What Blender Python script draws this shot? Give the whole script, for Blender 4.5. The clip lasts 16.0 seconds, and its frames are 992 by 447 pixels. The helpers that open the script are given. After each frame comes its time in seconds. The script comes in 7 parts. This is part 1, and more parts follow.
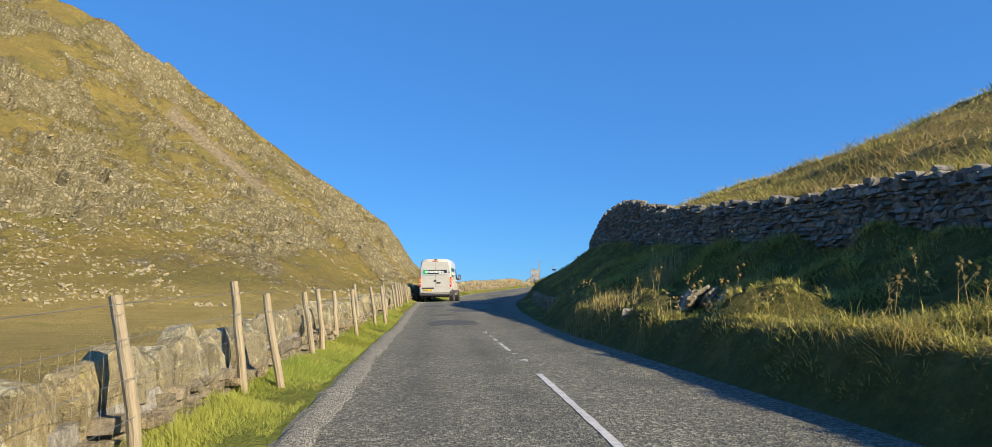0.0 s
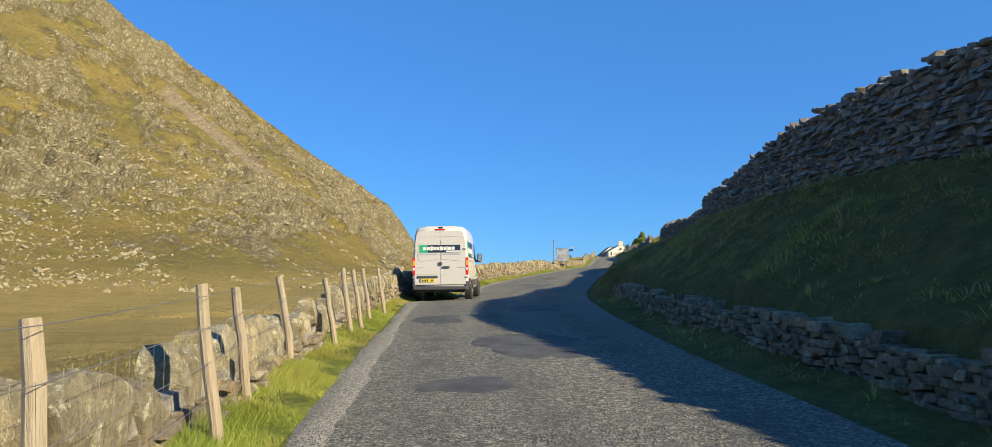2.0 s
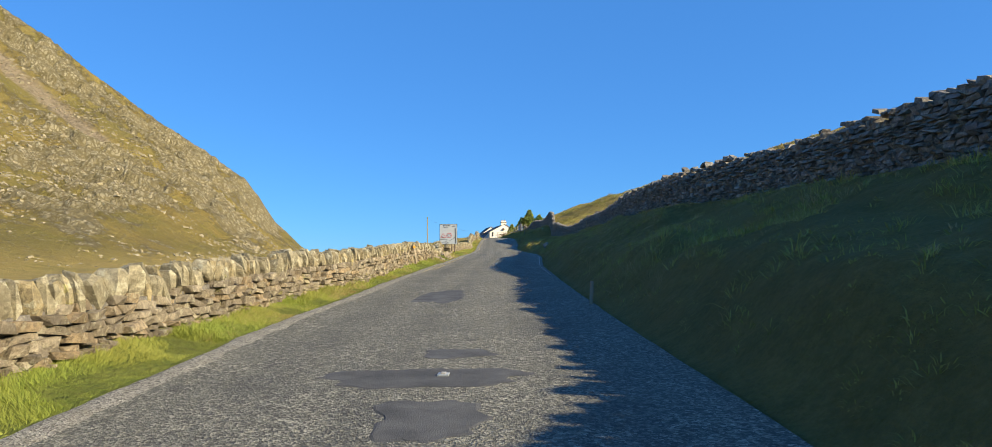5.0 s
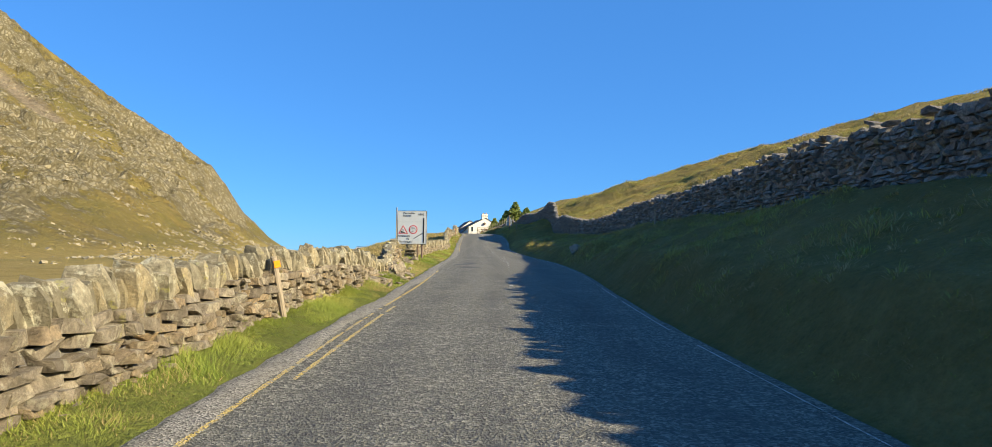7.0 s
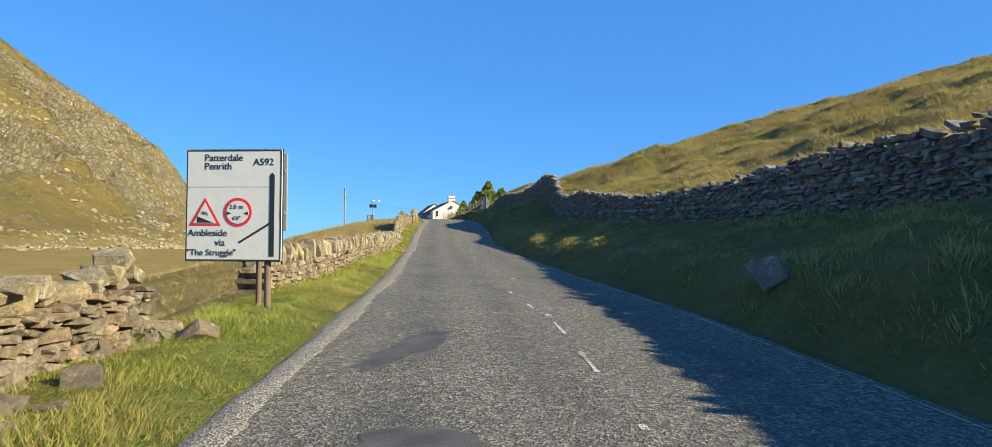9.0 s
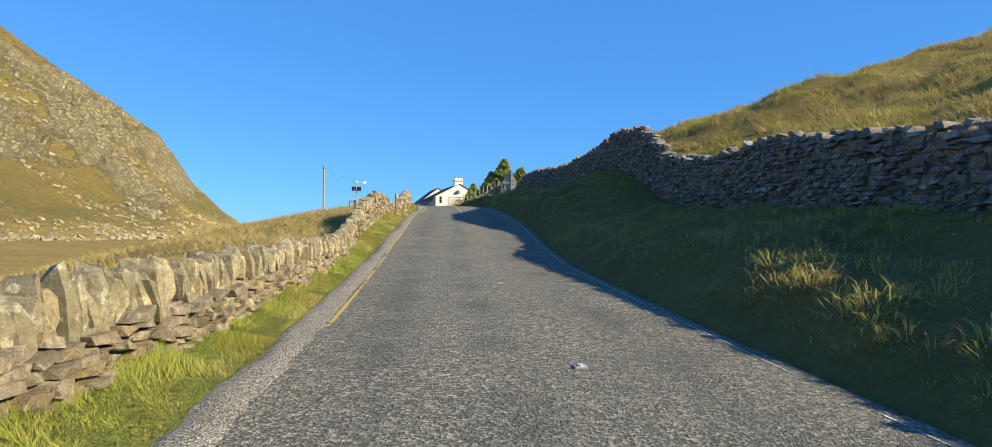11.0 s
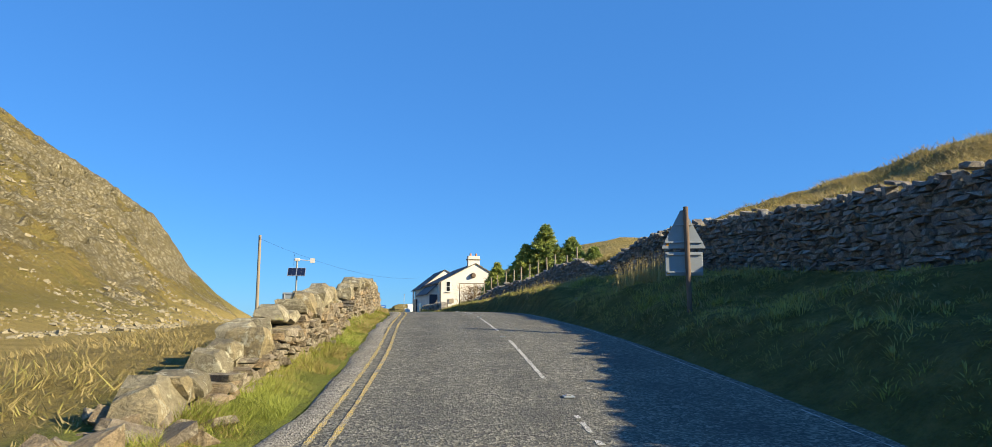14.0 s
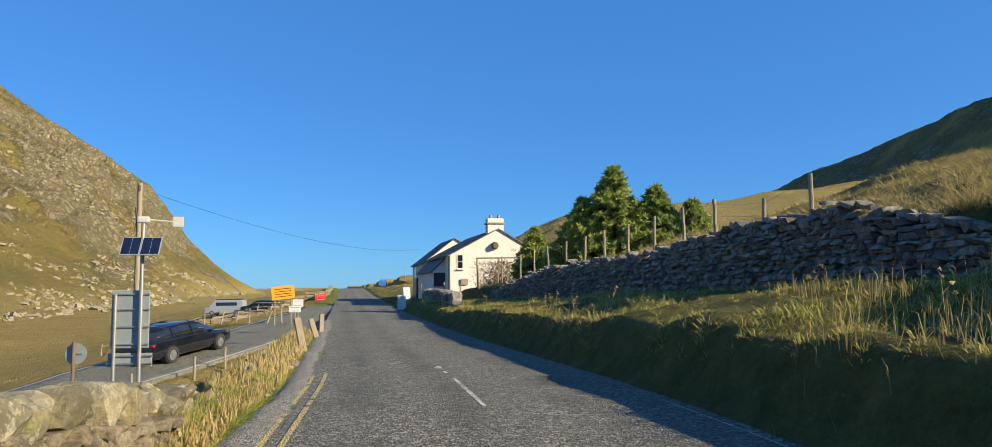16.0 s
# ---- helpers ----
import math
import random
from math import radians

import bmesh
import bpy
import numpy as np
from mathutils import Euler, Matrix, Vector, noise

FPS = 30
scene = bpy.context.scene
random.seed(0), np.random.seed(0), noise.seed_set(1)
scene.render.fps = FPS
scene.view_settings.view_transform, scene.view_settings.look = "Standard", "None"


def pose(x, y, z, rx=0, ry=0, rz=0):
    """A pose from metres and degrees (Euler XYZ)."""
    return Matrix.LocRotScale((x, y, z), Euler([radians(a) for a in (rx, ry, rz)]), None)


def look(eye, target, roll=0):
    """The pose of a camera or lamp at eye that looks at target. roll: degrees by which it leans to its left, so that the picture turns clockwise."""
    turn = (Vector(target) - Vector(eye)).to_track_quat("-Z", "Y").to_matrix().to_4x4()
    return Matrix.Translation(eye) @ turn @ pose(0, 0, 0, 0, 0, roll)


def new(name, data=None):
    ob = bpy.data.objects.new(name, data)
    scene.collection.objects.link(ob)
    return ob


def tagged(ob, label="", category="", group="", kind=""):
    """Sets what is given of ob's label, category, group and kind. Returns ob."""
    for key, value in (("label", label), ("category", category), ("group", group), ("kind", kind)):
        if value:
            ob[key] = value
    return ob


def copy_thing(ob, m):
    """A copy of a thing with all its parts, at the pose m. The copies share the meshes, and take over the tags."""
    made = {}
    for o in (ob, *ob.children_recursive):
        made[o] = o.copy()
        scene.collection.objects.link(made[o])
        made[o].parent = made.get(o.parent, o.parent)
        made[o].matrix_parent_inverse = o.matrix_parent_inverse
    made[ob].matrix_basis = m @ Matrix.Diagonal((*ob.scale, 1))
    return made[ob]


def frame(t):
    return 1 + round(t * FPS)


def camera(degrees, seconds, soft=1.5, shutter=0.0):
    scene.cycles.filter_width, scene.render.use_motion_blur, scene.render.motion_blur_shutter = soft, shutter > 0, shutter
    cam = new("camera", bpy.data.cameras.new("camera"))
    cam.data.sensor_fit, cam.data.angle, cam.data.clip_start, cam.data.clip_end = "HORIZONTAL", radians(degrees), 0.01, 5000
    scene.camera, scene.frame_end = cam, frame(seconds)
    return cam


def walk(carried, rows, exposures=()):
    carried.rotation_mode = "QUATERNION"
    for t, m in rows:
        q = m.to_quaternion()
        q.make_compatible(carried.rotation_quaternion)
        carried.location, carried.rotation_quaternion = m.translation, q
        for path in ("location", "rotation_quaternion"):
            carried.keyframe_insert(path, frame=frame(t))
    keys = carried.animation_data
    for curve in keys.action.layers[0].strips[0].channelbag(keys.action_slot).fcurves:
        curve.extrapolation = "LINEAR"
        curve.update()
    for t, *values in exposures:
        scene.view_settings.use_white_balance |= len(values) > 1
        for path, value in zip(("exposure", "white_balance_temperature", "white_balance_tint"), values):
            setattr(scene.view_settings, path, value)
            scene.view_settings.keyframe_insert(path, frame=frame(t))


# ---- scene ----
cam = camera(69.87, 16.0, 0.8)
PATH = [
    (0.0, pose(0.000, 0.000, 1.360, 96.618, 0.394, -0.000)),
    (0.5, pose(-0.448, 4.815, 1.643, 96.556, 0.412, 0.025)),
    (1.0, pose(-0.926, 9.587, 1.817, 96.022, 0.607, 0.158)),
    (1.5, pose(-1.305, 14.245, 1.924, 95.638, 0.588, 0.253)),
    (2.0, pose(-1.655, 18.811, 2.065, 95.168, 0.675, 0.275)),
    (2.5, pose(-1.915, 23.260, 2.233, 94.786, 0.743, 0.208)),
    (3.0, pose(-2.147, 27.679, 2.411, 94.044, 0.895, -0.235)),
    (3.5, pose(-2.065, 32.178, 2.592, 93.782, 0.550, -2.756)),
    (4.0, pose(-1.674, 36.779, 2.767, 93.835, 0.062, -6.197)),
    (4.5, pose(-1.122, 41.624, 2.965, 93.930, -0.050, -9.651)),
    (5.0, pose(-0.403, 46.592, 3.189, 93.528, 0.407, -10.249)),
    (7.5, pose(3.353, 72.893, 4.395, 93.157, -0.867, -12.900)),
    (8.0, pose(4.320, 78.284, 4.633, 93.117, -0.831, -13.630)),
    (8.5, pose(5.354, 83.744, 4.868, 92.719, -0.520, -14.558)),
    (9.0, pose(6.465, 89.176, 5.126, 91.939, -0.262, -15.054)),
    (11.5, pose(11.625, 116.388, 6.152, 90.917, -0.287, -14.463)),
    (12.0, pose(12.492, 121.680, 6.388, 92.393, -0.052, -14.354)),
    (12.5, pose(13.481, 127.082, 6.661, 94.057, -0.043, -14.220)),
    (13.0, pose(14.431, 132.466, 7.052, 95.772, -0.148, -14.046)),
    (13.5, pose(15.346, 137.837, 7.519, 96.846, -0.196, -13.966)),
    (14.0, pose(16.404, 143.289, 8.090, 97.495, -0.085, -14.026)),
    (14.5, pose(17.393, 148.739, 8.509, 97.195, 0.066, -14.231)),
    (15.0, pose(18.366, 154.088, 8.899, 97.185, 0.242, -14.427)),
    (15.5, pose(19.187, 159.426, 9.218, 96.490, 0.457, -14.312)),
    (16.0, pose(19.882, 164.889, 9.499, 94.943, 0.572, -13.482)),
]
walk(cam, PATH, [(0.0, 0.92), (3.0, 0.99), (5.0, 1.04), (9.0, 1.12), (12.5, 1.09), (14.5, 0.97), (16.0, 0.86)])

# ---- light ----
SUN_DIR = Vector((0.809, -0.588, 0.45)).normalized()
world = bpy.data.worlds.new("sky")
scene.world = world
world.use_nodes = True
wn = world.node_tree
sky = wn.nodes.new("ShaderNodeTexSky")
sky.sky_type = 'NISHITA'
sky.sun_disc = False
sky.sun_elevation = math.asin(SUN_DIR.z)
sky.sun_rotation = math.atan2(SUN_DIR.x, SUN_DIR.y)
sky.altitude = 450
sky.air_density = 1.0
sky.dust_density = 0.0
sky.ozone_density = 3.0
tint = wn.nodes.new("ShaderNodeMix")
tint.data_type, tint.blend_type = 'RGBA', 'MULTIPLY'
tint.inputs[0].default_value = 1.0
tint.inputs[7].default_value = (0.41, 0.81, 1.20, 1)
wn.links.new(sky.outputs[0], tint.inputs[6])
even = wn.nodes.new("ShaderNodeMix")
even.data_type = 'RGBA'
even.inputs[0].default_value = 0.5
even.inputs[7].default_value = (0.55, 2.25, 6.1, 1)
wn.links.new(tint.outputs[2], even.inputs[6])
wn.links.new(even.outputs[2], wn.nodes["Background"].inputs[0])
wn.nodes["Background"].inputs[1].default_value = 0.072
sun_data = bpy.data.lights.new("sun", 'SUN')
sun_data.energy = 5.0
sun_data.angle = radians(0.5)
sun_data.color = (1.0, 0.85, 0.59)
sun = new("sun", sun_data)
sun.matrix_world = look(SUN_DIR * 100, (0, 0, 0))

# ---- material helpers ----


def material(name, rough=0.8, metal=0.0, spec=0.4):
    m = bpy.data.materials.new(name)
    m.use_nodes = True
    b = m.node_tree.nodes["Principled BSDF"]
    b.inputs["Roughness"].default_value = rough
    b.inputs["Metallic"].default_value = metal
    b.inputs["Specular IOR Level"].default_value = spec
    return m, m.node_tree, b


def node(nt, kind, **props):
    n = nt.nodes.new(kind)
    for k, v in props.items():
        if k == "blend":
            n.blend_type = v
        elif k == "data":
            n.data_type = v
        elif k == "op":
            n.operation = v
        elif k == "feature":
            n.feature = v
    return n


def put(nt, sock, value):
    if isinstance(value, bpy.types.NodeSocket):
        nt.links.new(value, sock)
    else:
        sock.default_value = value


def coords(nt):
    return node(nt, "ShaderNodeNewGeometry").outputs["Position"]


def objcoords(nt):
    return node(nt, "ShaderNodeTexCoord").outputs["Object"]


def noise_tex(nt, vec, scale, detail=4, rough=0.6, lo=0.35, hi=0.65):
    n = node(nt, "ShaderNodeTexNoise")
    put(nt, n.inputs["Vector"], vec)
    n.inputs["Scale"].default_value = scale
    n.inputs["Detail"].default_value = detail
    n.inputs["Roughness"].default_value = rough
    r = node(nt, "ShaderNodeMapRange")
    put(nt, r.inputs["Value"], n.outputs["Fac"])
    r.inputs["From Min"].default_value, r.inputs["From Max"].default_value = lo, hi
    return r.outputs["Result"]


def voro(nt, vec, scale, feature='F1', rand=1.0):
    n = node(nt, "ShaderNodeTexVoronoi", feature=feature)
    put(nt, n.inputs["Vector"], vec)
    n.inputs["Scale"].default_value = scale
    n.inputs["Randomness"].default_value = rand
    return n


def mix(nt, fac, a, b, blend='MIX'):
    n = node(nt, "ShaderNodeMix", data='RGBA', blend=blend)
    put(nt, n.inputs[0], fac)
    for s, v in ((n.inputs[6], a), (n.inputs[7], b)):
        if isinstance(v, tuple) and len(v) == 3:
            v = (*v, 1)
        put(nt, s, v)
    return n.outputs[2]


def mathn(nt, op, a, b=0.0):
    n = node(nt, "ShaderNodeMath", op=op)
    put(nt, n.inputs[0], a)
    put(nt, n.inputs[1], b)
    return n.outputs[0]


def maprange(nt, v, a, b, c=0.0, d=1.0):
    r = node(nt, "ShaderNodeMapRange")
    put(nt, r.inputs["Value"], v)
    for k, q in zip(("From Min", "From Max", "To Min", "To Max"), (a, b, c, d)):
        r.inputs[k].default_value = q
    return r.outputs["Result"]


def bump(nt, b, height, strength=0.5, dist=0.02):
    n = node(nt, "ShaderNodeBump")
    n.inputs["Strength"].default_value = strength
    n.inputs["Distance"].default_value = dist
    put(nt, n.inputs["Height"], height)
    nt.links.new(n.outputs["Normal"], b.inputs["Normal"])
    return n


def attr(nt, name):
    n = node(nt, "ShaderNodeAttribute")
    n.attribute_name = name
    return n.outputs["Fac"]


def any_random(nt):
    """A number for each loose piece, be it an object or an island of a mesh."""
    a = node(nt, "ShaderNodeObjectInfo").outputs["Random"]
    g = node(nt, "ShaderNodeNewGeometry").outputs["Random Per Island"]
    return mathn(nt, 'FRACT', mathn(nt, 'ADD', a, g))


def painted(name, col, rough=0.5, metal=0.0, dirt=0.15, scale=6.0, spec=0.5):
    m, nt, b = material(name, rough, metal, spec)
    v = objcoords(nt)
    f = noise_tex(nt, v, scale, 5, 0.65, 0.4, 0.7)
    dark = tuple(c * 0.55 for c in col)
    f2 = mathn(nt, 'MULTIPLY', f, dirt)
    put(nt, b.inputs["Base Color"], mix(nt, f2, col, dark))
    g = noise_tex(nt, v, scale * 9, 3)
    put(nt, b.inputs["Roughness"], maprange(nt, g, 0, 1, max(0.03, rough - 0.08), min(1, rough + 0.1)))
    return m


def worn_paint(name, col):
    """Road paint rubbed down to the chips."""
    m, nt, b = material(name, 0.85, 0, 0.2)
    p = coords(nt)
    v = voro(nt, p, 66)
    sep = node(nt, "ShaderNodeSeparateColor")
    nt.links.new(v.outputs["Color"], sep.inputs[0])
    f = mathn(nt, 'MULTIPLY', maprange(nt, sep.outputs[1], 0.22, 0.38), noise_tex(nt, p, 3.0, 4, 0.6, 0.3, 0.5))
    put(nt, b.inputs["Base Color"], mix(nt, f, mix(nt, sep.outputs[0], (0.10, 0.099, 0.085), (0.42, 0.40, 0.33)), col))
    bump(nt, b, v.outputs["Distance"], 0.9, 0.02)
    return m


# ---- materials ----
def make_asphalt():
    m, nt, b = material("asphalt", 0.9, 0, 0.2)
    p = coords(nt)
    chips = voro(nt, p, 46)
    fine = voro(nt, p, 140)
    big = noise_tex(nt, p, 0.5, 5, 0.6, 0.35, 0.68)
    mid = noise_tex(nt, p, 3.0, 5, 0.7, 0.3, 0.7)
    clump = noise_tex(nt, p, 13.0, 4, 0.75, 0.36, 0.62)
    sep = node(nt, "ShaderNodeSeparateColor")
    nt.links.new(chips.outputs["Color"], sep.inputs[0])
    chipv = maprange(nt, sep.outputs[0], 0.25, 0.95, 0.0, 1.0)
    c = mix(nt, chipv, (0.03, 0.03, 0.026), (0.62, 0.595, 0.455))
    # chips lost in clumps, with tar between
    c = mix(nt, maprange(nt, clump, 0, 1, 0.12, 0.85), (0.045, 0.045, 0.04), c)
    c = mix(nt, 0.22, c, mix(nt, clump, (0.085, 0.084, 0.068), (0.29, 0.28, 0.225)))
    c = mix(nt, maprange(nt, big, 0, 1, 0.0, 0.45), c, (0.10, 0.099, 0.083))
    c = mix(nt, maprange(nt, mid, 0, 1, 0.0, 0.3), c, (0.24, 0.232, 0.185))
    # worn wheel tracks show smoother tar
    t = mathn(nt, 'MULTIPLY', attr(nt, "track"), noise_tex(nt, p, 0.8, 6, 0.75, 0.38, 0.6))
    c = mix(nt, mathn(nt, 'MULTIPLY', t, 0.6), c, (0.075, 0.075, 0.067))
    put(nt, b.inputs["Base Color"], c)
    put(nt, b.inputs["Roughness"], maprange(nt, mid, 0, 1, 0.78, 0.95))
    h = mathn(nt, 'ADD', chips.outputs["Distance"], mathn(nt, 'ADD', mathn(nt, 'MULTIPLY', fine.outputs["Distance"], 0.4), mathn(nt, 'MULTIPLY', clump, 0.8)))
    bump(nt, b, h, 0.9, 0.016)
    return m


def make_patch():
    m, nt, b = material("tar_patch", 0.8, 0, 0.2)
    p = coords(nt)
    f = voro(nt, p, 130)
    n = noise_tex(nt, p, 2.5, 5)
    put(nt, b.inputs["Base Color"], mix(nt, n, (0.06, 0.06, 0.057), (0.105, 0.104, 0.098)))
    bump(nt, b, f.outputs["Distance"], 0.5, 0.008)
    return m


def make_gravel():
    m, nt, b = material("gravel", 0.95)
    p = coords(nt)
    v = voro(nt, p, 58)
    sep = node(nt, "ShaderNodeSeparateColor")
    nt.links.new(v.outputs["Color"], sep.inputs[0])
    c = mix(nt, sep.outputs[0], (0.06, 0.058, 0.05), (0.42, 0.395, 0.32))
    c = mix(nt, maprange(nt, noise_tex(nt, p, 2.0, 4), 0, 1, 0, 0.5), c, (0.20, 0.18, 0.13))
    put(nt, b.inputs["Base Color"], c)
    bump(nt, b, v.outputs["Distance"], 0.9, 0.016)
    return m


def make_ground():
    m, nt, b = material("moorland", 0.95, 0, 0.15)
    p = coords(nt)
    lush, rock, crag, scree = attr(nt, "lush"), attr(nt, "rock"), attr(nt, "crag"), attr(nt, "scree")
    n1 = noise_tex(nt, p, 0.02, 6, 0.65, 0.35, 0.65)
    n2 = noise_tex(nt, p, 0.25, 6, 0.7, 0.35, 0.68)
    n3 = noise_tex(nt, p, 2.2, 5, 0.75, 0.3, 0.7)
    n4 = noise_tex(nt, p, 14, 4, 0.7, 0.3, 0.7)
    n5 = noise_tex(nt, p, 0.9, 8, 0.8, 0.35, 0.65)
    along = node(nt, "ShaderNodeMapping")
    along.inputs["Scale"].default_value = (0.35, 1.0, 1.0)
    nt.links.new(p, along.inputs["Vector"])
    n6 = noise_tex(nt, along.outputs[0], 0.09, 8, 0.75, 0.40, 0.6)
    # moor grass: straw and rust by patches, greener in wet ground
    dry = mix(nt, n2, (0.50, 0.375, 0.12), (0.30, 0.23, 0.065))
    dry = mix(nt, n1, dry, (0.40, 0.325, 0.095))
    dry = mix(nt, mathn(nt, 'MULTIPLY', n6, 0.45), dry, (0.235, 0.165, 0.05))
    green = mix(nt, n3, (0.13, 0.13, 0.033), (0.345, 0.295, 0.09))
    c = mix(nt, lush, dry, green)
    wet = mathn(nt, 'MULTIPLY', mathn(nt, 'SUBTRACT', 1.0, lush), noise_tex(nt, along.outputs[0], 0.05, 6, 0.7, 0.54, 0.66))
    c = mix(nt, mathn(nt, 'MULTIPLY', wet, 0.7), c, mix(nt, n2, (0.27, 0.26, 0.06), (0.19, 0.195, 0.045)))
    # bleached moor grass on the level ground, in streaks
    level = mathn(nt, 'MULTIPLY', mathn(nt, 'SUBTRACT', 1.0, lush), mathn(nt, 'SUBTRACT', 1.0, rock))
    streak = noise_tex(nt, along.outputs[0], 0.3, 7, 0.75, 0.36, 0.62)
    c = mix(nt, mathn(nt, 'MULTIPLY', level, maprange(nt, streak, 0, 1, 0.85, 0.1)), c, (0.56, 0.43, 0.16))
    c = mix(nt, attr(nt, "sward"), c, mix(nt, n3, (0.17, 0.24, 0.035), (0.31, 0.34, 0.07)))
    c = mix(nt, maprange(nt, n5, 0, 1, 0, 0.5), c, mix(nt, lush, (0.21, 0.155, 0.04), (0.12, 0.135, 0.03)))
    c = mix(nt, maprange(nt, n4, 0, 1, 0, 0.36), c, (0.09, 0.07, 0.03))
    # bare rock on the crags: upright blocks with open joints
    stretch = node(nt, "ShaderNodeMapping")
    stretch.inputs["Scale"].default_value = (1.0, 0.6, 0.5)
    nt.links.new(p, stretch.inputs["Vector"])
    wn_ = node(nt, "ShaderNodeTexNoise")
    put(nt, wn_.inputs["Vector"], p)
    wn_.inputs["Scale"].default_value = 0.15
    wn_.inputs["Detail"].default_value = 6
    sc = node(nt, "ShaderNodeVectorMath", op='SCALE')
    nt.links.new(wn_.outputs["Color"], sc.inputs[0])
    sc.inputs["Scale"].default_value = 4.0
    warp = node(nt, "ShaderNodeVectorMath", op='ADD')
    nt.links.new(stretch.outputs[0], warp.inputs[0])
    nt.links.new(sc.outputs[0], warp.inputs[1])
    q = warp.outputs[0]
    blocks, small = voro(nt, q, 0.13), voro(nt, q, 0.42)
    crack = maprange(nt, voro(nt, q, 0.13, 'DISTANCE_TO_EDGE').outputs["Distance"], 0.0, 0.14)
    crack2 = maprange(nt, voro(nt, q, 0.42, 'DISTANCE_TO_EDGE').outputs["Distance"], 0.0, 0.22)
    fine = noise_tex(nt, p, 0.22, 10, 0.8, 0.3, 0.7)
    rf = maprange(nt, mathn(nt, 'ADD', crag, mathn(nt, 'MULTIPLY', mathn(nt, 'SUBTRACT', fine, 0.5), 1.2)), 0.32, 0.62)
    sep = node(nt, "ShaderNodeSeparateColor")
    nt.links.new(small.outputs["Color"], sep.inputs[0])
    stone = mix(nt, sep.outputs[0], (0.25, 0.21, 0.12), (0.49, 0.43, 0.275))
    stone = mix(nt, maprange(nt, noise_tex(nt, p, 0.6, 7, 0.75), 0, 1, 0, 0.6), stone, (0.39, 0.34, 0.20))
    stone = mix(nt, noise_tex(nt, p, 0.03, 5, 0.6, 0.5, 0.66), stone, (0.34, 0.295, 0.18))
    # crevice shade put into the base colour along the cracks
    stone = mix(nt, mathn(nt, 'MULTIPLY', crack, crack2), (0.20, 0.165, 0.08), stone)
    # loose stones on the grass below
    loose, loose2 = voro(nt, p, 0.42), voro(nt, p, 0.9)
    spots = []
    for v, share in ((loose, 0.68), (loose2, 0.62)):
        sp = node(nt, "ShaderNodeSeparateColor")
        nt.links.new(v.outputs["Color"], sp.inputs[0])
        spots.append(mathn(nt, 'MULTIPLY', maprange(nt, sp.outputs[1], share, share + .04), maprange(nt, v.outputs["Distance"], 0.42, 0.30)))
    field = noise_tex(nt, p, 0.025, 6, 0.7, 0.42, 0.56)
    lf = mathn(nt, 'MULTIPLY', mathn(nt, 'MULTIPLY', mathn(nt, 'MAXIMUM', spots[0], spots[1]), rock), mathn(nt, 'MAXIMUM', field, maprange(nt, crag, 0.05, 0.3)))
    rf = mathn(nt, 'MAXIMUM', rf, mathn(nt, 'MULTIPLY', lf, 0.9))
    c = mix(nt, rf, c, stone)
    rubble = mix(nt, sep.outputs[0], (0.27, 0.21, 0.125), (0.38, 0.305, 0.19))
    c = mix(nt, maprange(nt, mathn(nt, 'MULTIPLY', scree, maprange(nt, fine, 0, 1, 0.6, 1.25)), 0.3, 0.7), c, rubble)
    put(nt, b.inputs["Base Color"], c)
    h1 = mathn(nt, 'MULTIPLY', noise_tex(nt, p, 0.25, 9, 0.75, 0.2, 0.8), mathn(nt, 'MULTIPLY', rock, 7.0))
    hb = mathn(nt, 'MULTIPLY', mathn(nt, 'ADD', mathn(nt, 'MULTIPLY', mathn(nt, 'SUBTRACT', 1.0, blocks.outputs["Distance"]), 6.0), mathn(nt, 'MULTIPLY', mathn(nt, 'SUBTRACT', 1.0, small.outputs["Distance"]), 4.0)), rf)
    h = mathn(nt, 'ADD', mathn(nt, 'ADD', h1, hb), mathn(nt, 'ADD', mathn(nt, 'ADD', mathn(nt, 'MULTIPLY', n3, 0.3), mathn(nt, 'MULTIPLY', n5, 0.7)), mathn(nt, 'MULTIPLY', n4, 0.08)))
    bump(nt, b, h, 0.9, 0.6)
    return m


def make_blades(name, c1, c2, c3):
    m, nt, b = material(name, 0.7, 0, 0.25)
    g = node(nt, "ShaderNodeNewGeometry")
    r = g.outputs["Random Per Island"]
    n = noise_tex(nt, g.outputs["Position"], 0.45, 4, 0.6, 0.35, 0.65)
    c = mix(nt, r, c1, c2)
    c = mix(nt, mathn(nt, 'MULTIPLY', n, 0.75), c, c3)
    put(nt, b.inputs["Base Color"], c)
    t = node(nt, "ShaderNodeBsdfTranslucent")
    put(nt, t.inputs["Color"], c)
    s = node(nt, "ShaderNodeMixShader")
    s.inputs[0].default_value = 0.3
    nt.links.new(b.outputs[0], s.inputs[1])
    nt.links.new(t.outputs[0], s.inputs[2])
    nt.links.new(s.outputs[0], nt.nodes["Material Output"].inputs[0])
    return m


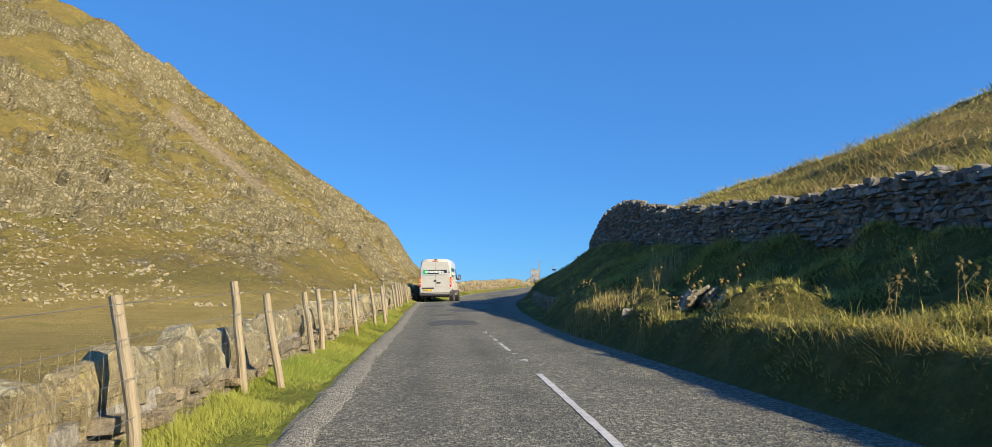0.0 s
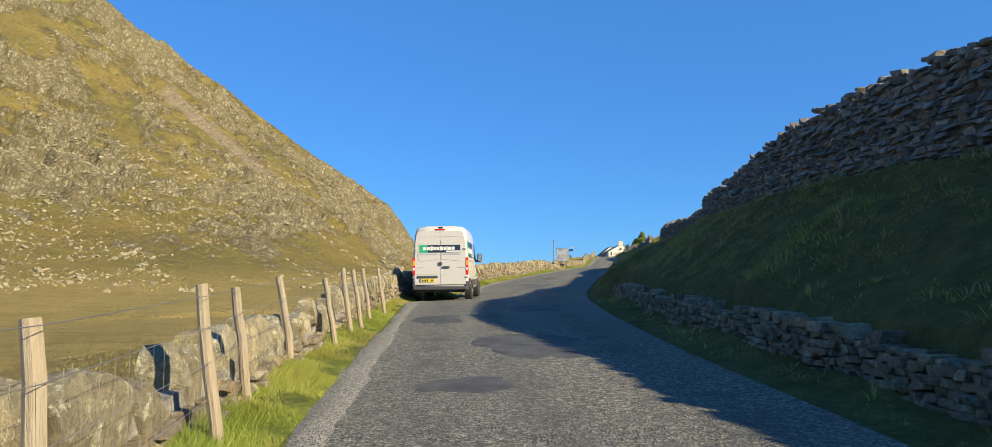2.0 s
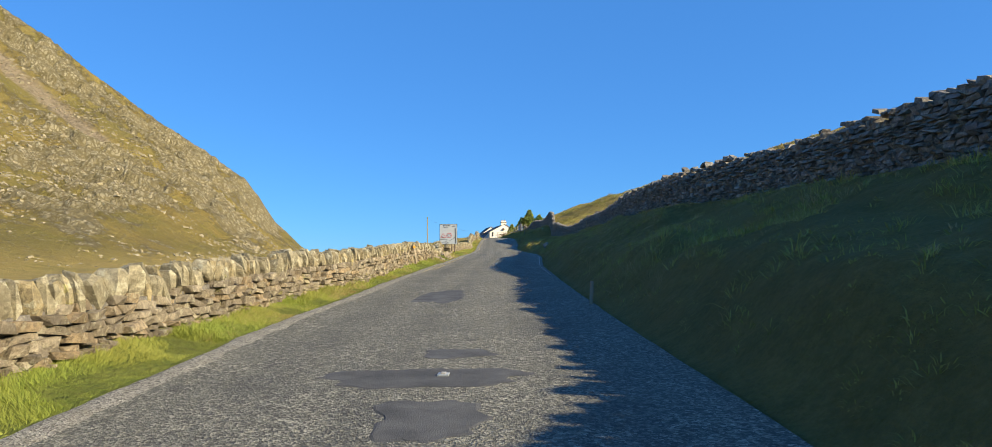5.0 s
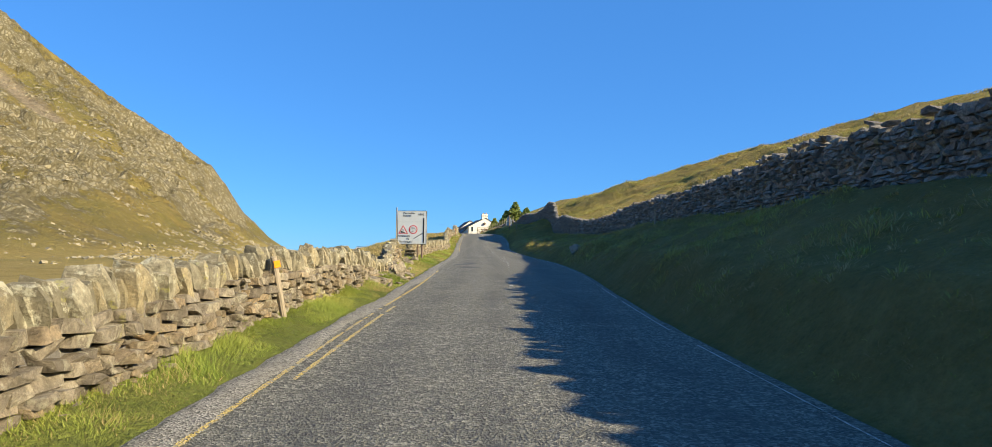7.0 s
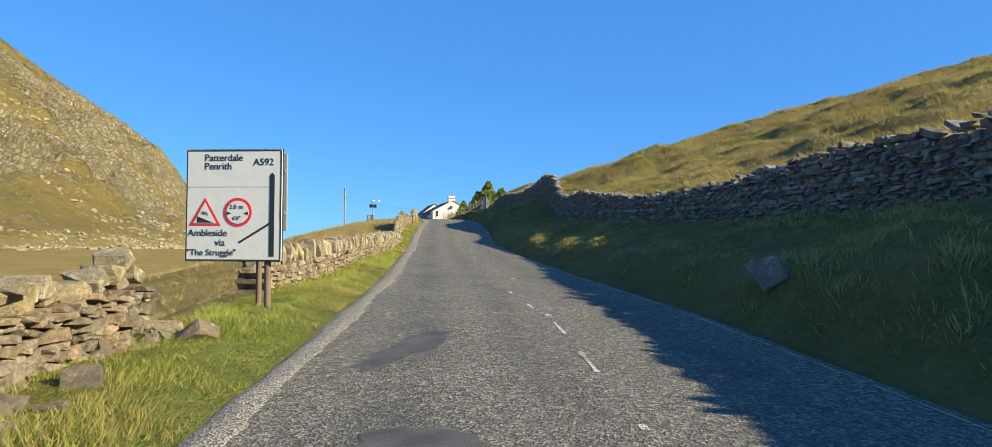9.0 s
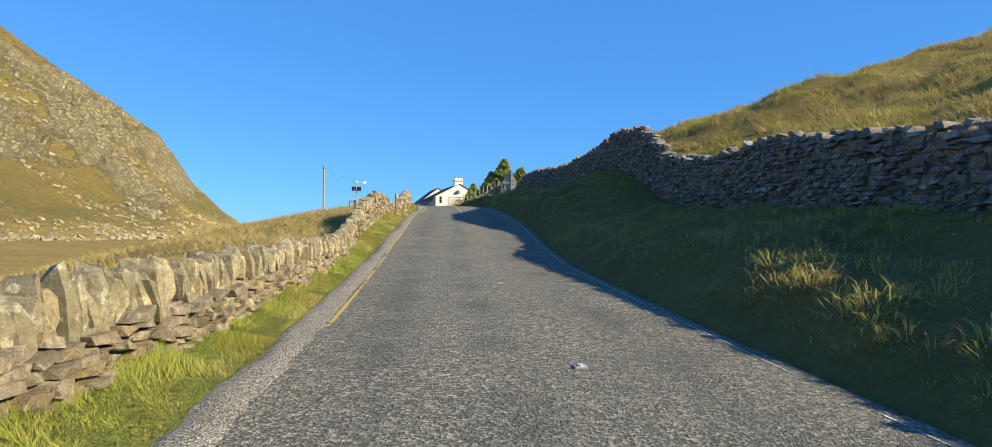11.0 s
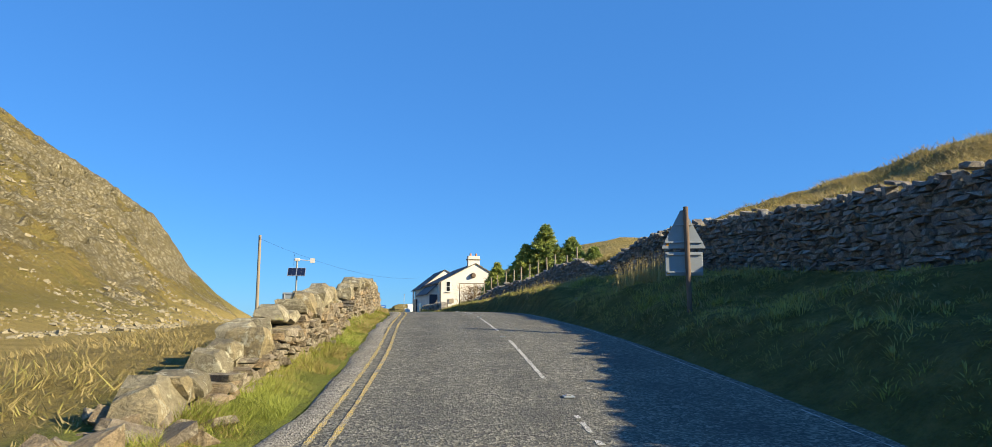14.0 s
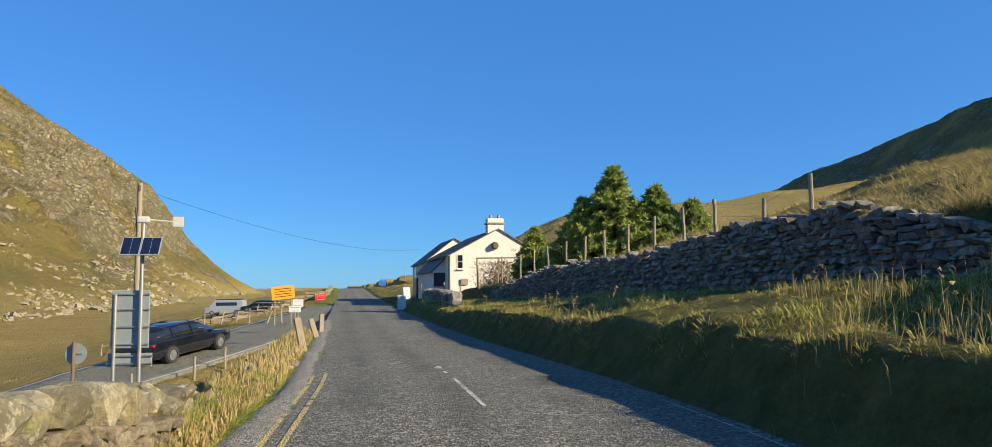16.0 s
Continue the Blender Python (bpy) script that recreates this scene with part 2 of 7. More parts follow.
def make_stone(name, pale, dark, warm, lichen=0.5, relief=0.03):
    m, nt, b = material(name, 0.92, 0, 0.25)
    p = coords(nt)
    r = any_random(nt)
    c = mix(nt, r, dark, pale)
    r2 = mathn(nt, 'FRACT', mathn(nt, 'MULTIPLY', r, 7.31))
    c = mix(nt, maprange(nt, r2, 0.55, 1.0, 0, 0.8), c, warm)
    n = noise_tex(nt, p, 16, 8, 0.8, 0.4, 0.62)
    c = mix(nt, maprange(nt, n, 0, 1, 0, 0.7), c, tuple(q * 0.55 for q in dark))
    sp = noise_tex(nt, p, 3.3, 8, 0.8, 0.42, 0.58)
    c = mix(nt, maprange(nt, sp, 0, 1, 0, 0.62), c, tuple(q * 0.45 for q in dark))
    li = noise_tex(nt, p, 5.5, 6, 0.75, 0.55, 0.62)
    c = mix(nt, mathn(nt, 'MULTIPLY', li, lichen), c, (0.50, 0.47, 0.33))
    li2 = noise_tex(nt, p, 2.1, 6, 0.75, 0.62, 0.68)
    c = mix(nt, mathn(nt, 'MULTIPLY', li2, lichen * 0.8), c, (0.42, 0.39, 0.09))
    put(nt, b.inputs["Base Color"], c)
    bump(nt, b, mathn(nt, 'ADD', noise_tex(nt, p, 11, 9, 0.75, 0.2, 0.8), noise_tex(nt, p, 4.5, 6, 0.7, 0.25, 0.75)), 0.8, relief)
    return m


def make_wood(name, a, d):
    m, nt, b = material(name, 0.9, 0, 0.2)
    o = objcoords(nt)
    mp = node(nt, "ShaderNodeMapping")
    mp.inputs["Scale"].default_value = (14, 14, 1.2)
    nt.links.new(o, mp.inputs["Vector"])
    f = noise_tex(nt, mp.outputs[0], 3, 7, 0.7, 0.3, 0.7)
    c = mix(nt, f, a, d)
    c = mix(nt, mathn(nt, 'MULTIPLY', any_random(nt), 0.5), c, tuple(q * 0.7 for q in a))
    put(nt, b.inputs["Base Color"], c)
    bump(nt, b, f, 0.7, 0.01)
    return m


def make_render_wall():
    m, nt, b = material("white_render", 0.9, 0, 0.2)
    p = coords(nt)
    n = noise_tex(nt, p, 0.8, 7, 0.7, 0.4, 0.75)
    c = mix(nt, maprange(nt, n, 0, 1, 0, 0.4), (0.74, 0.70, 0.62), (0.55, 0.50, 0.41))
    put(nt, b.inputs["Base Color"], c)
    bump(nt, b, noise_tex(nt, p, 25, 5), 0.5, 0.02)
    return m


def make_slate():
    m, nt, b = material("roof_slate", 0.7, 0, 0.35)
    p = coords(nt)
    c = mix(nt, any_random(nt), (0.07, 0.075, 0.085), (0.15, 0.15, 0.155))
    c = mix(nt, noise_tex(nt, p, 1.5, 6, 0.7, 0.5, 0.7), c, (0.13, 0.12, 0.07))
    put(nt, b.inputs["Base Color"], c)
    bump(nt, b, noise_tex(nt, p, 9, 5), 0.4, 0.01)
    return m


def make_glass(name, tint):
    m, nt, b = material(name, 0.06, 0, 0.6)
    n = noise_tex(nt, objcoords(nt), 2.0, 3)
    put(nt, b.inputs["Base Color"], mix(nt, n, tint, tuple(q * 0.6 for q in tint)))
    b.inputs["Coat Weight"].default_value = 0.5
    b.inputs["Coat Roughness"].default_value = 0.03
    return m


M = dict(
    asphalt=make_asphalt(), patch=make_patch(), gravel=make_gravel(), ground=make_ground(),
    verge=make_blades("verge_grass", (0.17, 0.245, 0.035), (0.31, 0.36, 0.065), (0.38, 0.37, 0.085)),
    bank=make_blades("bank_grass", (0.19, 0.20, 0.038), (0.44, 0.425, 0.10), (0.47, 0.40, 0.125)),
    straw=make_blades("dry_grass", (0.38, 0.29, 0.115), (0.54, 0.42, 0.19), (0.28, 0.23, 0.075)),
    stone=make_stone("dry_stone", (0.53, 0.455, 0.32), (0.24, 0.20, 0.14), (0.49, 0.35, 0.18), 0.5, 0.06),
    cope=make_stone("coping_stone", (0.53, 0.47, 0.31), (0.28, 0.245, 0.155), (0.50, 0.39, 0.19), 0.9, 0.05),
    slate_stone=make_stone("dark_dry_stone", (0.46, 0.43, 0.37), (0.19, 0.175, 0.155), (0.36, 0.29, 0.20), 0.4),
    outcrop=make_stone("outcrop_rock", (0.50, 0.455, 0.36), (0.24, 0.215, 0.165), (0.46, 0.38, 0.24), 0.6, 0.06),
    fellstone=make_stone("fell_rock", (0.50, 0.435, 0.285), (0.30, 0.255, 0.155), (0.40, 0.335, 0.185), 0.3),
    wood=make_wood("weathered_wood", (0.40, 0.335, 0.235), (0.22, 0.18, 0.125)),
    rustwood=make_wood("rusty_wood", (0.30, 0.17, 0.08), (0.12, 0.06, 0.03)),
    render=make_render_wall(), slate=make_slate(),
    wornwhite=worn_paint("worn_road_white", (0.55, 0.54, 0.50)), wornyellow=worn_paint("worn_road_yellow", (0.56, 0.42, 0.13)),
    white=painted("road_white", (0.50, 0.49, 0.47), 0.7, 0, 0.9, 9), yellow=painted("road_yellow", (0.46, 0.33, 0.07), 0.7, 0, 0.8, 9),
    vanwhite=painted("van_white", (0.49, 0.475, 0.435), 0.22, 0, 0.1, 1.5), plastic=painted("grey_plastic", (0.055, 0.055, 0.06), 0.55, 0, 0.2),
    black=painted("black_paint", (0.02, 0.02, 0.022), 0.45), rubber=painted("rubber", (0.028, 0.028, 0.028), 0.85),
    rim=painted("wheel_silver", (0.42, 0.42, 0.43), 0.35, 0.8), chrome=painted("bright_metal", (0.6, 0.6, 0.6), 0.2, 1.0),
    glass=make_glass("dark_glass", (0.02, 0.024, 0.03)), red=painted("red_lens", (0.55, 0.012, 0.012), 0.15), redpaint=painted("sign_red", (0.62, 0.03, 0.03), 0.4),
    amber=painted("amber_lens", (0.85, 0.30, 0.02), 0.2), orange=painted("sign_orange", (0.85, 0.36, 0.015), 0.5), plate=painted("plate_yellow", (0.80, 0.56, 0.03), 0.4),
    green=painted("panel_green", (0.02, 0.34, 0.16), 0.35), navy=painted("panel_dark", (0.02, 0.028, 0.055), 0.35), blue=painted("sign_blue", (0.02, 0.13, 0.50), 0.4),
    signwhite=painted("sign_white", (0.62, 0.635, 0.585), 0.45, 0, 0.15), signblack=painted("sign_black", (0.02, 0.02, 0.02), 0.5), signgrey=painted("sign_grey", (0.30, 0.33, 0.33), 0.55, 0.2),
    steel=painted("galvanised_steel", (0.34, 0.34, 0.33), 0.5, 0.7), rust=painted("brown_post", (0.16, 0.11, 0.075), 0.8, 0, 0.6), solar=make_glass("solar_cell", (0.012, 0.016, 0.04)),
    wire=painted("fence_wire", (0.30, 0.29, 0.27), 0.5, 0.8), carpaint=make_glass("dark_car_paint", (0.012, 0.014, 0.02)), silver=painted("silver_paint", (0.45, 0.46, 0.47), 0.3, 0.4),
    needles=make_blades("conifer_needles", (0.12, 0.19, 0.06), (0.34, 0.41, 0.11), (0.44, 0.46, 0.11)), bark=make_wood("bark", (0.09, 0.065, 0.045), (0.05, 0.035, 0.025)),
    heather=make_blades("shrub_twigs", (0.13, 0.08, 0.04), (0.24, 0.14, 0.07), (0.18, 0.12, 0.05)), pot=painted("clay_pot", (0.45, 0.22, 0.10), 0.8),
)

# ---- mesh helpers ----


def tri_mesh(name, V, F, mat):
    """A mesh out of an array of points and an array of triangles."""
    me = bpy.data.meshes.new(name)
    V = np.asarray(V, dtype=np.float32)
    F = np.asarray(F, dtype=np.int32)
    k = F.shape[1]
    me.vertices.add(len(V))
    me.vertices.foreach_set("co", V.ravel())
    me.loops.add(F.size)
    me.loops.foreach_set("vertex_index", F.ravel())
    me.polygons.add(len(F))
    me.polygons.foreach_set("loop_start", np.arange(0, F.size, k, dtype=np.int32))
    me.update(calc_edges=True)
    me.materials.append(mat)
    me.shade_flat()
    return me


def part(name, bm, mat, parent=None, label="", smooth=False):
    """Link a bmesh as one mesh object under a thing or a part."""
    me = bpy.data.meshes.new(name)
    bm.to_mesh(me)
    bm.free()
    me.materials.append(mat)
    if smooth:
        for p in me.polygons:
            p.use_smooth = True
    ob = new(name, me)
    ob.parent = parent
    return tagged(ob, label)


def mesh_part(name, me, parent=None, label="", m=None):
    ob = new(name, me)
    ob.parent = parent
    if m is not None:
        ob.matrix_basis = m
    return tagged(ob, label)


def thing(name, m, label, category, group="", kind=""):
    ob = new(name)
    ob.empty_display_size = 0.1
    ob.matrix_basis = m
    return tagged(ob, label, category, group, kind)


def box(c, s, bev=0.0, bm=None, rot=None):
    bm = bm or bmesh.new()
    m = Matrix.Translation(c) @ (rot.to_4x4() if rot is not None else Matrix.Identity(4)) @ Matrix.Diagonal((*s, 1))
    r = bmesh.ops.create_cube(bm, size=1, matrix=m)
    if bev:
        es = list({e for v in r["verts"] for e in v.link_edges})
        bmesh.ops.bevel(bm, geom=es, offset=bev, segments=2, affect='EDGES', profile=0.6)
    return bm


def rod(p0, p1, r0, r1=None, n=10, bm=None):
    bm = bm or bmesh.new()
    p0, p1 = Vector(p0), Vector(p1)
    d = p1 - p0
    m = Matrix.Translation((p0 + p1) / 2) @ d.to_track_quat('Z', 'Y').to_matrix().to_4x4()
    bmesh.ops.create_cone(bm, cap_ends=True, segments=n, radius1=r0, radius2=r0 if r1 is None else r1, depth=d.length, matrix=m)
    return bm


def prism(pts, axis_to, bm=None):
    """A solid out of an outline (3D points) pushed by axis_to."""
    bm = bm or bmesh.new()
    a = [bm.verts.new(p) for p in pts]
    c = [bm.verts.new(Vector(p) + Vector(axis_to)) for p in pts]
    n = len(pts)
    bm.faces.new(a)
    bm.faces.new(c[::-1])
    for i in range(n):
        bm.faces.new((a[i], c[i], c[(i + 1) % n], a[(i + 1) % n]))
    bmesh.ops.recalc_face_normals(bm, faces=bm.faces)
    return bm


def loft(rings, bm=None, closed=True):
    bm = bm or bmesh.new()
    vs = [[bm.verts.new(p) for p in r] for r in rings]
    n = len(rings[0])
    for a, c in zip(vs, vs[1:]):
        for i in range(n if closed else n - 1):
            bm.faces.new((a[i], a[(i + 1) % n], c[(i + 1) % n], c[i]))
    if closed:
        bm.faces.new(vs[0][::-1])
        bm.faces.new(vs[-1])
    bmesh.ops.recalc_face_normals(bm, faces=bm.faces)
    return bm


def letters(text, size, mat, parent, m, label="", name="lettering"):
    cu = bpy.data.curves.new(name, 'FONT')
    cu.body = text
    cu.size = size
    cu.extrude = 0.002
    tmp = bpy.data.objects.new(name + "_tmp", cu)
    scene.collection.objects.link(tmp)
    me = bpy.data.meshes.new_from_object(tmp.evaluated_get(bpy.context.evaluated_depsgraph_get()))
    bpy.data.objects.remove(tmp)
    me.materials.clear()
    me.materials.append(mat)
    ob = new(name, me)
    ob.parent = parent
    ob.matrix_basis = m
    return tagged(ob, label)


# ---- smooth random numbers over the plan ----
def hash2(ix, iy, seed):
    h = (ix.astype(np.int64) * 374761393 + iy.astype(np.int64) * 668265263 + seed * 974634777) & 0x7fffffff
    h = ((h ^ (h >> 13)) * 1274126177) & 0x7fffffff
    return ((h ^ (h >> 16)) & 0xffff) / 65535.0


def vnoise(x, y, seed=0):
    ix, iy = np.floor(x), np.floor(y)
    fx, fy = x - ix, y - iy
    fx, fy = fx * fx * fx * (fx * (fx * 6 - 15) + 10), fy * fy * fy * (fy * (fy * 6 - 15) + 10)
    a, b = hash2(ix, iy, seed), hash2(ix + 1, iy, seed)
    c, d = hash2(ix, iy + 1, seed), hash2(ix + 1, iy + 1, seed)
    return (a * (1 - fx) + b * fx) * (1 - fy) + (c * (1 - fx) + d * fx) * fy


def fbm(x, y, octaves=4, seed=0, gain=0.5):
    s, a, t = 0.0, 1.0, 0.0
    for i in range(octaves):
        s = s + a * (vnoise(x * 2 ** i + 17.3 * i, y * 2 ** i - 9.1 * i, seed + i) - 0.5)
        t += a
        a *= gain
    return s / t * 2


def sstep(a, b, x):
    t = np.clip((x - a) / (b - a), 0, 1)
    return t * t * (3 - 2 * t)


def knots(text):
    a = np.array([[float(q) for q in p.split(",")] for p in text.split()])
    return a[:, 0], a[:, 1]


def curve(text):
    """A smooth curve through knots given as y,value pairs."""
    ky, kv = knots(text)
    fy = np.arange(ky[0], ky[-1] + 0.5, 0.5)
    fv = np.interp(fy, ky, kv)
    for _ in range(3):
        g = fv.copy()
        fv[2:-2] = (g[:-4] + 2 * g[1:-3] + 3 * g[2:-2] + 2 * g[3:-1] + g[4:]) / 9
    return lambda y: np.interp(y, fy, fv)


# ---- plan: road edges, walls and levels along y ----
road_z = curve("-80,-4.2 -30,-1.6 0,0 4.8,.283 9.6,.457 14.2,.564 18.8,.705 23.3,.873 27.7,1.05 32.2,1.23 36.8,1.41 41.6,1.605 46.6,1.83 60,2.44 72.9,3.035 83.7,3.51 89.2,3.77 103,4.3 116.4,4.79 121.7,5.03 127.1,5.3 132.5,5.69 137.8,6.16 143.3,6.73 148.7,7.15 154.1,7.54 159.4,7.86 164.9,8.14 168,8.23 170.5,8.25 173,8.23 178,8.13 184,8.02 192,7.93 205,7.9 217,7.93 230,8.05 255,8.2 280,8.65 305,9.05 335,9.0 400,6 600,-8 3400,-20")
edge_r = curve("-80,10 -30,6 0,4 5.75,3.1 9,2.65 17,1.8 21,1.4 29,1.0 36,1.0 42,1.25 46,1.65 51,2.45 55,3.1 64,4.7 77,7.2 82.4,8.5 88,9.9 93.3,11.1 99,12.2 106,13.1 120,15.4 126,16.4 131,17.5 137,18.9 142,19.8 150,21.2 158,22.4 167,23.3 175,23.7 200,24.4 230,25.2 260,26 320,27.5 3400,90")
edge_l = curve("-80,5.5 -30,1.5 0,-1.1 5.5,-1.66 15.6,-2.5 22.8,-3.0 28.7,-3.55 36,-4.1 42.9,-4.65 47,-4.3 51.8,-2.95 54.8,-2.3 59.9,-1.3 67.6,.3 77.7,2.4 85,4.1 90.3,5.2 98.3,6.8 104,8.0 120.6,10.9 126,11.8 131.7,12.75 142.8,14.9 149,16.2 154,17.05 160,17.85 165.4,18.7 171,19.2 175,19.5 200,20 230,20.8 260,21.6 320,23 3400,86")
wall_l = curve("-80,4 -30,.2 0,-2.35 5,-2.75 13,-3.4 19,-3.85 26,-4.3 30,-4.65 38,-5.2 45.5,-5.6 52,-4.2 55,-3.4 59,-2.55 66,-.8 79,1.55 83,2.6 88.6,3.8 95.7,4.3 102,5.8 104.3,6.5 113.9,8.6 121,10.1 125.5,10.9 128.6,11.4 134.6,12.1 139,12.9 143.9,14.0 149,15.2 154.5,16.3 160.5,17.0 163.6,17.6 168,18.2 172,18.5 176,19 260,20.5 3400,80")
top_l = curve("-30,.75 4,.77 9,.75 13,.86 18,.78 24,.74 30,.66 34,.8 37,.78 39,.82 53,.92 60,1 71,.95 79,1.04 83,.97 86,.62 88,.42 92,.62 94,.8 98.5,.88 104,.87 117,.85 122,.78 126,.62 131,.58 134,.68 136.6,1.1 140.6,1.25 142.6,1.02 144,1 145.2,.55 147.7,.22 149.3,.38 152,.82 156,.98 157.6,.92 158.4,.4 159.6,.5 160.3,1.12 165,1.08 168,.95 169.6,.72 171.4,.42 173,.2 176,.06")
base_r = curve("-80,1.4 9.7,1.8 13.8,2.0 24,2.45 27,2.6 30,2.95 36,2.9 40,2.9 46,2.6 54,2.55 64,2.5 81,2.2 86,2.04 96,1.9 100,1.6 106,1.45 124,1.45 128,1.3 134,1.4 136.6,2.2 141,2.45 147,1.9 153,1.4 163,1.4 173,1.35 183,1.15 193,.95 200,.8 216,.75 224,.35 260,.3 3400,.3")
# unseen wall and hill below y 9 lowered to let sun onto the bank
top_r = curve("-80,1.8 4,1.9 7,2.35 9.9,2.9 14,3.0 17,3.1 20.7,3.5 24,3.75 27,4.2 30,4.65 35,4.6 38,4.35 41,3.9 44.5,3.6 47,3.55 49.5,3.7 51,3.68 54,3.74 60,3.76 66,3.7 72,3.55 79,3.42 83,3.58 88,3.26 97,3.06 101,3 104.6,2.73 108.6,2.45 115,2.42 120,2.75 124,3.05 127,2.85 131.5,2.78 134.2,3.35 136.6,4.25 140,4.3 143,3.85 146,3.5 149.6,3.2 153,2.95 157,2.8 162,2.95 165.5,2.85 167.5,2.65 169.4,2.5 170.4,2.1 171.2,1.75 172.2,1.85 173.2,2.35 175,2.6 177,2.62 183.8,2.32 193,2.26 198,1.8 203,1.3 206,.9")
back_r = curve("-80,1.5 4,1.65 9,2.75 20,3.45 28,3.9 33,3.4 40,2.9 90,2.6 100,2.7 108,2.55 118,2.6 124,2.7 131,2.45 137,3.6 144,3.4 152,2.7 165,2.5 176,2.25 190,1.95 200,1.6 216,1.35 224,.6 260,.3 3400,.3")
slope_r = curve("-80,.06 5,.13 13,.40 22,.41 30,.28 38,.06 82,.05 95,.18 104,.30 112,.37 132,.37 142,.35 160,.34 186,.33 205,.12 260,.06 3400,.03")
LOW0, LOW1 = 23.6, 45.0
side_road = [Vector(p) for p in ((20.6, 222, 7.95), (19.4, 212, 7.75), (17.6, 204, 7.4), (15.3, 197.9, 6.98), (12.3, 191.9, 6.4), (6, 185.5, 4.8), (-8, 179.5, 1.2), (-23, 176, -1.8), (-60, 170, -4.2), (-120, 150, -5))]
SRX, SRY, SRZ = (np.concatenate([np.linspace(a[i], b[i], 24, endpoint=False) for a, b in zip(side_road, side_road[1:])]) for i in range(3))
for _ in range(12):
    for q in (SRX, SRY, SRZ):
        q[1:-1] = (q[:-2] + 2 * q[1:-1] + q[2:]) / 4

RIDGE_X, RIDGE_Z = knots("-3000,300 -900,400 -600,390 -511,352 -424,316 -351,258 -243,178 -176,131 -128,98 -112,78 -93,50 -70,28 -36,5 0,2 3000,2")
BROWN_A, BROWN_E = knots("-180,0 2,0 8,.015 12,.04 15.3,.068 19,.09 23,.103 28,.105 36,.115 60,.13 90,.12 130,.1 180,.0")
DARK_Y, DARK_H = knots("-400,60 100,115 300,131 442,133 597,136 802,114 955,88 1000,50 1060,0 3400,0")


def wall_off(y):
    """How far the east wall stands from the road's edge."""
    return 4.65 + 1.2 * sstep(45, 50, y) * (1 - sstep(64, 71, y))


def lean(y, k):
    """The road tips down to its west side where the van stands."""
    return -0.3 * np.exp(-((y - 48) / 4.2) ** 2) * (1 - k)


# crags on the fell: place along it, share of the way up, half-sizes, strength
CRAGS = ((-340, .93, 75, .045, 1.3), (-178, .545, 34, .06, 1.5), (-295, .47, 55, .09, 1.2), (-243, .36, 40, .05, 1.0), (-150, .83, 65, .06, 1.1), (-200, .93, 60, .06, 1.3), (-120, .70, 30, .07, .9), (-400, .68, 70, .08, 1.0), (-108, .93, 22, .08, 1.3))


def fell_rock(x, t):
    """How far bare rock and scree show at a place on the fell."""
    n = fbm(x / 48, t * 9, 5, 17, 0.6) + 0.6 * fbm(x / 12 + 3 * t, t * 40, 3, 20, 0.6)
    c = 0.0 * x
    for cx, ct, rx, rt, k in CRAGS:
        c = np.maximum(c, k * np.exp(-((x - cx) / rx) ** 2 - ((t - ct) / rt) ** 2))
    crag = sstep(-0.12, 0.5, n + 0.75 * c)
    line = np.interp(x, [-352, -340, -282, -222, -190], [.9, .86, .815, .75, .70])
    scree = np.exp(-((t - line - 0.012 * fbm(x / 25, t * 20, 3, 23)) / 0.033) ** 2) * sstep(-365, -335, x) * (1 - sstep(-215, -185, x))
    return crag * (1 - scree) * sstep(0.1, 0.25, t + 0.1 * n), scree


def fell_share(x, y):
    return (y - 180.0) / (620 + 60 * fbm(x / 160, x * 0 + 3.3, 3, 31))


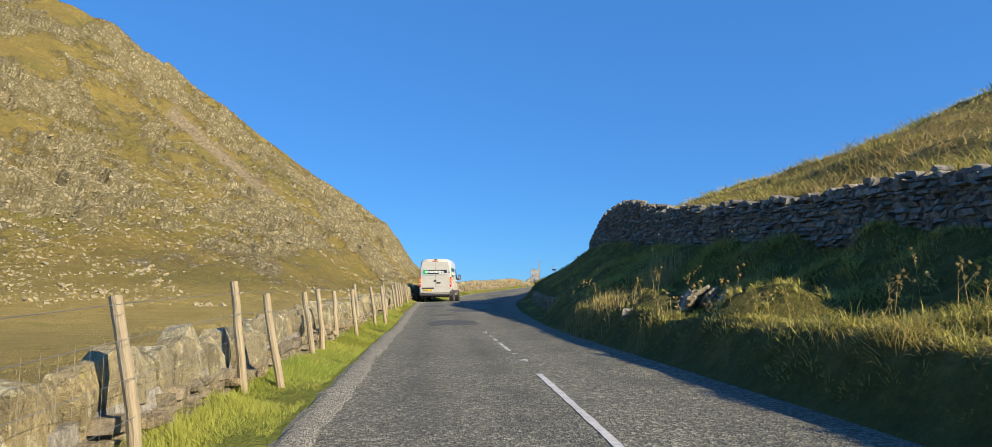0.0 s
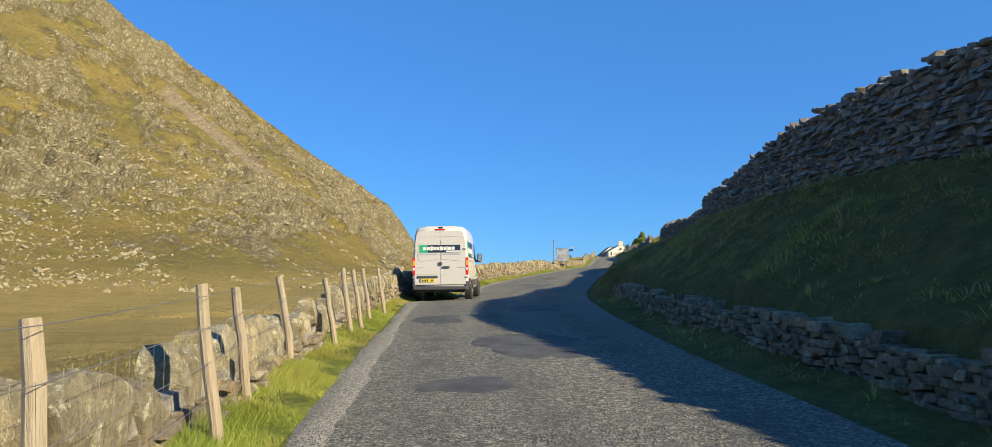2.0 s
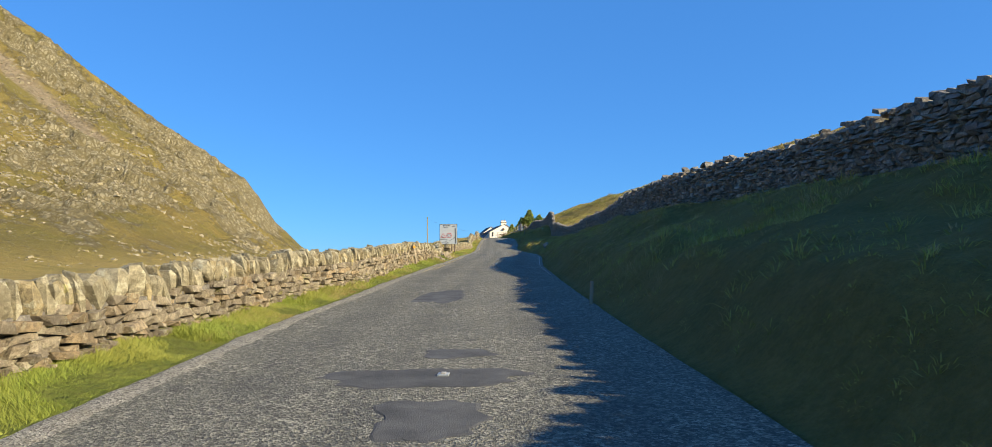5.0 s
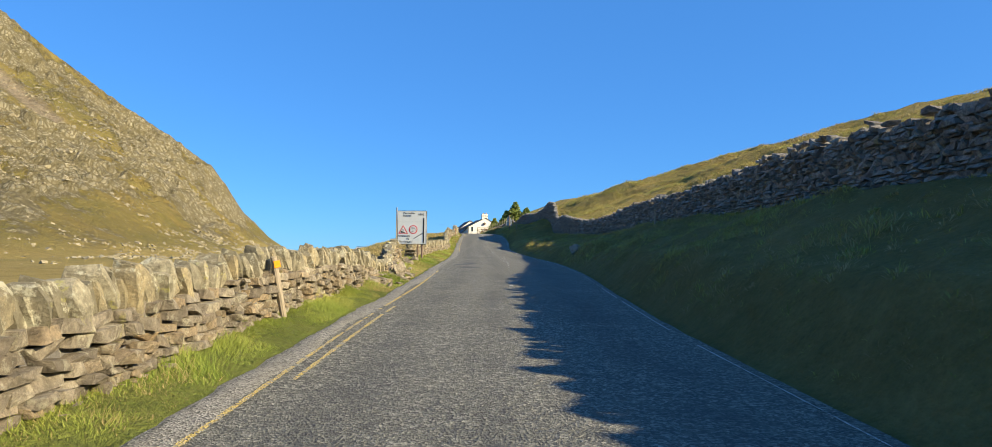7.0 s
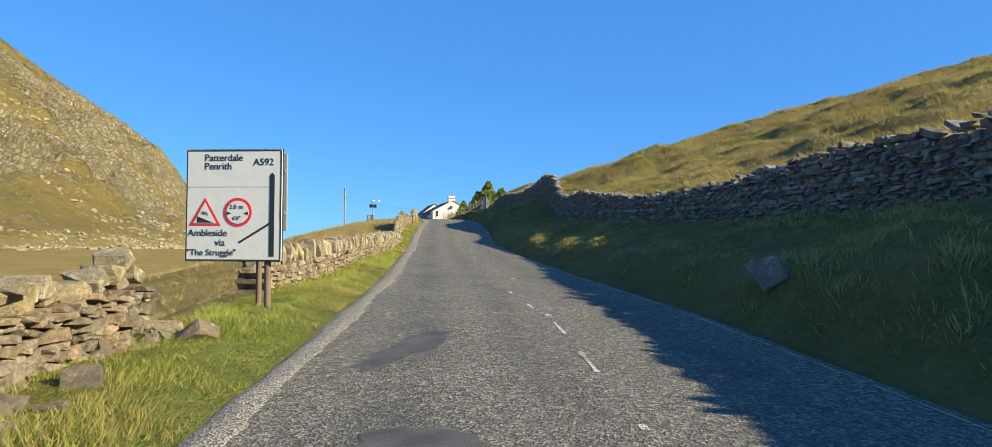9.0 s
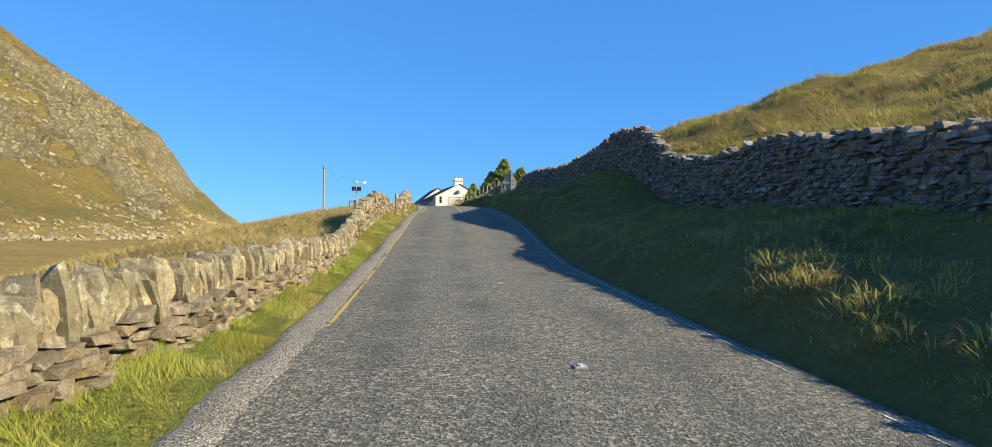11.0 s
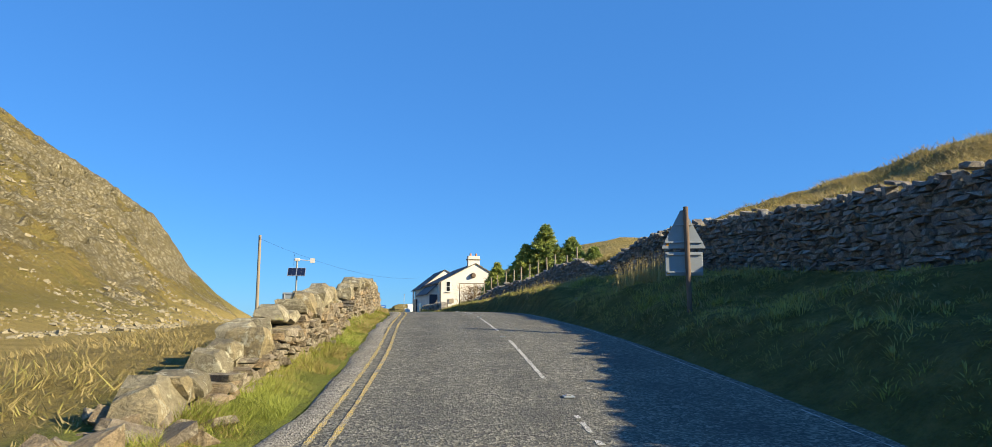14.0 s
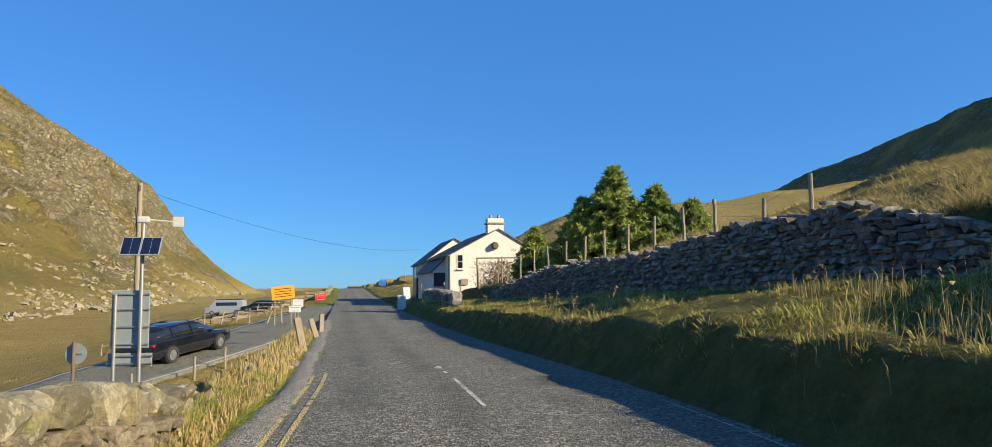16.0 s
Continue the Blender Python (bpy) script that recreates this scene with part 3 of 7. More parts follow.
def ground_z(x, y, detail=True):
    x, y = np.asarray(x, float), np.asarray(y, float)
    zr, xl, xr, xw = road_z(y), edge_l(y), edge_r(y), wall_l(y)
    dip = lean(y, np.clip((x - xl) / (xr - xl), 0, 1))
    near = zr - 0.03 + dip
    # left: verge, wall foot, pasture falling to the valley
    s = xl - x
    d = np.maximum(xw - 0.25 - x, 0)
    verge = zr + dip + 0.004 + 0.13 * sstep(0.15, 0.9, s) + 0.05 * fbm(x * 1.3, y * 1.3, 3, 5)
    valley = -3.2 + 7.5 * sstep(150, 270, y) - 2.0 * sstep(0, -60, y) + 1.2 * fbm(x / 45, y / 45, 3, 8)
    near_wall = sstep(108, 122, y)
    f = np.clip(d / 34, 0, 1)
    f = f * (1.35 - 0.35 * f) * (1 - near_wall) + sstep(1, 36, d) * near_wall
    jn = sstep(162, 170, y) * (1 - sstep(196, 212, y))
    f = f * (1 - jn) + np.clip(d / 10, 0, 1) ** 0.8 * jn
    left = (verge - 0.1 * sstep(0, 1, d)) * (1 - f) + valley * f
    # the fell on the left
    rz = np.interp(x, RIDGE_X, RIDGE_Z)
    yf = 180.0
    yr = 800 + 60 * fbm(x / 160, x * 0 + 3.3, 3, 31)
    t = (y - yf) / (yr - yf)
    g = np.where(t < 1, 1 - np.clip(1 - t, 0, None) ** 0.88, 1 - 1.7 * (t - 1))
    g = np.where(t < 0, 0, np.clip(g, 0, 1))
    hill = -3.2 + (rz + 3.2) * g
    if detail:
        crag, scree = fell_rock(x, t)
        amp = sstep(0, 40, hill) * (1 - 0.45 * sstep(0.93, 1.0, t))
        soft = (1 - 0.75 * scree) * amp
        hill = hill + soft * (4 * fbm(x / 70, y / 90, 5, 11, 0.55) + 0.5 + 7.0 * (np.abs(fbm(x / 26, y / 30, 4, 13)) - 0.2) + 1.6 * fbm(x / 9, y / 12, 3, 19, 0.6))
        # crags: ledges that run with the skyline, split by upright grooves
        band = (y - yf + 22 * fbm(x / 60, y / 60, 4, 15) + 7 * fbm(x / 13, y / 13, 3, 16)) / 34
        fr = band - np.floor(band)
        ledge = (sstep(0.22, 0.46, fr) - fr) * 34 * (rz + 3.2) / 600
        groove = 1.8 * fbm(x / 6.5, y / 40, 3, 18, 0.6) + 2.2 * np.abs(fbm(x / 15, y / 19, 3, 14))
        hill = hill + amp * crag * (0.95 * ledge + groove)
    # the green beyond the junction lies lower than the road
    left = left - 1.5 * sstep(1, 7, d) * sstep(204, 220, y) * (1 - sstep(255, 290, y))
    left = np.maximum(left, np.where(x < xw - 6, hill, -50))
    # right: bank, wall foot, hillside behind the wall
    o = (x - xr) * 4.65 / wall_off(y)
    hb = base_r(y)
    uneven = 0.18 * fbm(x * 0.8, y * 0.8, 3, 21) + 0.10 * fbm(x * 1.9, y * 1.9, 2, 22) + 0.22 * fbm(x / 3.1, y / 3.1, 2, 27)
    k = np.clip(o / 4.1, 0, 1)
    bulge = sstep(160, 168, y)
    gentle = 1 - sstep(15, 23, y)
    prof = hb * (0.30 * sstep(0.0, 0.28, k) + 0.70 * k ** 1.15) * (1 - bulge) + ((0.54 + 0.16 * sstep(176, 182, y)) * hb * sstep(0.0, 0.6, o) + np.clip(o - 0.5, 0, 3.6) * (0.46 - 0.16 * sstep(176, 182, y)) * hb / 3.6) * bulge
    prof = prof * (1 - gentle) + (0.10 * sstep(0, 0.25, o) + (hb - 0.1) * (0.28 * sstep(0.05, 0.6, o) + 0.26 * k + 0.46 * sstep(2.4, 4.4, o)) + 0.5 * fbm(x / 1.5, y / 1.5, 3, 29) * sstep(0.3, 1.2, o)) * gentle
    lowz = np.where(o < 1.12, 0.10 * sstep(0.3, 1.0, o), 0.58 + (hb - 0.58) * np.clip((o - 1.12) / 3.0, 0, 1))
    inlow = sstep(LOW0 - 0.3, LOW0 + 0.3, y) * (1 - sstep(LOW1 - 1.5, LOW1, y))
    prof = prof * (1 - inlow) + lowz * inlow
    bank = zr - 0.03 + prof + uneven * sstep(0.2, 1.0, o) * (1 - sstep(3.6, 4.3, o))
    bk = back_r(y)
    e = np.clip(o - 5.2, 0, None)
    behind = zr + bk + slope_r(y) * np.where(e < 20, e * 0.92, 18.4 + (np.minimum(e, 60) - 20) * 0.75 + np.clip(e - 60, 0, None) * 0.25) + sstep(1, 8, e) * 1.0 * fbm(x / 9, y / 9, 4, 23, 0.6) + sstep(0.5, 2.5, e) * 0.5 * np.abs(fbm(x / 2.4, y / 2.4, 3, 25))
    behind = np.where(e > 400, zr + 20, behind)
    right = bank * (1 - sstep(4.5, 5.1, o)) + behind * sstep(4.5, 5.1, o)
    px, py = x - 20.0, y - 165.0
    r = np.hypot(px, py)
    az = np.degrees(np.arctan2(px, py))
    wob = 1 + 0.06 * fbm(az / 6, r / 900, 3, 41)
    rough = sstep(120, 400, r) * (5 * fbm(x / 60, y / 60, 5, 43) + 1.6 * fbm(x / 14, y / 14, 4, 44, .6))
    brown = 8 + np.interp(az, BROWN_A, BROWN_E) * wob * 460 * sstep(90, 460, r)
    dh = np.interp(y, DARK_Y, DARK_H) * wob
    dark = 8 + dh * np.clip(1 - (500 - x) / (dh / 0.85 + 1e-3), 0, 1) - np.clip(x - 500, 0, 400) * 0.12
    far = np.maximum(brown, dark) + rough
    right = np.where((r > 90) & (o > 25) & (y > 150), np.maximum(right, far), right)
    z = np.where(s > 0, left, np.where(o > 0, right, near))
    # level strip under the side road
    sel = (x < xw + 3) & (x > -130) & (y > 140) & (y < 226)
    if np.any(sel):
        xs, ys = x[sel], y[sel]
        dist = np.hypot(xs[:, None] - SRX[None, :], ys[:, None] - SRY[None, :])
        i = dist.argmin(1)
        dm = dist.min(1)
        w = 1 - sstep(2.6, 8.0, dm)
        z = z.copy()
        z[sel] = z[sel] * (1 - w) + (SRZ[i] - 0.08) * w
    return z


def gz(x, y):
    return float(ground_z(np.array([x]), np.array([y]))[0])

# ---- ground: one sheet ----
def spread(*runs):
    out = []
    for a, b, n in runs:
        out += list(np.linspace(a, b, n, endpoint=False))
    return np.array(out)


def build_ground():
    ys = np.concatenate([spread((-80, -16, 14), (-16, 212, 380), (212, 420, 84), (420, 850, 235), (850, 900, 6), (900, 1300, 16)), np.geomspace(1300, 3300, 10)])
    sl = np.concatenate([spread((0, 7, 28), (7, 40, 28), (40, 110, 26), (110, 430, 180), (430, 620, 24)), np.geomspace(620, 2600, 10)])
    so = np.concatenate([spread((0, 6, 34), (6, 30, 40), (30, 120, 34), (120, 320, 24), (320, 510, 26), (510, 700, 5)), np.geomspace(700, 2600, 10)])
    Y = ys[:, None]
    xl, xr = edge_l(ys)[:, None], edge_r(ys)[:, None]
    X = np.concatenate([xl - sl[::-1][None, :], xl + (xr - xl) * np.array([[0.25, 0.5, 0.75]]), xr + so[None, :]], 1)
    Yg = np.repeat(Y, X.shape[1], 1)
    x, y = X.ravel(), Yg.ravel()
    z = ground_z(x, y)
    nr, nc = X.shape
    idx = np.arange(nr * nc).reshape(nr, nc)
    F = np.stack([idx[:-1, :-1], idx[:-1, 1:], idx[1:, 1:], idx[1:, :-1]], -1).reshape(-1, 4)
    me = tri_mesh("ground", np.stack([x, y, z], 1), F, M["ground"])
    s, o = edge_l(y) - x, x - edge_r(y)
    lush = np.where(s > 0, 1 - sstep(1.0, 2.4, s), np.where(o > 0, (1 - 0.45 * sstep(44, 55, y) * (1 - sstep(130, 150, y))) * (1 - (0.95 - 0.2 * sstep(85, 105, y) * (1 - sstep(140, 155, y))) * sstep(5, 8, o)), 1))
    lush = np.clip(lush + 0.5 * sstep(3, 14, z) * np.clip(fbm(x / 60, y / 60, 4, 51) * 2.2, 0, 1) * ((s > 30) & (y > 120)), 0, 1)
    rock = np.where(s > 0, sstep(-2.0, 16, z) * sstep(60, 110, s), np.where(o > 0, 0.35 * sstep(30, 60, z), 0))
    crag, scree = fell_rock(x, fell_share(x, y))
    on_fell = (s > 30) * sstep(2, 14, z)
    crag, scree = crag * on_fell + np.clip(.4 + .5 * fbm(x / 30, y / 30, 4, 53), 0, 1) * sstep(250, 330, o) * sstep(20, 40, z), scree * on_fell
    sward = np.where(s > -0.3, 1 - sstep(1.1, 2.2, s), 0)
    for name, v in (("lush", lush), ("rock", rock), ("crag", crag), ("scree", scree), ("sward", sward)):
        a = me.attributes.new(name, 'FLOAT', 'POINT')
        a.data.foreach_set("value", v.astype(np.float32))
    me.shade_smooth()
    tagged(new("ground", me), "moorland pasture and fellside of rough grass and rock", "ground", kind="structure")


build_ground()


def ribbon(name, ys, xa, xb, n, mat, lift, zfun, crown=0.0, jag=0.0, skirt=0.12, label="", kind="structure", category="road", across=True, fade=0.0):
    """A strip along the road from edge xa(y) to edge xb(y), with a skirt below its sides."""
    a, b = xa(ys), xb(ys)
    if jag:
        a = a + jag * fbm(ys * 1.7, ys * 0, 3, 61)
        b = b + jag * fbm(ys * 1.9, ys * 0 + 7, 3, 62)
    k = np.linspace(0, 1, n)
    X = a[:, None] + (b - a)[:, None] * k[None, :]
    Y = np.repeat(ys[:, None], n, 1)
    Zr = zfun(ys)[:, None] + lift + crown * (1 - (2 * k - 1) ** 2)[None, :] + lean(ys[:, None], k[None, :] if across else 0.0)
    Zr = Zr - fade * np.abs(2 * k[None, :] - 1) ** 2.5 + fade * 0.25 * fbm(X * 9, Y * 4, 3, 63)
    X = np.concatenate([X[:, :1] - 0.03, X[:, :1], X, X[:, -1:], X[:, -1:] + 0.03], 1)
    Y = np.concatenate([Y[:, :1], Y[:, :1], Y, Y[:, -1:], Y[:, -1:]], 1)
    Zr = np.concatenate([Zr[:, :1] - skirt, Zr[:, :1], Zr, Zr[:, -1:], Zr[:, -1:] - skirt], 1)
    nr, nc = X.shape
    idx = np.arange(nr * nc).reshape(nr, nc)
    F = np.stack([idx[:-1, :-1], idx[:-1, 1:], idx[1:, 1:], idx[1:, :-1]], -1)
    # the skirts share no corner with the top, so that the edge stays crisp
    F = np.delete(F, [1, nc - 3], axis=1).reshape(-1, 4)
    me = tri_mesh(name, np.stack([X, Y, Zr], -1).reshape(-1, 3), F, mat)
    kk = np.concatenate([[0, 0], k, [1, 1]])
    tr = np.exp(-((kk - 0.22) / 0.07) ** 2) + np.exp(-((kk - 0.45) / 0.06) ** 2) + np.exp(-((kk - 0.78) / 0.09) ** 2)
    at = me.attributes.new("track", 'FLOAT', 'POINT')
    at.data.foreach_set("value", np.tile(np.clip(tr, 0, 1), nr).astype(np.float32))
    me.shade_smooth()
    return tagged(new(name, me), label, category, kind=kind)


YS = np.concatenate([np.arange(-80, 230, 0.5), np.arange(230, 420, 2.0)])
surface = lambda y: road_z(y)
ribbon("road", YS, lambda y: edge_l(y) - 0.05, edge_r, 30, M["asphalt"], 0.012, surface, 0.03, 0.03, label="worn grey chip-surfaced asphalt road with tar patches")
ribbon("gravel_edge", np.arange(-40, 200, 0.2), lambda y: edge_l(y) - 0.16 - 0.08 * fbm(y / 2, y * 0, 2, 71), lambda y: edge_l(y) + 0.34 + 0.16 * fbm(y / 3, y * 0 + 4, 3, 72), 11, M["gravel"], 0.028, surface, 0.0, 0.05, 0.03, label="loose gravel along the road edge", category="gravel", across=False, fade=0.05)


def road_top(x, y):
    a, b = edge_l(y) - 0.05, edge_r(y)
    k = (x - a) / (b - a)
    return road_z(y) + 0.012 + 0.03 * (1 - (2 * k - 1) ** 2) + lean(y, np.clip(k, 0, 1))


def paint(name, pts, width, mat, label, seed=0, wear=0.3, lift=0.005):
    """A painted strip on the road, with worn edges and bites out of it."""
    rng = np.random.default_rng(seed)
    P = np.array(pts, float)
    seg = np.hypot(*np.diff(P, axis=0).T)
    t = np.concatenate([[0], np.cumsum(seg)])
    n = max(2, int(t[-1] / 0.12))
    q = np.linspace(0, t[-1], n)
    x, y = np.interp(q, t, P[:, 0]), np.interp(q, t, P[:, 1])
    dx, dy = np.gradient(x), np.gradient(y)
    L = np.hypot(dx, dy)
    nx, ny = dy / L, -dx / L
    V, F = [], []
    worn = fbm(q * 0.8, q * 0 + seed, 3, 81)
    for i in range(n):
        w = width * 0.5 * (1 - wear * rng.random())
        for sgn in (-1, 1):
            X, Y = x[i] + sgn * nx[i] * w, y[i] + sgn * ny[i] * w
            V.append((X, Y, float(road_top(X, Y)) + lift))
        if i and not (worn[i] > 0.75 - wear and rng.random() < wear * 1.6):
            F.append((2 * i - 2, 2 * i - 1, 2 * i + 1, 2 * i))
    me = tri_mesh(name, V, F, mat)
    return tagged(new(name, me), label, "road marking", "road markings", "structure")


mid_x = lambda y: np.interp(y, [0, 5.48, 11, 18, 40, 53, 84.3, 97.8, 108, 131.5, 144, 156, 165, 174.7, 205, 260, 320], [1.3, .87, .4, -.28, -1.4, .3, 6.5, 9.6, 11.0, 15.3, 17.7, 19.8, 21.1, 21.6, 22.3, 23.9, 25.3])
# centre line: four-metre marks, two-metre gaps
for i, (a, b, wr) in enumerate(((-6.3, -2.5, .2), (-0.3, 3.6, .2), (5.0, 9.3, .25), (11.9, 16.5, .45), (92, 98, .7), (99.5, 103.5, .8), (145.3, 149.3, .5), (151.3, 155.7, .35), (157.7, 163.2, .3), (165.2, 169.6, .3), (172.0, 175.5, .45))):
    yy = np.linspace(a, b, 8)
    paint("centre_line", [(mid_x(q), q) for q in yy], 0.09 if a < 20 else 0.065, M["wornwhite"] if wr > .4 or a > 20 else M["white"], "worn white centre line mark on asphalt", 100 + i, min(wr, .6))
for i, (a, b, off, fresh) in enumerate(((72, 81, .3, 0), (74, 80, .48, 0), (81, 87, .3, 1), (87, 91, .3, 0), (119, 123.5, .28, 1), (123.5, 130.5, .28, 0), (130.5, 136, .26, 1), (136, 142, .24, 0), (142, 150, .22, 0), (147, 152, .39, 0), (150, 176, .22, 0), (152, 176, .39, 1))):
    yy = np.arange(a, b + 0.1, .5)
    paint("yellow_line", [(edge_l(q) + off, q) for q in yy], 0.06, M["yellow"] if fresh and a < 140 else M["wornyellow"], "worn yellow no-parking line at the road edge", 200 + i, .25 if fresh else .45, .009)
for i, (a, b) in enumerate(((70, 100), (100, 130), (130, 172))):
    yy = np.arange(a, b + 0.1, 1.0)
    paint("edge_line", [(edge_r(q) - 0.15, q) for q in yy], 0.028, M["wornwhite"], "thin worn white edge line", 300 + i, .5)


def tar_patch(cx, cy, rx, ry, rot, seed, shape=2.0):
    rng = np.random.default_rng(seed)
    n = 40
    V, F = [], []
    for j, k in enumerate((0.0, 0.5, 0.9, 1.0)):
        for i in range(n):
            a = 2 * math.pi * i / n
            ca, sa = math.cos(a), math.sin(a)
            rad = (abs(ca) ** shape + abs(sa) ** shape) ** (-1 / shape) * (1 + 0.09 * math.sin(3 * a + seed) + 0.07 * math.sin(5 * a + 2 * seed) + 0.05 * math.sin(9 * a + 3 * seed) + 0.04 * rng.standard_normal() * (k > .6))
            u, v = rx * ca * rad * k, ry * sa * rad * k
            x, y = cx + u * math.cos(rot) - v * math.sin(rot), cy + u * math.sin(rot) + v * math.cos(rot)
            V.append((x, y, float(road_top(x, y)) + (0.005 if k < 1 else -0.004)))
    for j in range(3):
        for i in range(n):
            F.append((j * n + i, j * n + (i + 1) % n, (j + 1) * n + (i + 1) % n, (j + 1) * n + i))
    tagged(new("tar_patch", tri_mesh("tar_patch", V, F, M["patch"])), "smooth dark tar patch in the road", "road patch", "tar patches", "structure")


for i, q in enumerate(((0.15, 53.4, .95, .42, -.12, 4), (0.05, 52.0, .42, .55, -.1, 5), (0.6, 54.6, .4, .3, 0, 4), (-1.35, 21.9, .8, 1.3, .1, 4), (-2.0, 26.5, .55, .5, 0, 2), (-3.05, 35.0, .55, 1.1, .1, 5), (-1.2, 30.0, .8, 1.6, .1, 3), (7.55, 96.6, .26, 1.25, -.5, 2), (7.1, 93.4, .4, .35, 0, 2), (-.7, 38.0, .7, 1.0, 0, 3), (1.2, 62, .5, 1.6, -.25, 3))):
    tar_patch(*q[:5], seed=i, shape=q[5])

# cat's eyes in the centre line
CATS = ((0.41, 10.9), (-0.29, 17.5), (0.32, 53.46), (6.53, 84.3), (9.75, 98.6), (11.0, 104.6), (12.9, 116.6), (13.8, 122.6), (15.31, 131.45), (16.58, 139.15), (18.0, 144.3), (18.86, 150.14), (19.79, 156.3), (20.75, 162.6), (21.4, 169.2), (21.6, 176))


def cats_eye(x, y):
    c = thing("cats_eye", pose(x, y, float(road_top(x, y)), 0, 0, -12), "worn metal cat's eye road stud in the asphalt", "road stud", "cat's eyes")
    part("casing", box((0, 0, 0.008), (0.11, 0.14, 0.02), 0.006), M["signgrey"], c, "worn grey metal casing")
    part("rubber_insert", box((0, 0, 0.018), (0.05, 0.10, 0.022), 0.006), M["wornwhite"], c)
    return c


for x, y in CATS:
    cats_eye(x, y)

# ---- dry stone ----
def stone_shapes(n, seed, bev=0.14, jit=0.1, reps=2):
    out = []
    rng = np.random.default_rng(seed)
    for i in range(n):
        bm = bmesh.new()
        sh = rng.normal(0, 0.14, 2)
        for cx in (-.5, .5):
            for cy in (-.5, .5):
                for cz in (-.5, .5):
                    for rep in range(reps):
                        q = np.array([cx, cy, cz]) * (1 - rng.random(3) ** 1.6 * bev * 3.2) + rng.normal(0, jit * .35, 3)
                        q[1] += sh[0] * q[2]
                        q[2] += sh[1] * q[1] * .6
                        bm.verts.new(q)
        bmesh.ops.convex_hull(bm, input=list(bm.verts))
        bmesh.ops.delete(bm, geom=[v for v in bm.verts if not v.link_faces], context='VERTS')
        bmesh.ops.triangulate(bm, faces=list(bm.faces))
        bm.verts.ensure_lookup_table()
        out.append((np.array([v.co[:] for v in bm.verts]), np.array([[v.index for v in f.verts] for f in bm.faces])))
        bm.free()
    return out


SHAPES = stone_shapes(14, 3, 0.11, 0.09)
SLABS = stone_shapes(14, 4, 0.16, 0.2)
PLAIN = stone_shapes(18, 5, 0.10, 0.16, 1)


def cope_shapes(n, seed):
    """Upright coping stones: rough slabs that narrow towards a ragged top."""
    out = []
    rng = np.random.default_rng(seed)
    for i in range(n):
        bm = bmesh.new()
        tx, ty = rng.uniform(.65, 1.0), rng.uniform(.55, 1.0)
        ox, oy = rng.normal(0, .12), rng.normal(0, .18)
        for zz, kx, ky, dx, dy in ((-.5, .9, .85, 0, 0), (-.1, 1, 1, ox * .4, oy * .4), (.28, (1 + tx) / 2, (1 + ty) / 2, ox * .8, oy * .8), (.5, tx * .8, ty * .7, ox, oy)):
            for cx in (-.5, .5):
                for cy in (-.5, .5):
                    bm.verts.new((cx * kx * rng.uniform(.8, 1.08) + dx, cy * ky * rng.uniform(.75, 1.1) + dy, zz + rng.normal(0, .06)))
        bmesh.ops.convex_hull(bm, input=list(bm.verts))
        bmesh.ops.delete(bm, geom=[v for v in bm.verts if not v.link_faces], context='VERTS')
        bmesh.ops.triangulate(bm, faces=list(bm.faces))
        bm.verts.ensure_lookup_table()
        bm.verts.index_update()
        out.append((np.array([v.co[:] for v in bm.verts]), np.array([[v.index for v in f.verts] for f in bm.faces])))
        bm.free()
    return out


COPES = cope_shapes(22, 8)


def boulder_shapes(n, seed):
    """Rough many-sided blocks for the tops of the walls."""
    out = []
    rng = np.random.default_rng(seed)
    for i in range(n):
        bm = bmesh.new()
        e = rng.uniform(4.0, 10.0)
        sk = rng.normal(0, .22, 4)
        for j in range(18):
            d = rng.normal(0, 1, 3)
            d /= (np.abs(d) ** e).sum() ** (1 / e)
            q = d * .5 * rng.uniform(.78, 1.12)
            q[1] += sk[0] * q[2]
            q[2] += sk[1] * q[1] + sk[2] * .5 * q[0]
            q[0] += sk[3] * .5 * q[2]
            bm.verts.new(q)
        bmesh.ops.convex_hull(bm, input=list(bm.verts))
        bmesh.ops.delete(bm, geom=[v for v in bm.verts if not v.link_faces], context='VERTS')
        bmesh.ops.triangulate(bm, faces=list(bm.faces))
        bm.verts.ensure_lookup_table()
        bm.verts.index_update()
        out.append((np.array([v.co[:] for v in bm.verts]), np.array([[v.index for v in f.verts] for f in bm.faces])))
        bm.free()
    return out


BOULDERS = boulder_shapes(18, 6)


def stone_meshes(shapes, mat):
    return [tri_mesh("stone", V, F, mat) for V, F in shapes]


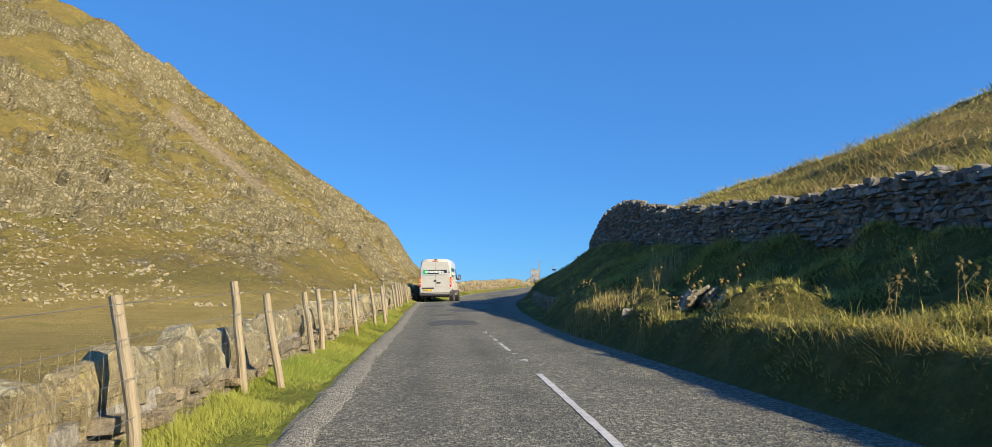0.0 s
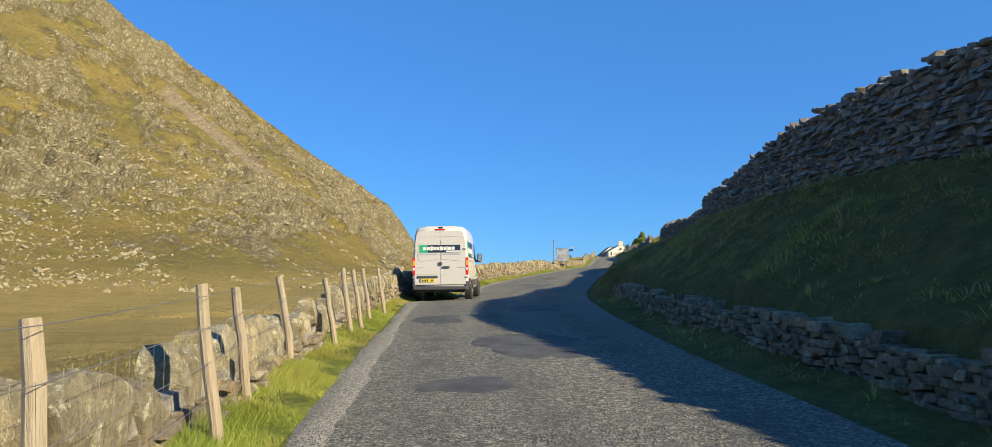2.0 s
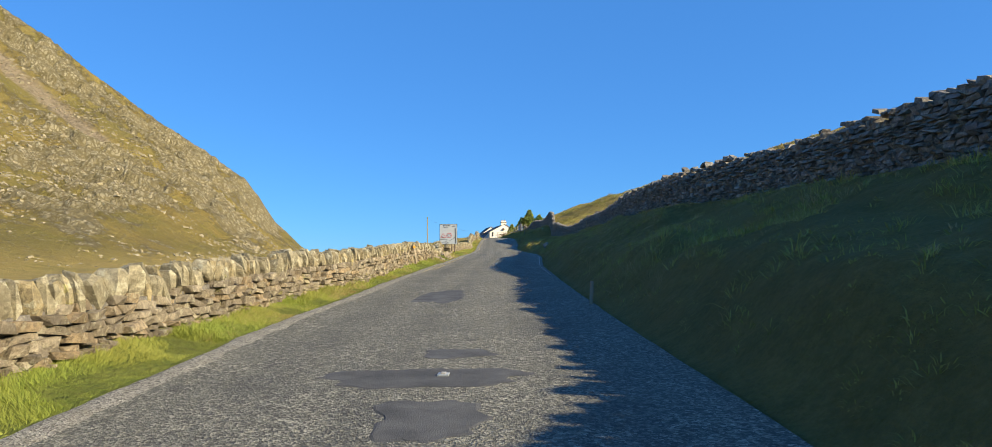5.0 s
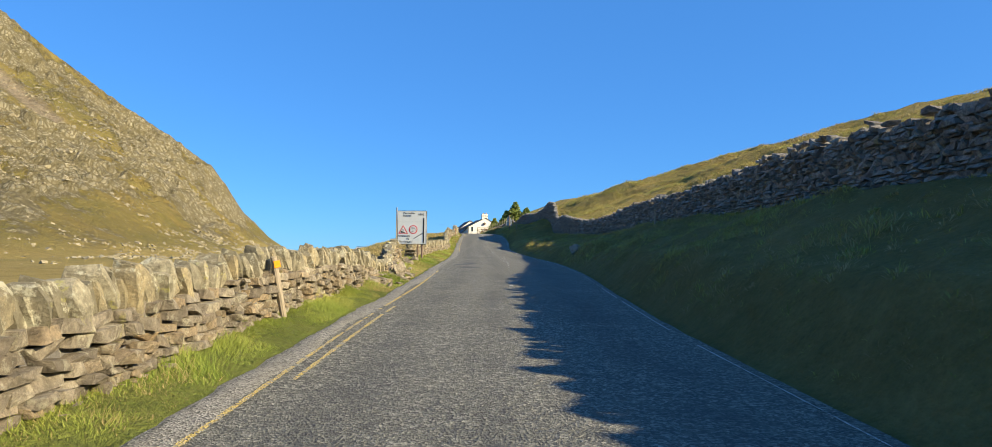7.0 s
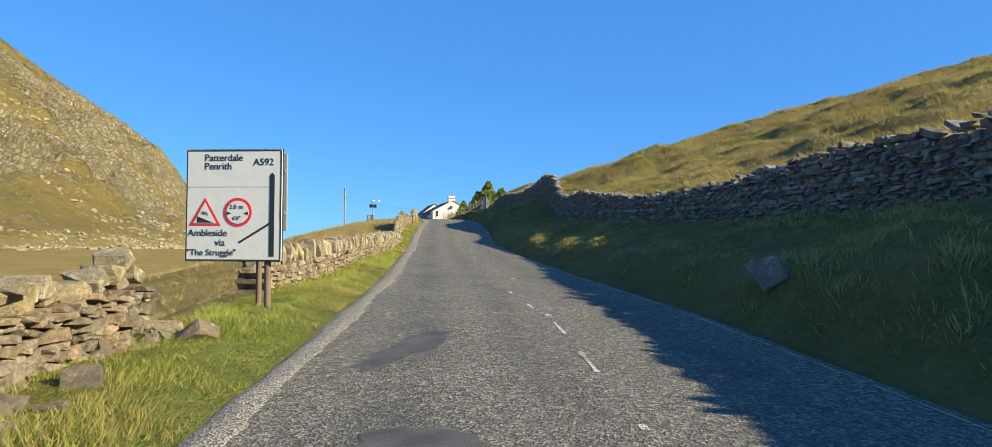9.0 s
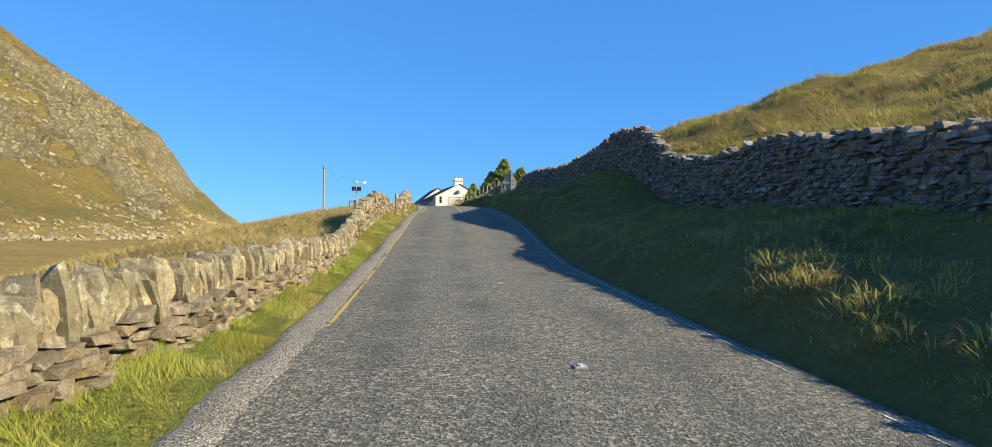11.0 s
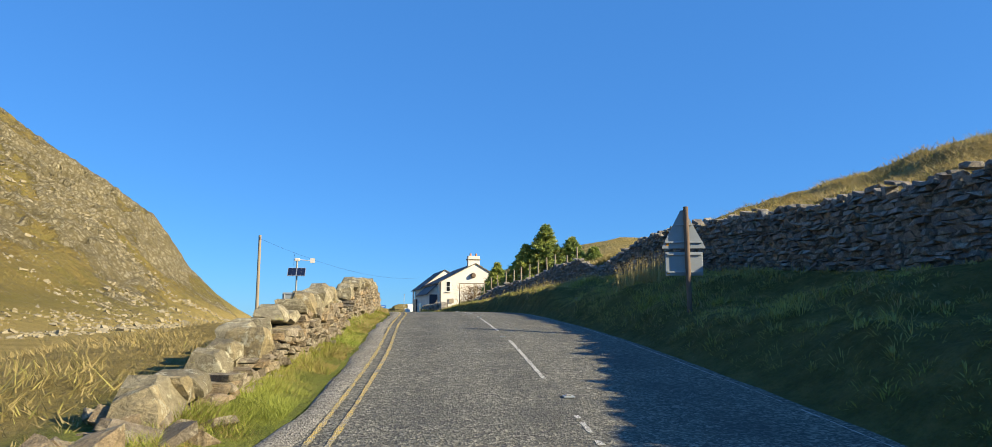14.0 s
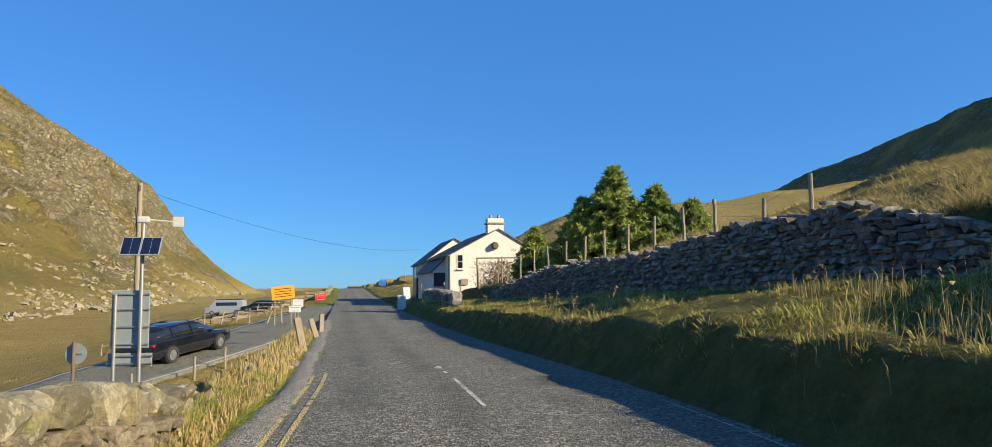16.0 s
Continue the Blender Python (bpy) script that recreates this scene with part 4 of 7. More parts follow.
def lay_wall(y0, y1, centre, zbase, ztop, seed, thick=0.5, course=(0.08, 0.16), length=(0.18, 0.5), coping=True, cope_d=(0.65, 1.1), cope_h=(0.2, 0.34), cope_t=(0.08, 0.22), loose=0.0):
    """Places for stones laid in courses: rows of (x, y, z, turn, lean, depth, length, height, is_cope)."""
    rng = np.random.default_rng(seed)
    rows = []
    tall = max(float(ztop(q) - zbase(q)) for q in np.linspace(y0, y1, 60))
    # courses as fractions of height, each wandering along the wall
    z = -0.3
    while z < tall:
        h = rng.uniform(*course)
        y = y0 + rng.uniform(-0.1, 0.2)
        while y < y1:
            L = rng.uniform(*length) * (1.25 if h > sum(course) / 2 else 0.85)
            yc = y + L / 2
            zb, zt = float(zbase(yc)), float(ztop(yc))
            top = zt - (sum(cope_h) / 2 * 0.8 if coping else rng.uniform(0, 0.10))
            zc = zb + z + h / 2 + rng.normal(0, 0.010)
            if zc + h * 0.4 < top:
                dx = float(centre(yc + 0.4) - centre(yc - 0.4)) / 0.8
                k = (zc - zb) / max(0.4, zt - zb)
                dep = thick * (1.12 - 0.25 * k) + rng.normal(0, 0.035)
                rows.append((float(centre(yc)) + rng.normal(0, 0.03), yc, zc, -math.atan(dx) + rng.normal(0, 0.06 + 0.14 * loose), rng.normal(0, 0.05 + 0.1 * loose), dep, L * (0.97 - 0.03 * loose), h * rng.uniform(0.88 - 0.08 * loose, 1.04), 0))
            y += L
        z += h * 0.97
    if coping:
        y = y0
        while y < y1:
            T = rng.uniform(*cope_t) * (1.6 if rng.random() < 0.12 else 1)
            H = rng.uniform(*cope_h)
            yc = y + T / 2
            dx = float(centre(yc + 0.4) - centre(yc - 0.4)) / 0.8
            zt = float(ztop(yc))
            if rng.random() > 0.04 and zt - float(zbase(yc)) > 0.3:
                rows.append((float(centre(yc)) + rng.normal(0, 0.03), yc, zt - H * 0.5 + rng.normal(0, 0.045), -math.atan(dx) + rng.normal(0, 0.12), rng.normal(0.18, 0.22), thick * rng.uniform(*cope_d), T * rng.uniform(.85, 1.15), H * rng.uniform(1.0, 1.25), 1))
            y += T * 0.9
    return rows


def stone_matrix(r):
    return pose(r[0], r[1], r[2], math.degrees(r[4]), 0, math.degrees(r[3])) @ Matrix.Diagonal((r[5], r[6], r[7], 1))


def build_wall(name, label, rows, mat, near, parts=300, core=None, cope_mat=None, tops=SLABS, shapes=SHAPES):
    """near(row) ranks the stones that become parts of their own; the rest is one joined part."""
    w = thing(name, Matrix.Identity(4), label, "stone wall", "dry stone walls", "structure")
    meshes, slabs = stone_meshes(shapes, mat), stone_meshes(tops, cope_mat or mat)
    order = sorted(range(len(rows)), key=lambda i: near(rows[i]))
    picked = set(order[:parts])
    V, F, base = ([], []), ([], []), [0, 0]
    for i, r in enumerate(rows):
        m = stone_matrix(r)
        j = (i * 7919) % 9973
        if i in picked:
            ob = new("coping_stone" if r[8] else "stone", (slabs[j % len(slabs)] if r[8] else meshes[j % len(meshes)]))
            ob.matrix_basis = m
            ob.parent = w
        else:
            v, f = (tops[j % len(tops)] if r[8] else shapes[j % len(shapes)])
            mm = np.array(m)
            c = r[8]
            V[c].append(v @ mm[:3, :3].T + mm[:3, 3])
            F[c].append(f + base[c])
            base[c] += len(v)
    for c, nm, mt in ((0, "laid_stones", mat), (1, "coping", cope_mat or mat)):
        if V[c]:
            tagged(mesh_part(nm, tri_mesh(nm, np.concatenate(V[c]), np.concatenate(F[c]), mt), w), kind="stuff")
    if core:
        y0, y1, c, zb, zt, th = core
        q = np.arange(y0 + 0.25, y1 - 0.2, 0.5)
        rings = [[(float(c(a)) - th, a, float(zb(a)) - 0.2), (float(c(a)) + th, a, float(zb(a)) - 0.2), (float(c(a)) + th * 0.7, a, float(zt(a)) - 0.3), (float(c(a)) - th * 0.7, a, float(zt(a)) - 0.3)] for a in q]
        part("rubble_core", loft(rings), M["slate_stone"], w)
    return w


zl_base = lambda y: road_z(y) + 0.02
zl_top = lambda y: road_z(y) + top_l(y) - 0.05 + 0.05 * fbm(np.asarray(y) * 1.1, np.asarray(y) * 0, 3, 91)
for i, (a, b) in enumerate(((-14, 36), (36, 87.2), (87.2, 97.3), (101.2, 144.9), (144.9, 158.6), (159.8, 176))):
    broken = i in (2, 4)
    ct, chh = (((.20, .5), (.34, .5)), ((.07, .17), (.24, .36)), ((.13, .27), (.09, .18)), ((.07, .17), (.24, .38)), ((.18, .4), (.15, .28)), ((.16, .34), (.14, .26)))[i]
    chunky = i in (4, 5)
    rows = lay_wall(a, b, wall_l, zl_base, zl_top, 400 + i, 0.54 if chunky else 0.5, (0.06, 0.125) if chunky else (0.055, 0.12), (0.09, 0.25) if chunky else (0.12, 0.36), True, cope_h=chh, cope_t=ct, cope_d=(.6, .9) if chunky else (.45, .75), loose=1.0 if chunky else 0.8 if broken else 0.45)
    build_wall("wall_west", "low sunlit dry stone wall with rough upright coping stones" if not broken else "partly collapsed dry stone wall with tumbled slabs", rows, M["stone"], lambda r, c=max(a, 3 if i == 0 else a): abs(r[1] - c - 6), 300, (a, b, wall_l, zl_base, zl_top, 0.17), M["cope"], (COPES, COPES, SLABS, COPES, COPES, COPES)[i])

wr_c = lambda y: edge_r(y) + wall_off(np.asarray(y, float))
zr_base = lambda y: road_z(y) + base_r(y) - 0.1
zr_top = lambda y: road_z(y) + top_r(y) + 0.09 * fbm(np.asarray(y) * 1.3, np.asarray(y) * 0, 3, 92)
for i, (a, b) in enumerate(((-16, 40), (40, 92), (92, 136), (136, 174), (174, 204))):
    rows = lay_wall(a, b, wr_c, zr_base, zr_top, 500 + i, 0.5, (0.05, 0.13), (0.09, 0.30), True, cope_d=(.35, .8), cope_h=(0.06, 0.14), cope_t=(0.10, 0.30))
    build_wall("wall_east", "tall dark dry stone wall on the grass bank", rows, M["slate_stone"], lambda r, c=a: abs(r[1] - c - 12), 300, (a, b, wr_c, zr_base, zr_top, 0.17), shapes=PLAIN)

rows = lay_wall(LOW0, LOW1, lambda y: edge_r(y) + 1.12, lambda y: road_z(y) + 0.06, lambda y: road_z(y) + 0.64 + 0.06 * fbm(np.asarray(y) * 0.9, np.asarray(y) * 0, 2, 93) - 0.3 * sstep(42, 45, np.asarray(y, float)), 600, 0.4, (0.07, 0.15), (0.10, 0.25), False)
build_wall("retaining_wall", "low stone retaining wall at the foot of the bank", rows, M["stone"], lambda r: abs(r[1] - 33), 300)

# ---- things along the road ----
def wheel(parent, x, y, r=0.345, w=0.23, name="wheel"):
    side = 1 if x > 0 else -1
    wh = new(name)
    wh.empty_display_size = 0.1
    wh.parent = parent
    wh.matrix_basis = pose(x, y, r)
    pts = [(-w / 2, r * 0.66), (-w / 2, r * 0.9), (-w * 0.38, r), (w * 0.38, r), (w / 2, r * 0.9), (w / 2, r * 0.66)]
    rings = [[(a, b * math.cos(k * math.pi / 14), b * math.sin(k * math.pi / 14)) for a, b in pts] for k in range(28)]
    bm = bmesh.new()
    vs = [[bm.verts.new(p) for p in g] for g in rings]
    for i in range(28):
        a, c = vs[i], vs[(i + 1) % 28]
        for j in range(len(pts)):
            bm.faces.new((a[j], a[(j + 1) % len(pts)], c[(j + 1) % len(pts)], c[j]))
    bmesh.ops.recalc_face_normals(bm, faces=bm.faces)
    part("tyre", bm, M["rubber"], wh, "black rubber tyre")
    bm = bmesh.new()
    rod((side * w * 0.2, 0, 0), (side * w * 0.32, 0, 0), r * 0.66, r * 0.66, 24, bm)
    rod((side * w * 0.3, 0, 0), (side * w * 0.46, 0, 0), r * 0.24, r * 0.2, 12, bm)
    for k in range(10):
        a = 2 * math.pi * k / 10
        box((side * w * 0.36, 0.42 * r * math.cos(a), 0.42 * r * math.sin(a)), (w * 0.12, 0.4 * r, 0.11 * r), 0.01, bm, Euler((a, 0, 0)).to_matrix())
    part("rim", bm, M["rim"], wh, "silver wheel rim")
    return wh


def quad_plate(name, pts, push, mat, parent, label=""):
    return part(name, prism(pts, push), mat, parent, label)


def van_ring(y, top, w=1.0, bottom=0.42):
    half = ((.93, 0), (.99, .06), (1.0, .2), (1.0, .40), (.985, .50), (.955, .68), (.925, .84), (.88, .93), (.78, .98), (.45, 1.0))
    pts = [(a * w, y, bottom + (top - bottom) * f) for a, f in half]
    return pts + [(-x, yy, z) for x, yy, z in reversed(pts)]


def build_van(m):
    v = thing("panel_van", m, "parked white high-roof panel van with dark rear lettering panels", "van")
    rings = [van_ring(-1.06, 2.62, 0.965), van_ring(-0.98, 2.68, 0.995), van_ring(0, 2.71), van_ring(1.7, 2.71), van_ring(2.1, 2.66), van_ring(2.5, 2.46, .99), van_ring(2.9, 2.08, .985), van_ring(3.2, 1.6, .98), van_ring(3.45, 1.3, .975), van_ring(3.9, 1.14, .96), van_ring(4.45, .98, .9), van_ring(4.62, .8, .82)]
    part("body", loft(rings), M["vanwhite"], v, "glossy white van body", True)
    # rear doors: tapered leaves with raised upper fields
    for s, wide in ((-1, 0.93), (1, 0.93)):
        a = 0.006 * s
        d = quad_plate("rear_door", [(a, -1.05, .60), (s * .915, -1.05, .60), (s * .925, -1.05, 1.2), (s * .885, -1.05, 2.1), (s * .83, -1.05, 2.42), (s * .74, -1.05, 2.5), (a, -1.05, 2.5)], (0, -.045, 0), M["vanwhite"], v)
        quad_plate("raised_field", [(s * .03, -1.09, 1.5), (s * .74, -1.09, 1.42), (s * .8, -1.09, 1.6), (s * .77, -1.09, 2.08), (s * .70, -1.09, 2.14), (s * .03, -1.09, 2.16)], (0, -.016, 0), M["vanwhite"], d)
        quad_plate("lower_seam", [(s * .03, -1.09, .965), (s * .86, -1.09, .965), (s * .86, -1.09, .985), (s * .03, -1.09, .985)], (0, -.012, 0), M["vanwhite"], d)
        quad_plate("upper_seam", [(s * .03, -1.09, 2.30), (s * .78, -1.09, 2.30), (s * .77, -1.09, 2.32), (s * .03, -1.09, 2.32)], (0, -.012, 0), M["vanwhite"], d)
        for z in (0.86, 1.86):
            part("hinge", box((s * (.94 if z < 1 else .885), -1.10, z), (.10, .05, .055), .01), M["silver"], d, "metal door hinge")
        # tail lamp
        l = part("tail_lamp", box((s * .945, -1.03, 1.245), (.10, .14, .62), .02), M["red"], v, "tall red tail lamp")
        part("indicator", box((s * .945, -1.105, 1.36), (.075, .012, .18), .006), M["amber"], l, "amber indicator")
        part("reversing_lens", box((s * .945, -1.105, 1.15), (.07, .012, .08), .005), M["signwhite"], l, "white reversing lens")
        part("reflector", box((s * .78, -1.15, .49), (.2, .012, .035), .004), M["red"], v, "red bumper reflector")
    # lettering fields as plain shapes
    quad_plate("green_panel", [(-.74, -1.108, 1.73), (-.44, -1.108, 1.73), (-.44, -1.108, 2.0), (-.74, -1.108, 2.0)], (0, -.003, 0), M["green"], v, "green panel on the door")
    dk = quad_plate("dark_panel", [(-.44, -1.108, 1.73), (-.012, -1.108, 1.73), (-.012, -1.108, 2.0), (-.44, -1.108, 2.0)], (0, -.003, 0), M["navy"], v, "dark panel on the door")
    dk2 = quad_plate("dark_panel", [(.012, -1.108, 1.73), (.72, -1.108, 1.73), (.72, -1.108, 2.0), (.012, -1.108, 2.0)], (0, -.003, 0), M["navy"], v, "dark panel on the door")
    x = -.62
    for k, w in enumerate((.13, .12, .09, .12, .09, .12, .09, .045, .11, .12)):
        if x < -.02 < x + w:
            x = .03
        h = (.115, .115, .15, .115, .115, .13, .115, .15, .115, .115)[k]
        part("white_mark", box((x + w / 2, -1.114, 1.875), (w * .94, .004, h), .001), M["signwhite"], dk if x < 0 else dk2, "white bar standing for a letter")
        x += w + .012
    part("white_mark", box((.46, -1.114, 1.772), (.5, .004, .045), .001), M["signwhite"], dk2, "white bar of small writing")
    for x0, x1 in ((-.74, -.08), (.0, .72)):
        part("grey_mark", box(((x0 + x1) / 2, -1.110, 1.675), (x1 - x0, .004, .04), .001), M["silver"], v, "grey bar of small writing")
    for x0 in (-.84, .62):
        part("grey_mark", box((x0 + .13, -1.098, 1.20), (.26, .004, .028), .001), M["silver"], v, "grey bar of small writing")
    part("emblem", rod((0.0, -1.09, 1.33), (0, -1.125, 1.33), .075, .07, 24), M["plastic"], v, "round dark emblem")
    part("door_handle", box((.21, -1.115, 1.21), (.25, .045, .075), .02), M["plastic"], v, "dark door handle")
    part("plate_recess", box((-.46, -1.10, .87), (.74, .03, .085), .03), M["plastic"], v, "dark grip above the number plate")
    pl = part("number_plate", box((-.46, -1.105, .745), (.53, .02, .115), .004), M["plate"], v, "yellow number plate")
    for k in range(7):
        if k != 4:
            part("plate_mark", box((-.64 + k * .063, -1.117, .745), (.04, .003, .075)), M["signblack"], pl)
    part("plate_band", box((-.70, -1.117, .745), (.035, .003, .10)), M["blue"], pl)
    bm = box((0, -1.10, .475), (1.9, .16, .12), .03)
    box((0.94, -.95, .56), (.1, .3, .32), .03, bm)
    box((-0.94, -.95, .56), (.1, .3, .32), .03, bm)
    part("rear_bumper", bm, M["plastic"], v, "dark grey plastic bumper")
    part("brake_lamp", box((0, -1.05, 2.55), (.36, .06, .05), .012), M["red"], v, "red high brake lamp")
    part("camera_pod", box((0.02, -1.02, 2.62), (.16, .12, .07), .03), M["black"], v, "black camera pod on the roof edge")
    # flanks
    for s in (-1, 1):
        X = lambda z: s * float(np.interp(z, [.5, 1.3, 1.52, 1.92, 2.27, 2.46], [1.0, 1.0, .985, .955, .925, .88]))
        quad_plate("side_cladding", [(X(.6), .46, .56), (X(.6), 3.12, .56), (X(.8), 3.12, .76), (X(.8), .46, .76)], (s * .02, 0, 0), M["plastic"], v, "dark grey side cladding")
        quad_plate("rear_corner_cladding", [(X(.62), -.98, .5), (X(.62), -.46, .5), (X(.8), -.46, .82), (X(.8), -.98, .82)], (s * .02, 0, 0), M["plastic"], v, "dark grey side cladding")
        p1 = quad_plate("green_panel", [(X(1.57), -.85, 1.57), (X(1.57), -.5, 1.57), (X(2.13), -.5, 2.13), (X(2.13), -.85, 2.13)], (s * .008, 0, 0), M["green"], v, "green side panel")
        p2 = quad_plate("dark_panel", [(X(1.57), -.5, 1.57), (X(1.57), 1.42, 1.57), (X(2.13), 1.3, 2.13), (X(2.13), -.5, 2.13)], (s * .008, 0, 0), M["navy"], v, "dark side panel")
        y0 = -.70
        for k, (w, za, zb) in enumerate(((.20, 1.71, 1.89), (.16, 1.71, 1.89), (.09, 1.71, 1.95), (.17, 1.71, 1.89), (.09, 1.71, 1.89), (.17, 1.64, 1.89), (.09, 1.71, 1.89), (.06, 1.71, 1.95), (.14, 1.71, 1.89), (.16, 1.71, 1.89))):
            quad_plate("white_mark", [(X(za) + s * .008, y0, za), (X(za) + s * .008, y0 + w, za), (X(zb) + s * .008, y0 + w, zb), (X(zb) + s * .008, y0, zb)], (s * .004, 0, 0), M["signwhite"], p2 if k else p1, "white bar standing for a letter")
            y0 += w + .055
        quad_plate("white_mark", [(X(1.61) + s * .008, .60, 1.61), (X(1.61) + s * .008, 1.36, 1.61), (X(1.67) + s * .008, 1.36, 1.67), (X(1.67) + s * .008, .60, 1.67)], (s * .004, 0, 0), M["signwhite"], p2, "white bar of small writing")
        for za, ya, yb in ((.96, 2.3, 2.85), (.885, 2.28, 2.83)):
            quad_plate("green_mark", [(X(1.0), ya, za), (X(1.0), yb, za), (X(1.0), yb, za + .03), (X(1.0), ya, za + .03)], (s * .005, 0, 0), M["green"], v, "green bar of small writing")
        for y0, y1 in ((.48, .42), (1.98, 1.62)):
            quad_plate("door_seam", [(X(.5), y0, .5), (X(.5), y0 + .012, .5), (X(2.3), y1 + .012, 2.3), (X(2.3), y1, 2.3)], (s * .004, 0, 0), M["plastic"], v)
        quad_plate("side_rail", [(X(1.42), -.8, 1.42), (X(1.42), .4, 1.42), (X(1.44), .4, 1.44), (X(1.44), -.8, 1.44)], (s * .006, 0, 0), M["plastic"], v)
        wd = quad_plate("side_window", [(X(1.5), 1.85, 1.5), (X(1.4), 2.95, 1.40), (X(1.5), 3.1, 1.5), (X(2.12), 2.38, 2.12), (X(2.16), 1.72, 2.16)], (s * .01, 0, 0), M["glass"], v, "dark cab window")
        quad_plate("window_bar", [(X(1.42) + s * .01, 2.62, 1.42), (X(1.42) + s * .01, 2.66, 1.42), (X(2.12) + s * .01, 2.22, 2.12), (X(2.12) + s * .01, 2.18, 2.12)], (s * .006, 0, 0), M["black"], wd)
        mi = part("door_mirror", box((s * 1.13, 3.0, 1.62), (.2, .16, .36), .05), M["plastic"], v, "black door mirror")
        part("mirror_glass", box((s * 1.13, 2.915, 1.63), (.15, .012, .29), .004), M["chrome"], mi, "mirror glass")
        part("mirror_indicator", box((s * 1.2, 2.92, 1.48), (.06, .04, .04), .01), M["amber"], mi)
        part("mirror_arm", box((s * 1.02, 3.02, 1.5), (.12, .08, .08), .02), M["plastic"], mi)
        part("cab_handle", box((s * 1.015, 2.2, 1.28), (.03, .17, .06), .01), M["plastic"], v, "dark cab door handle")
        for y0 in (-.62, .18, 2.1):
            part("side_marker", box((s * 1.025, y0, .64), (.02, .09, .05), .008), M["amber"], v, "amber side marker lamp")
        for yw in (0, 3.6):
            arch = bmesh.new()
            rod((s * .80, yw, .37), (s * 1.004, yw, .37), .43, .43, 28, arch)
            part("wheel_arch", arch, M["black"], v, "dark wheel arch")
    quad_plate("windscreen", [(-.78, 3.34, 1.52), (.78, 3.34, 1.52), (.74, 2.5, 2.38), (-.74, 2.5, 2.38)], (0, .03, .03), M["glass"], v, "dark windscreen")
    part("underbody", box((0, 1.6, .40), (1.7, 5.2, .16), .03), M["black"], v)
    part("exhaust", rod((.35, -1.0, .33), (.35, -.4, .33), .035), M["steel"], v, "steel exhaust pipe")
    for x, y in ((.945, 0), (-.945, 0), (.945, 3.6), (-.945, 3.6)):
        wheel(v, x, y)
    return v


build_van(pose(-3.70, 45.15, float(road_top(-3.7, 45.15)) - 0.005, 0.95, 0, -2.3))

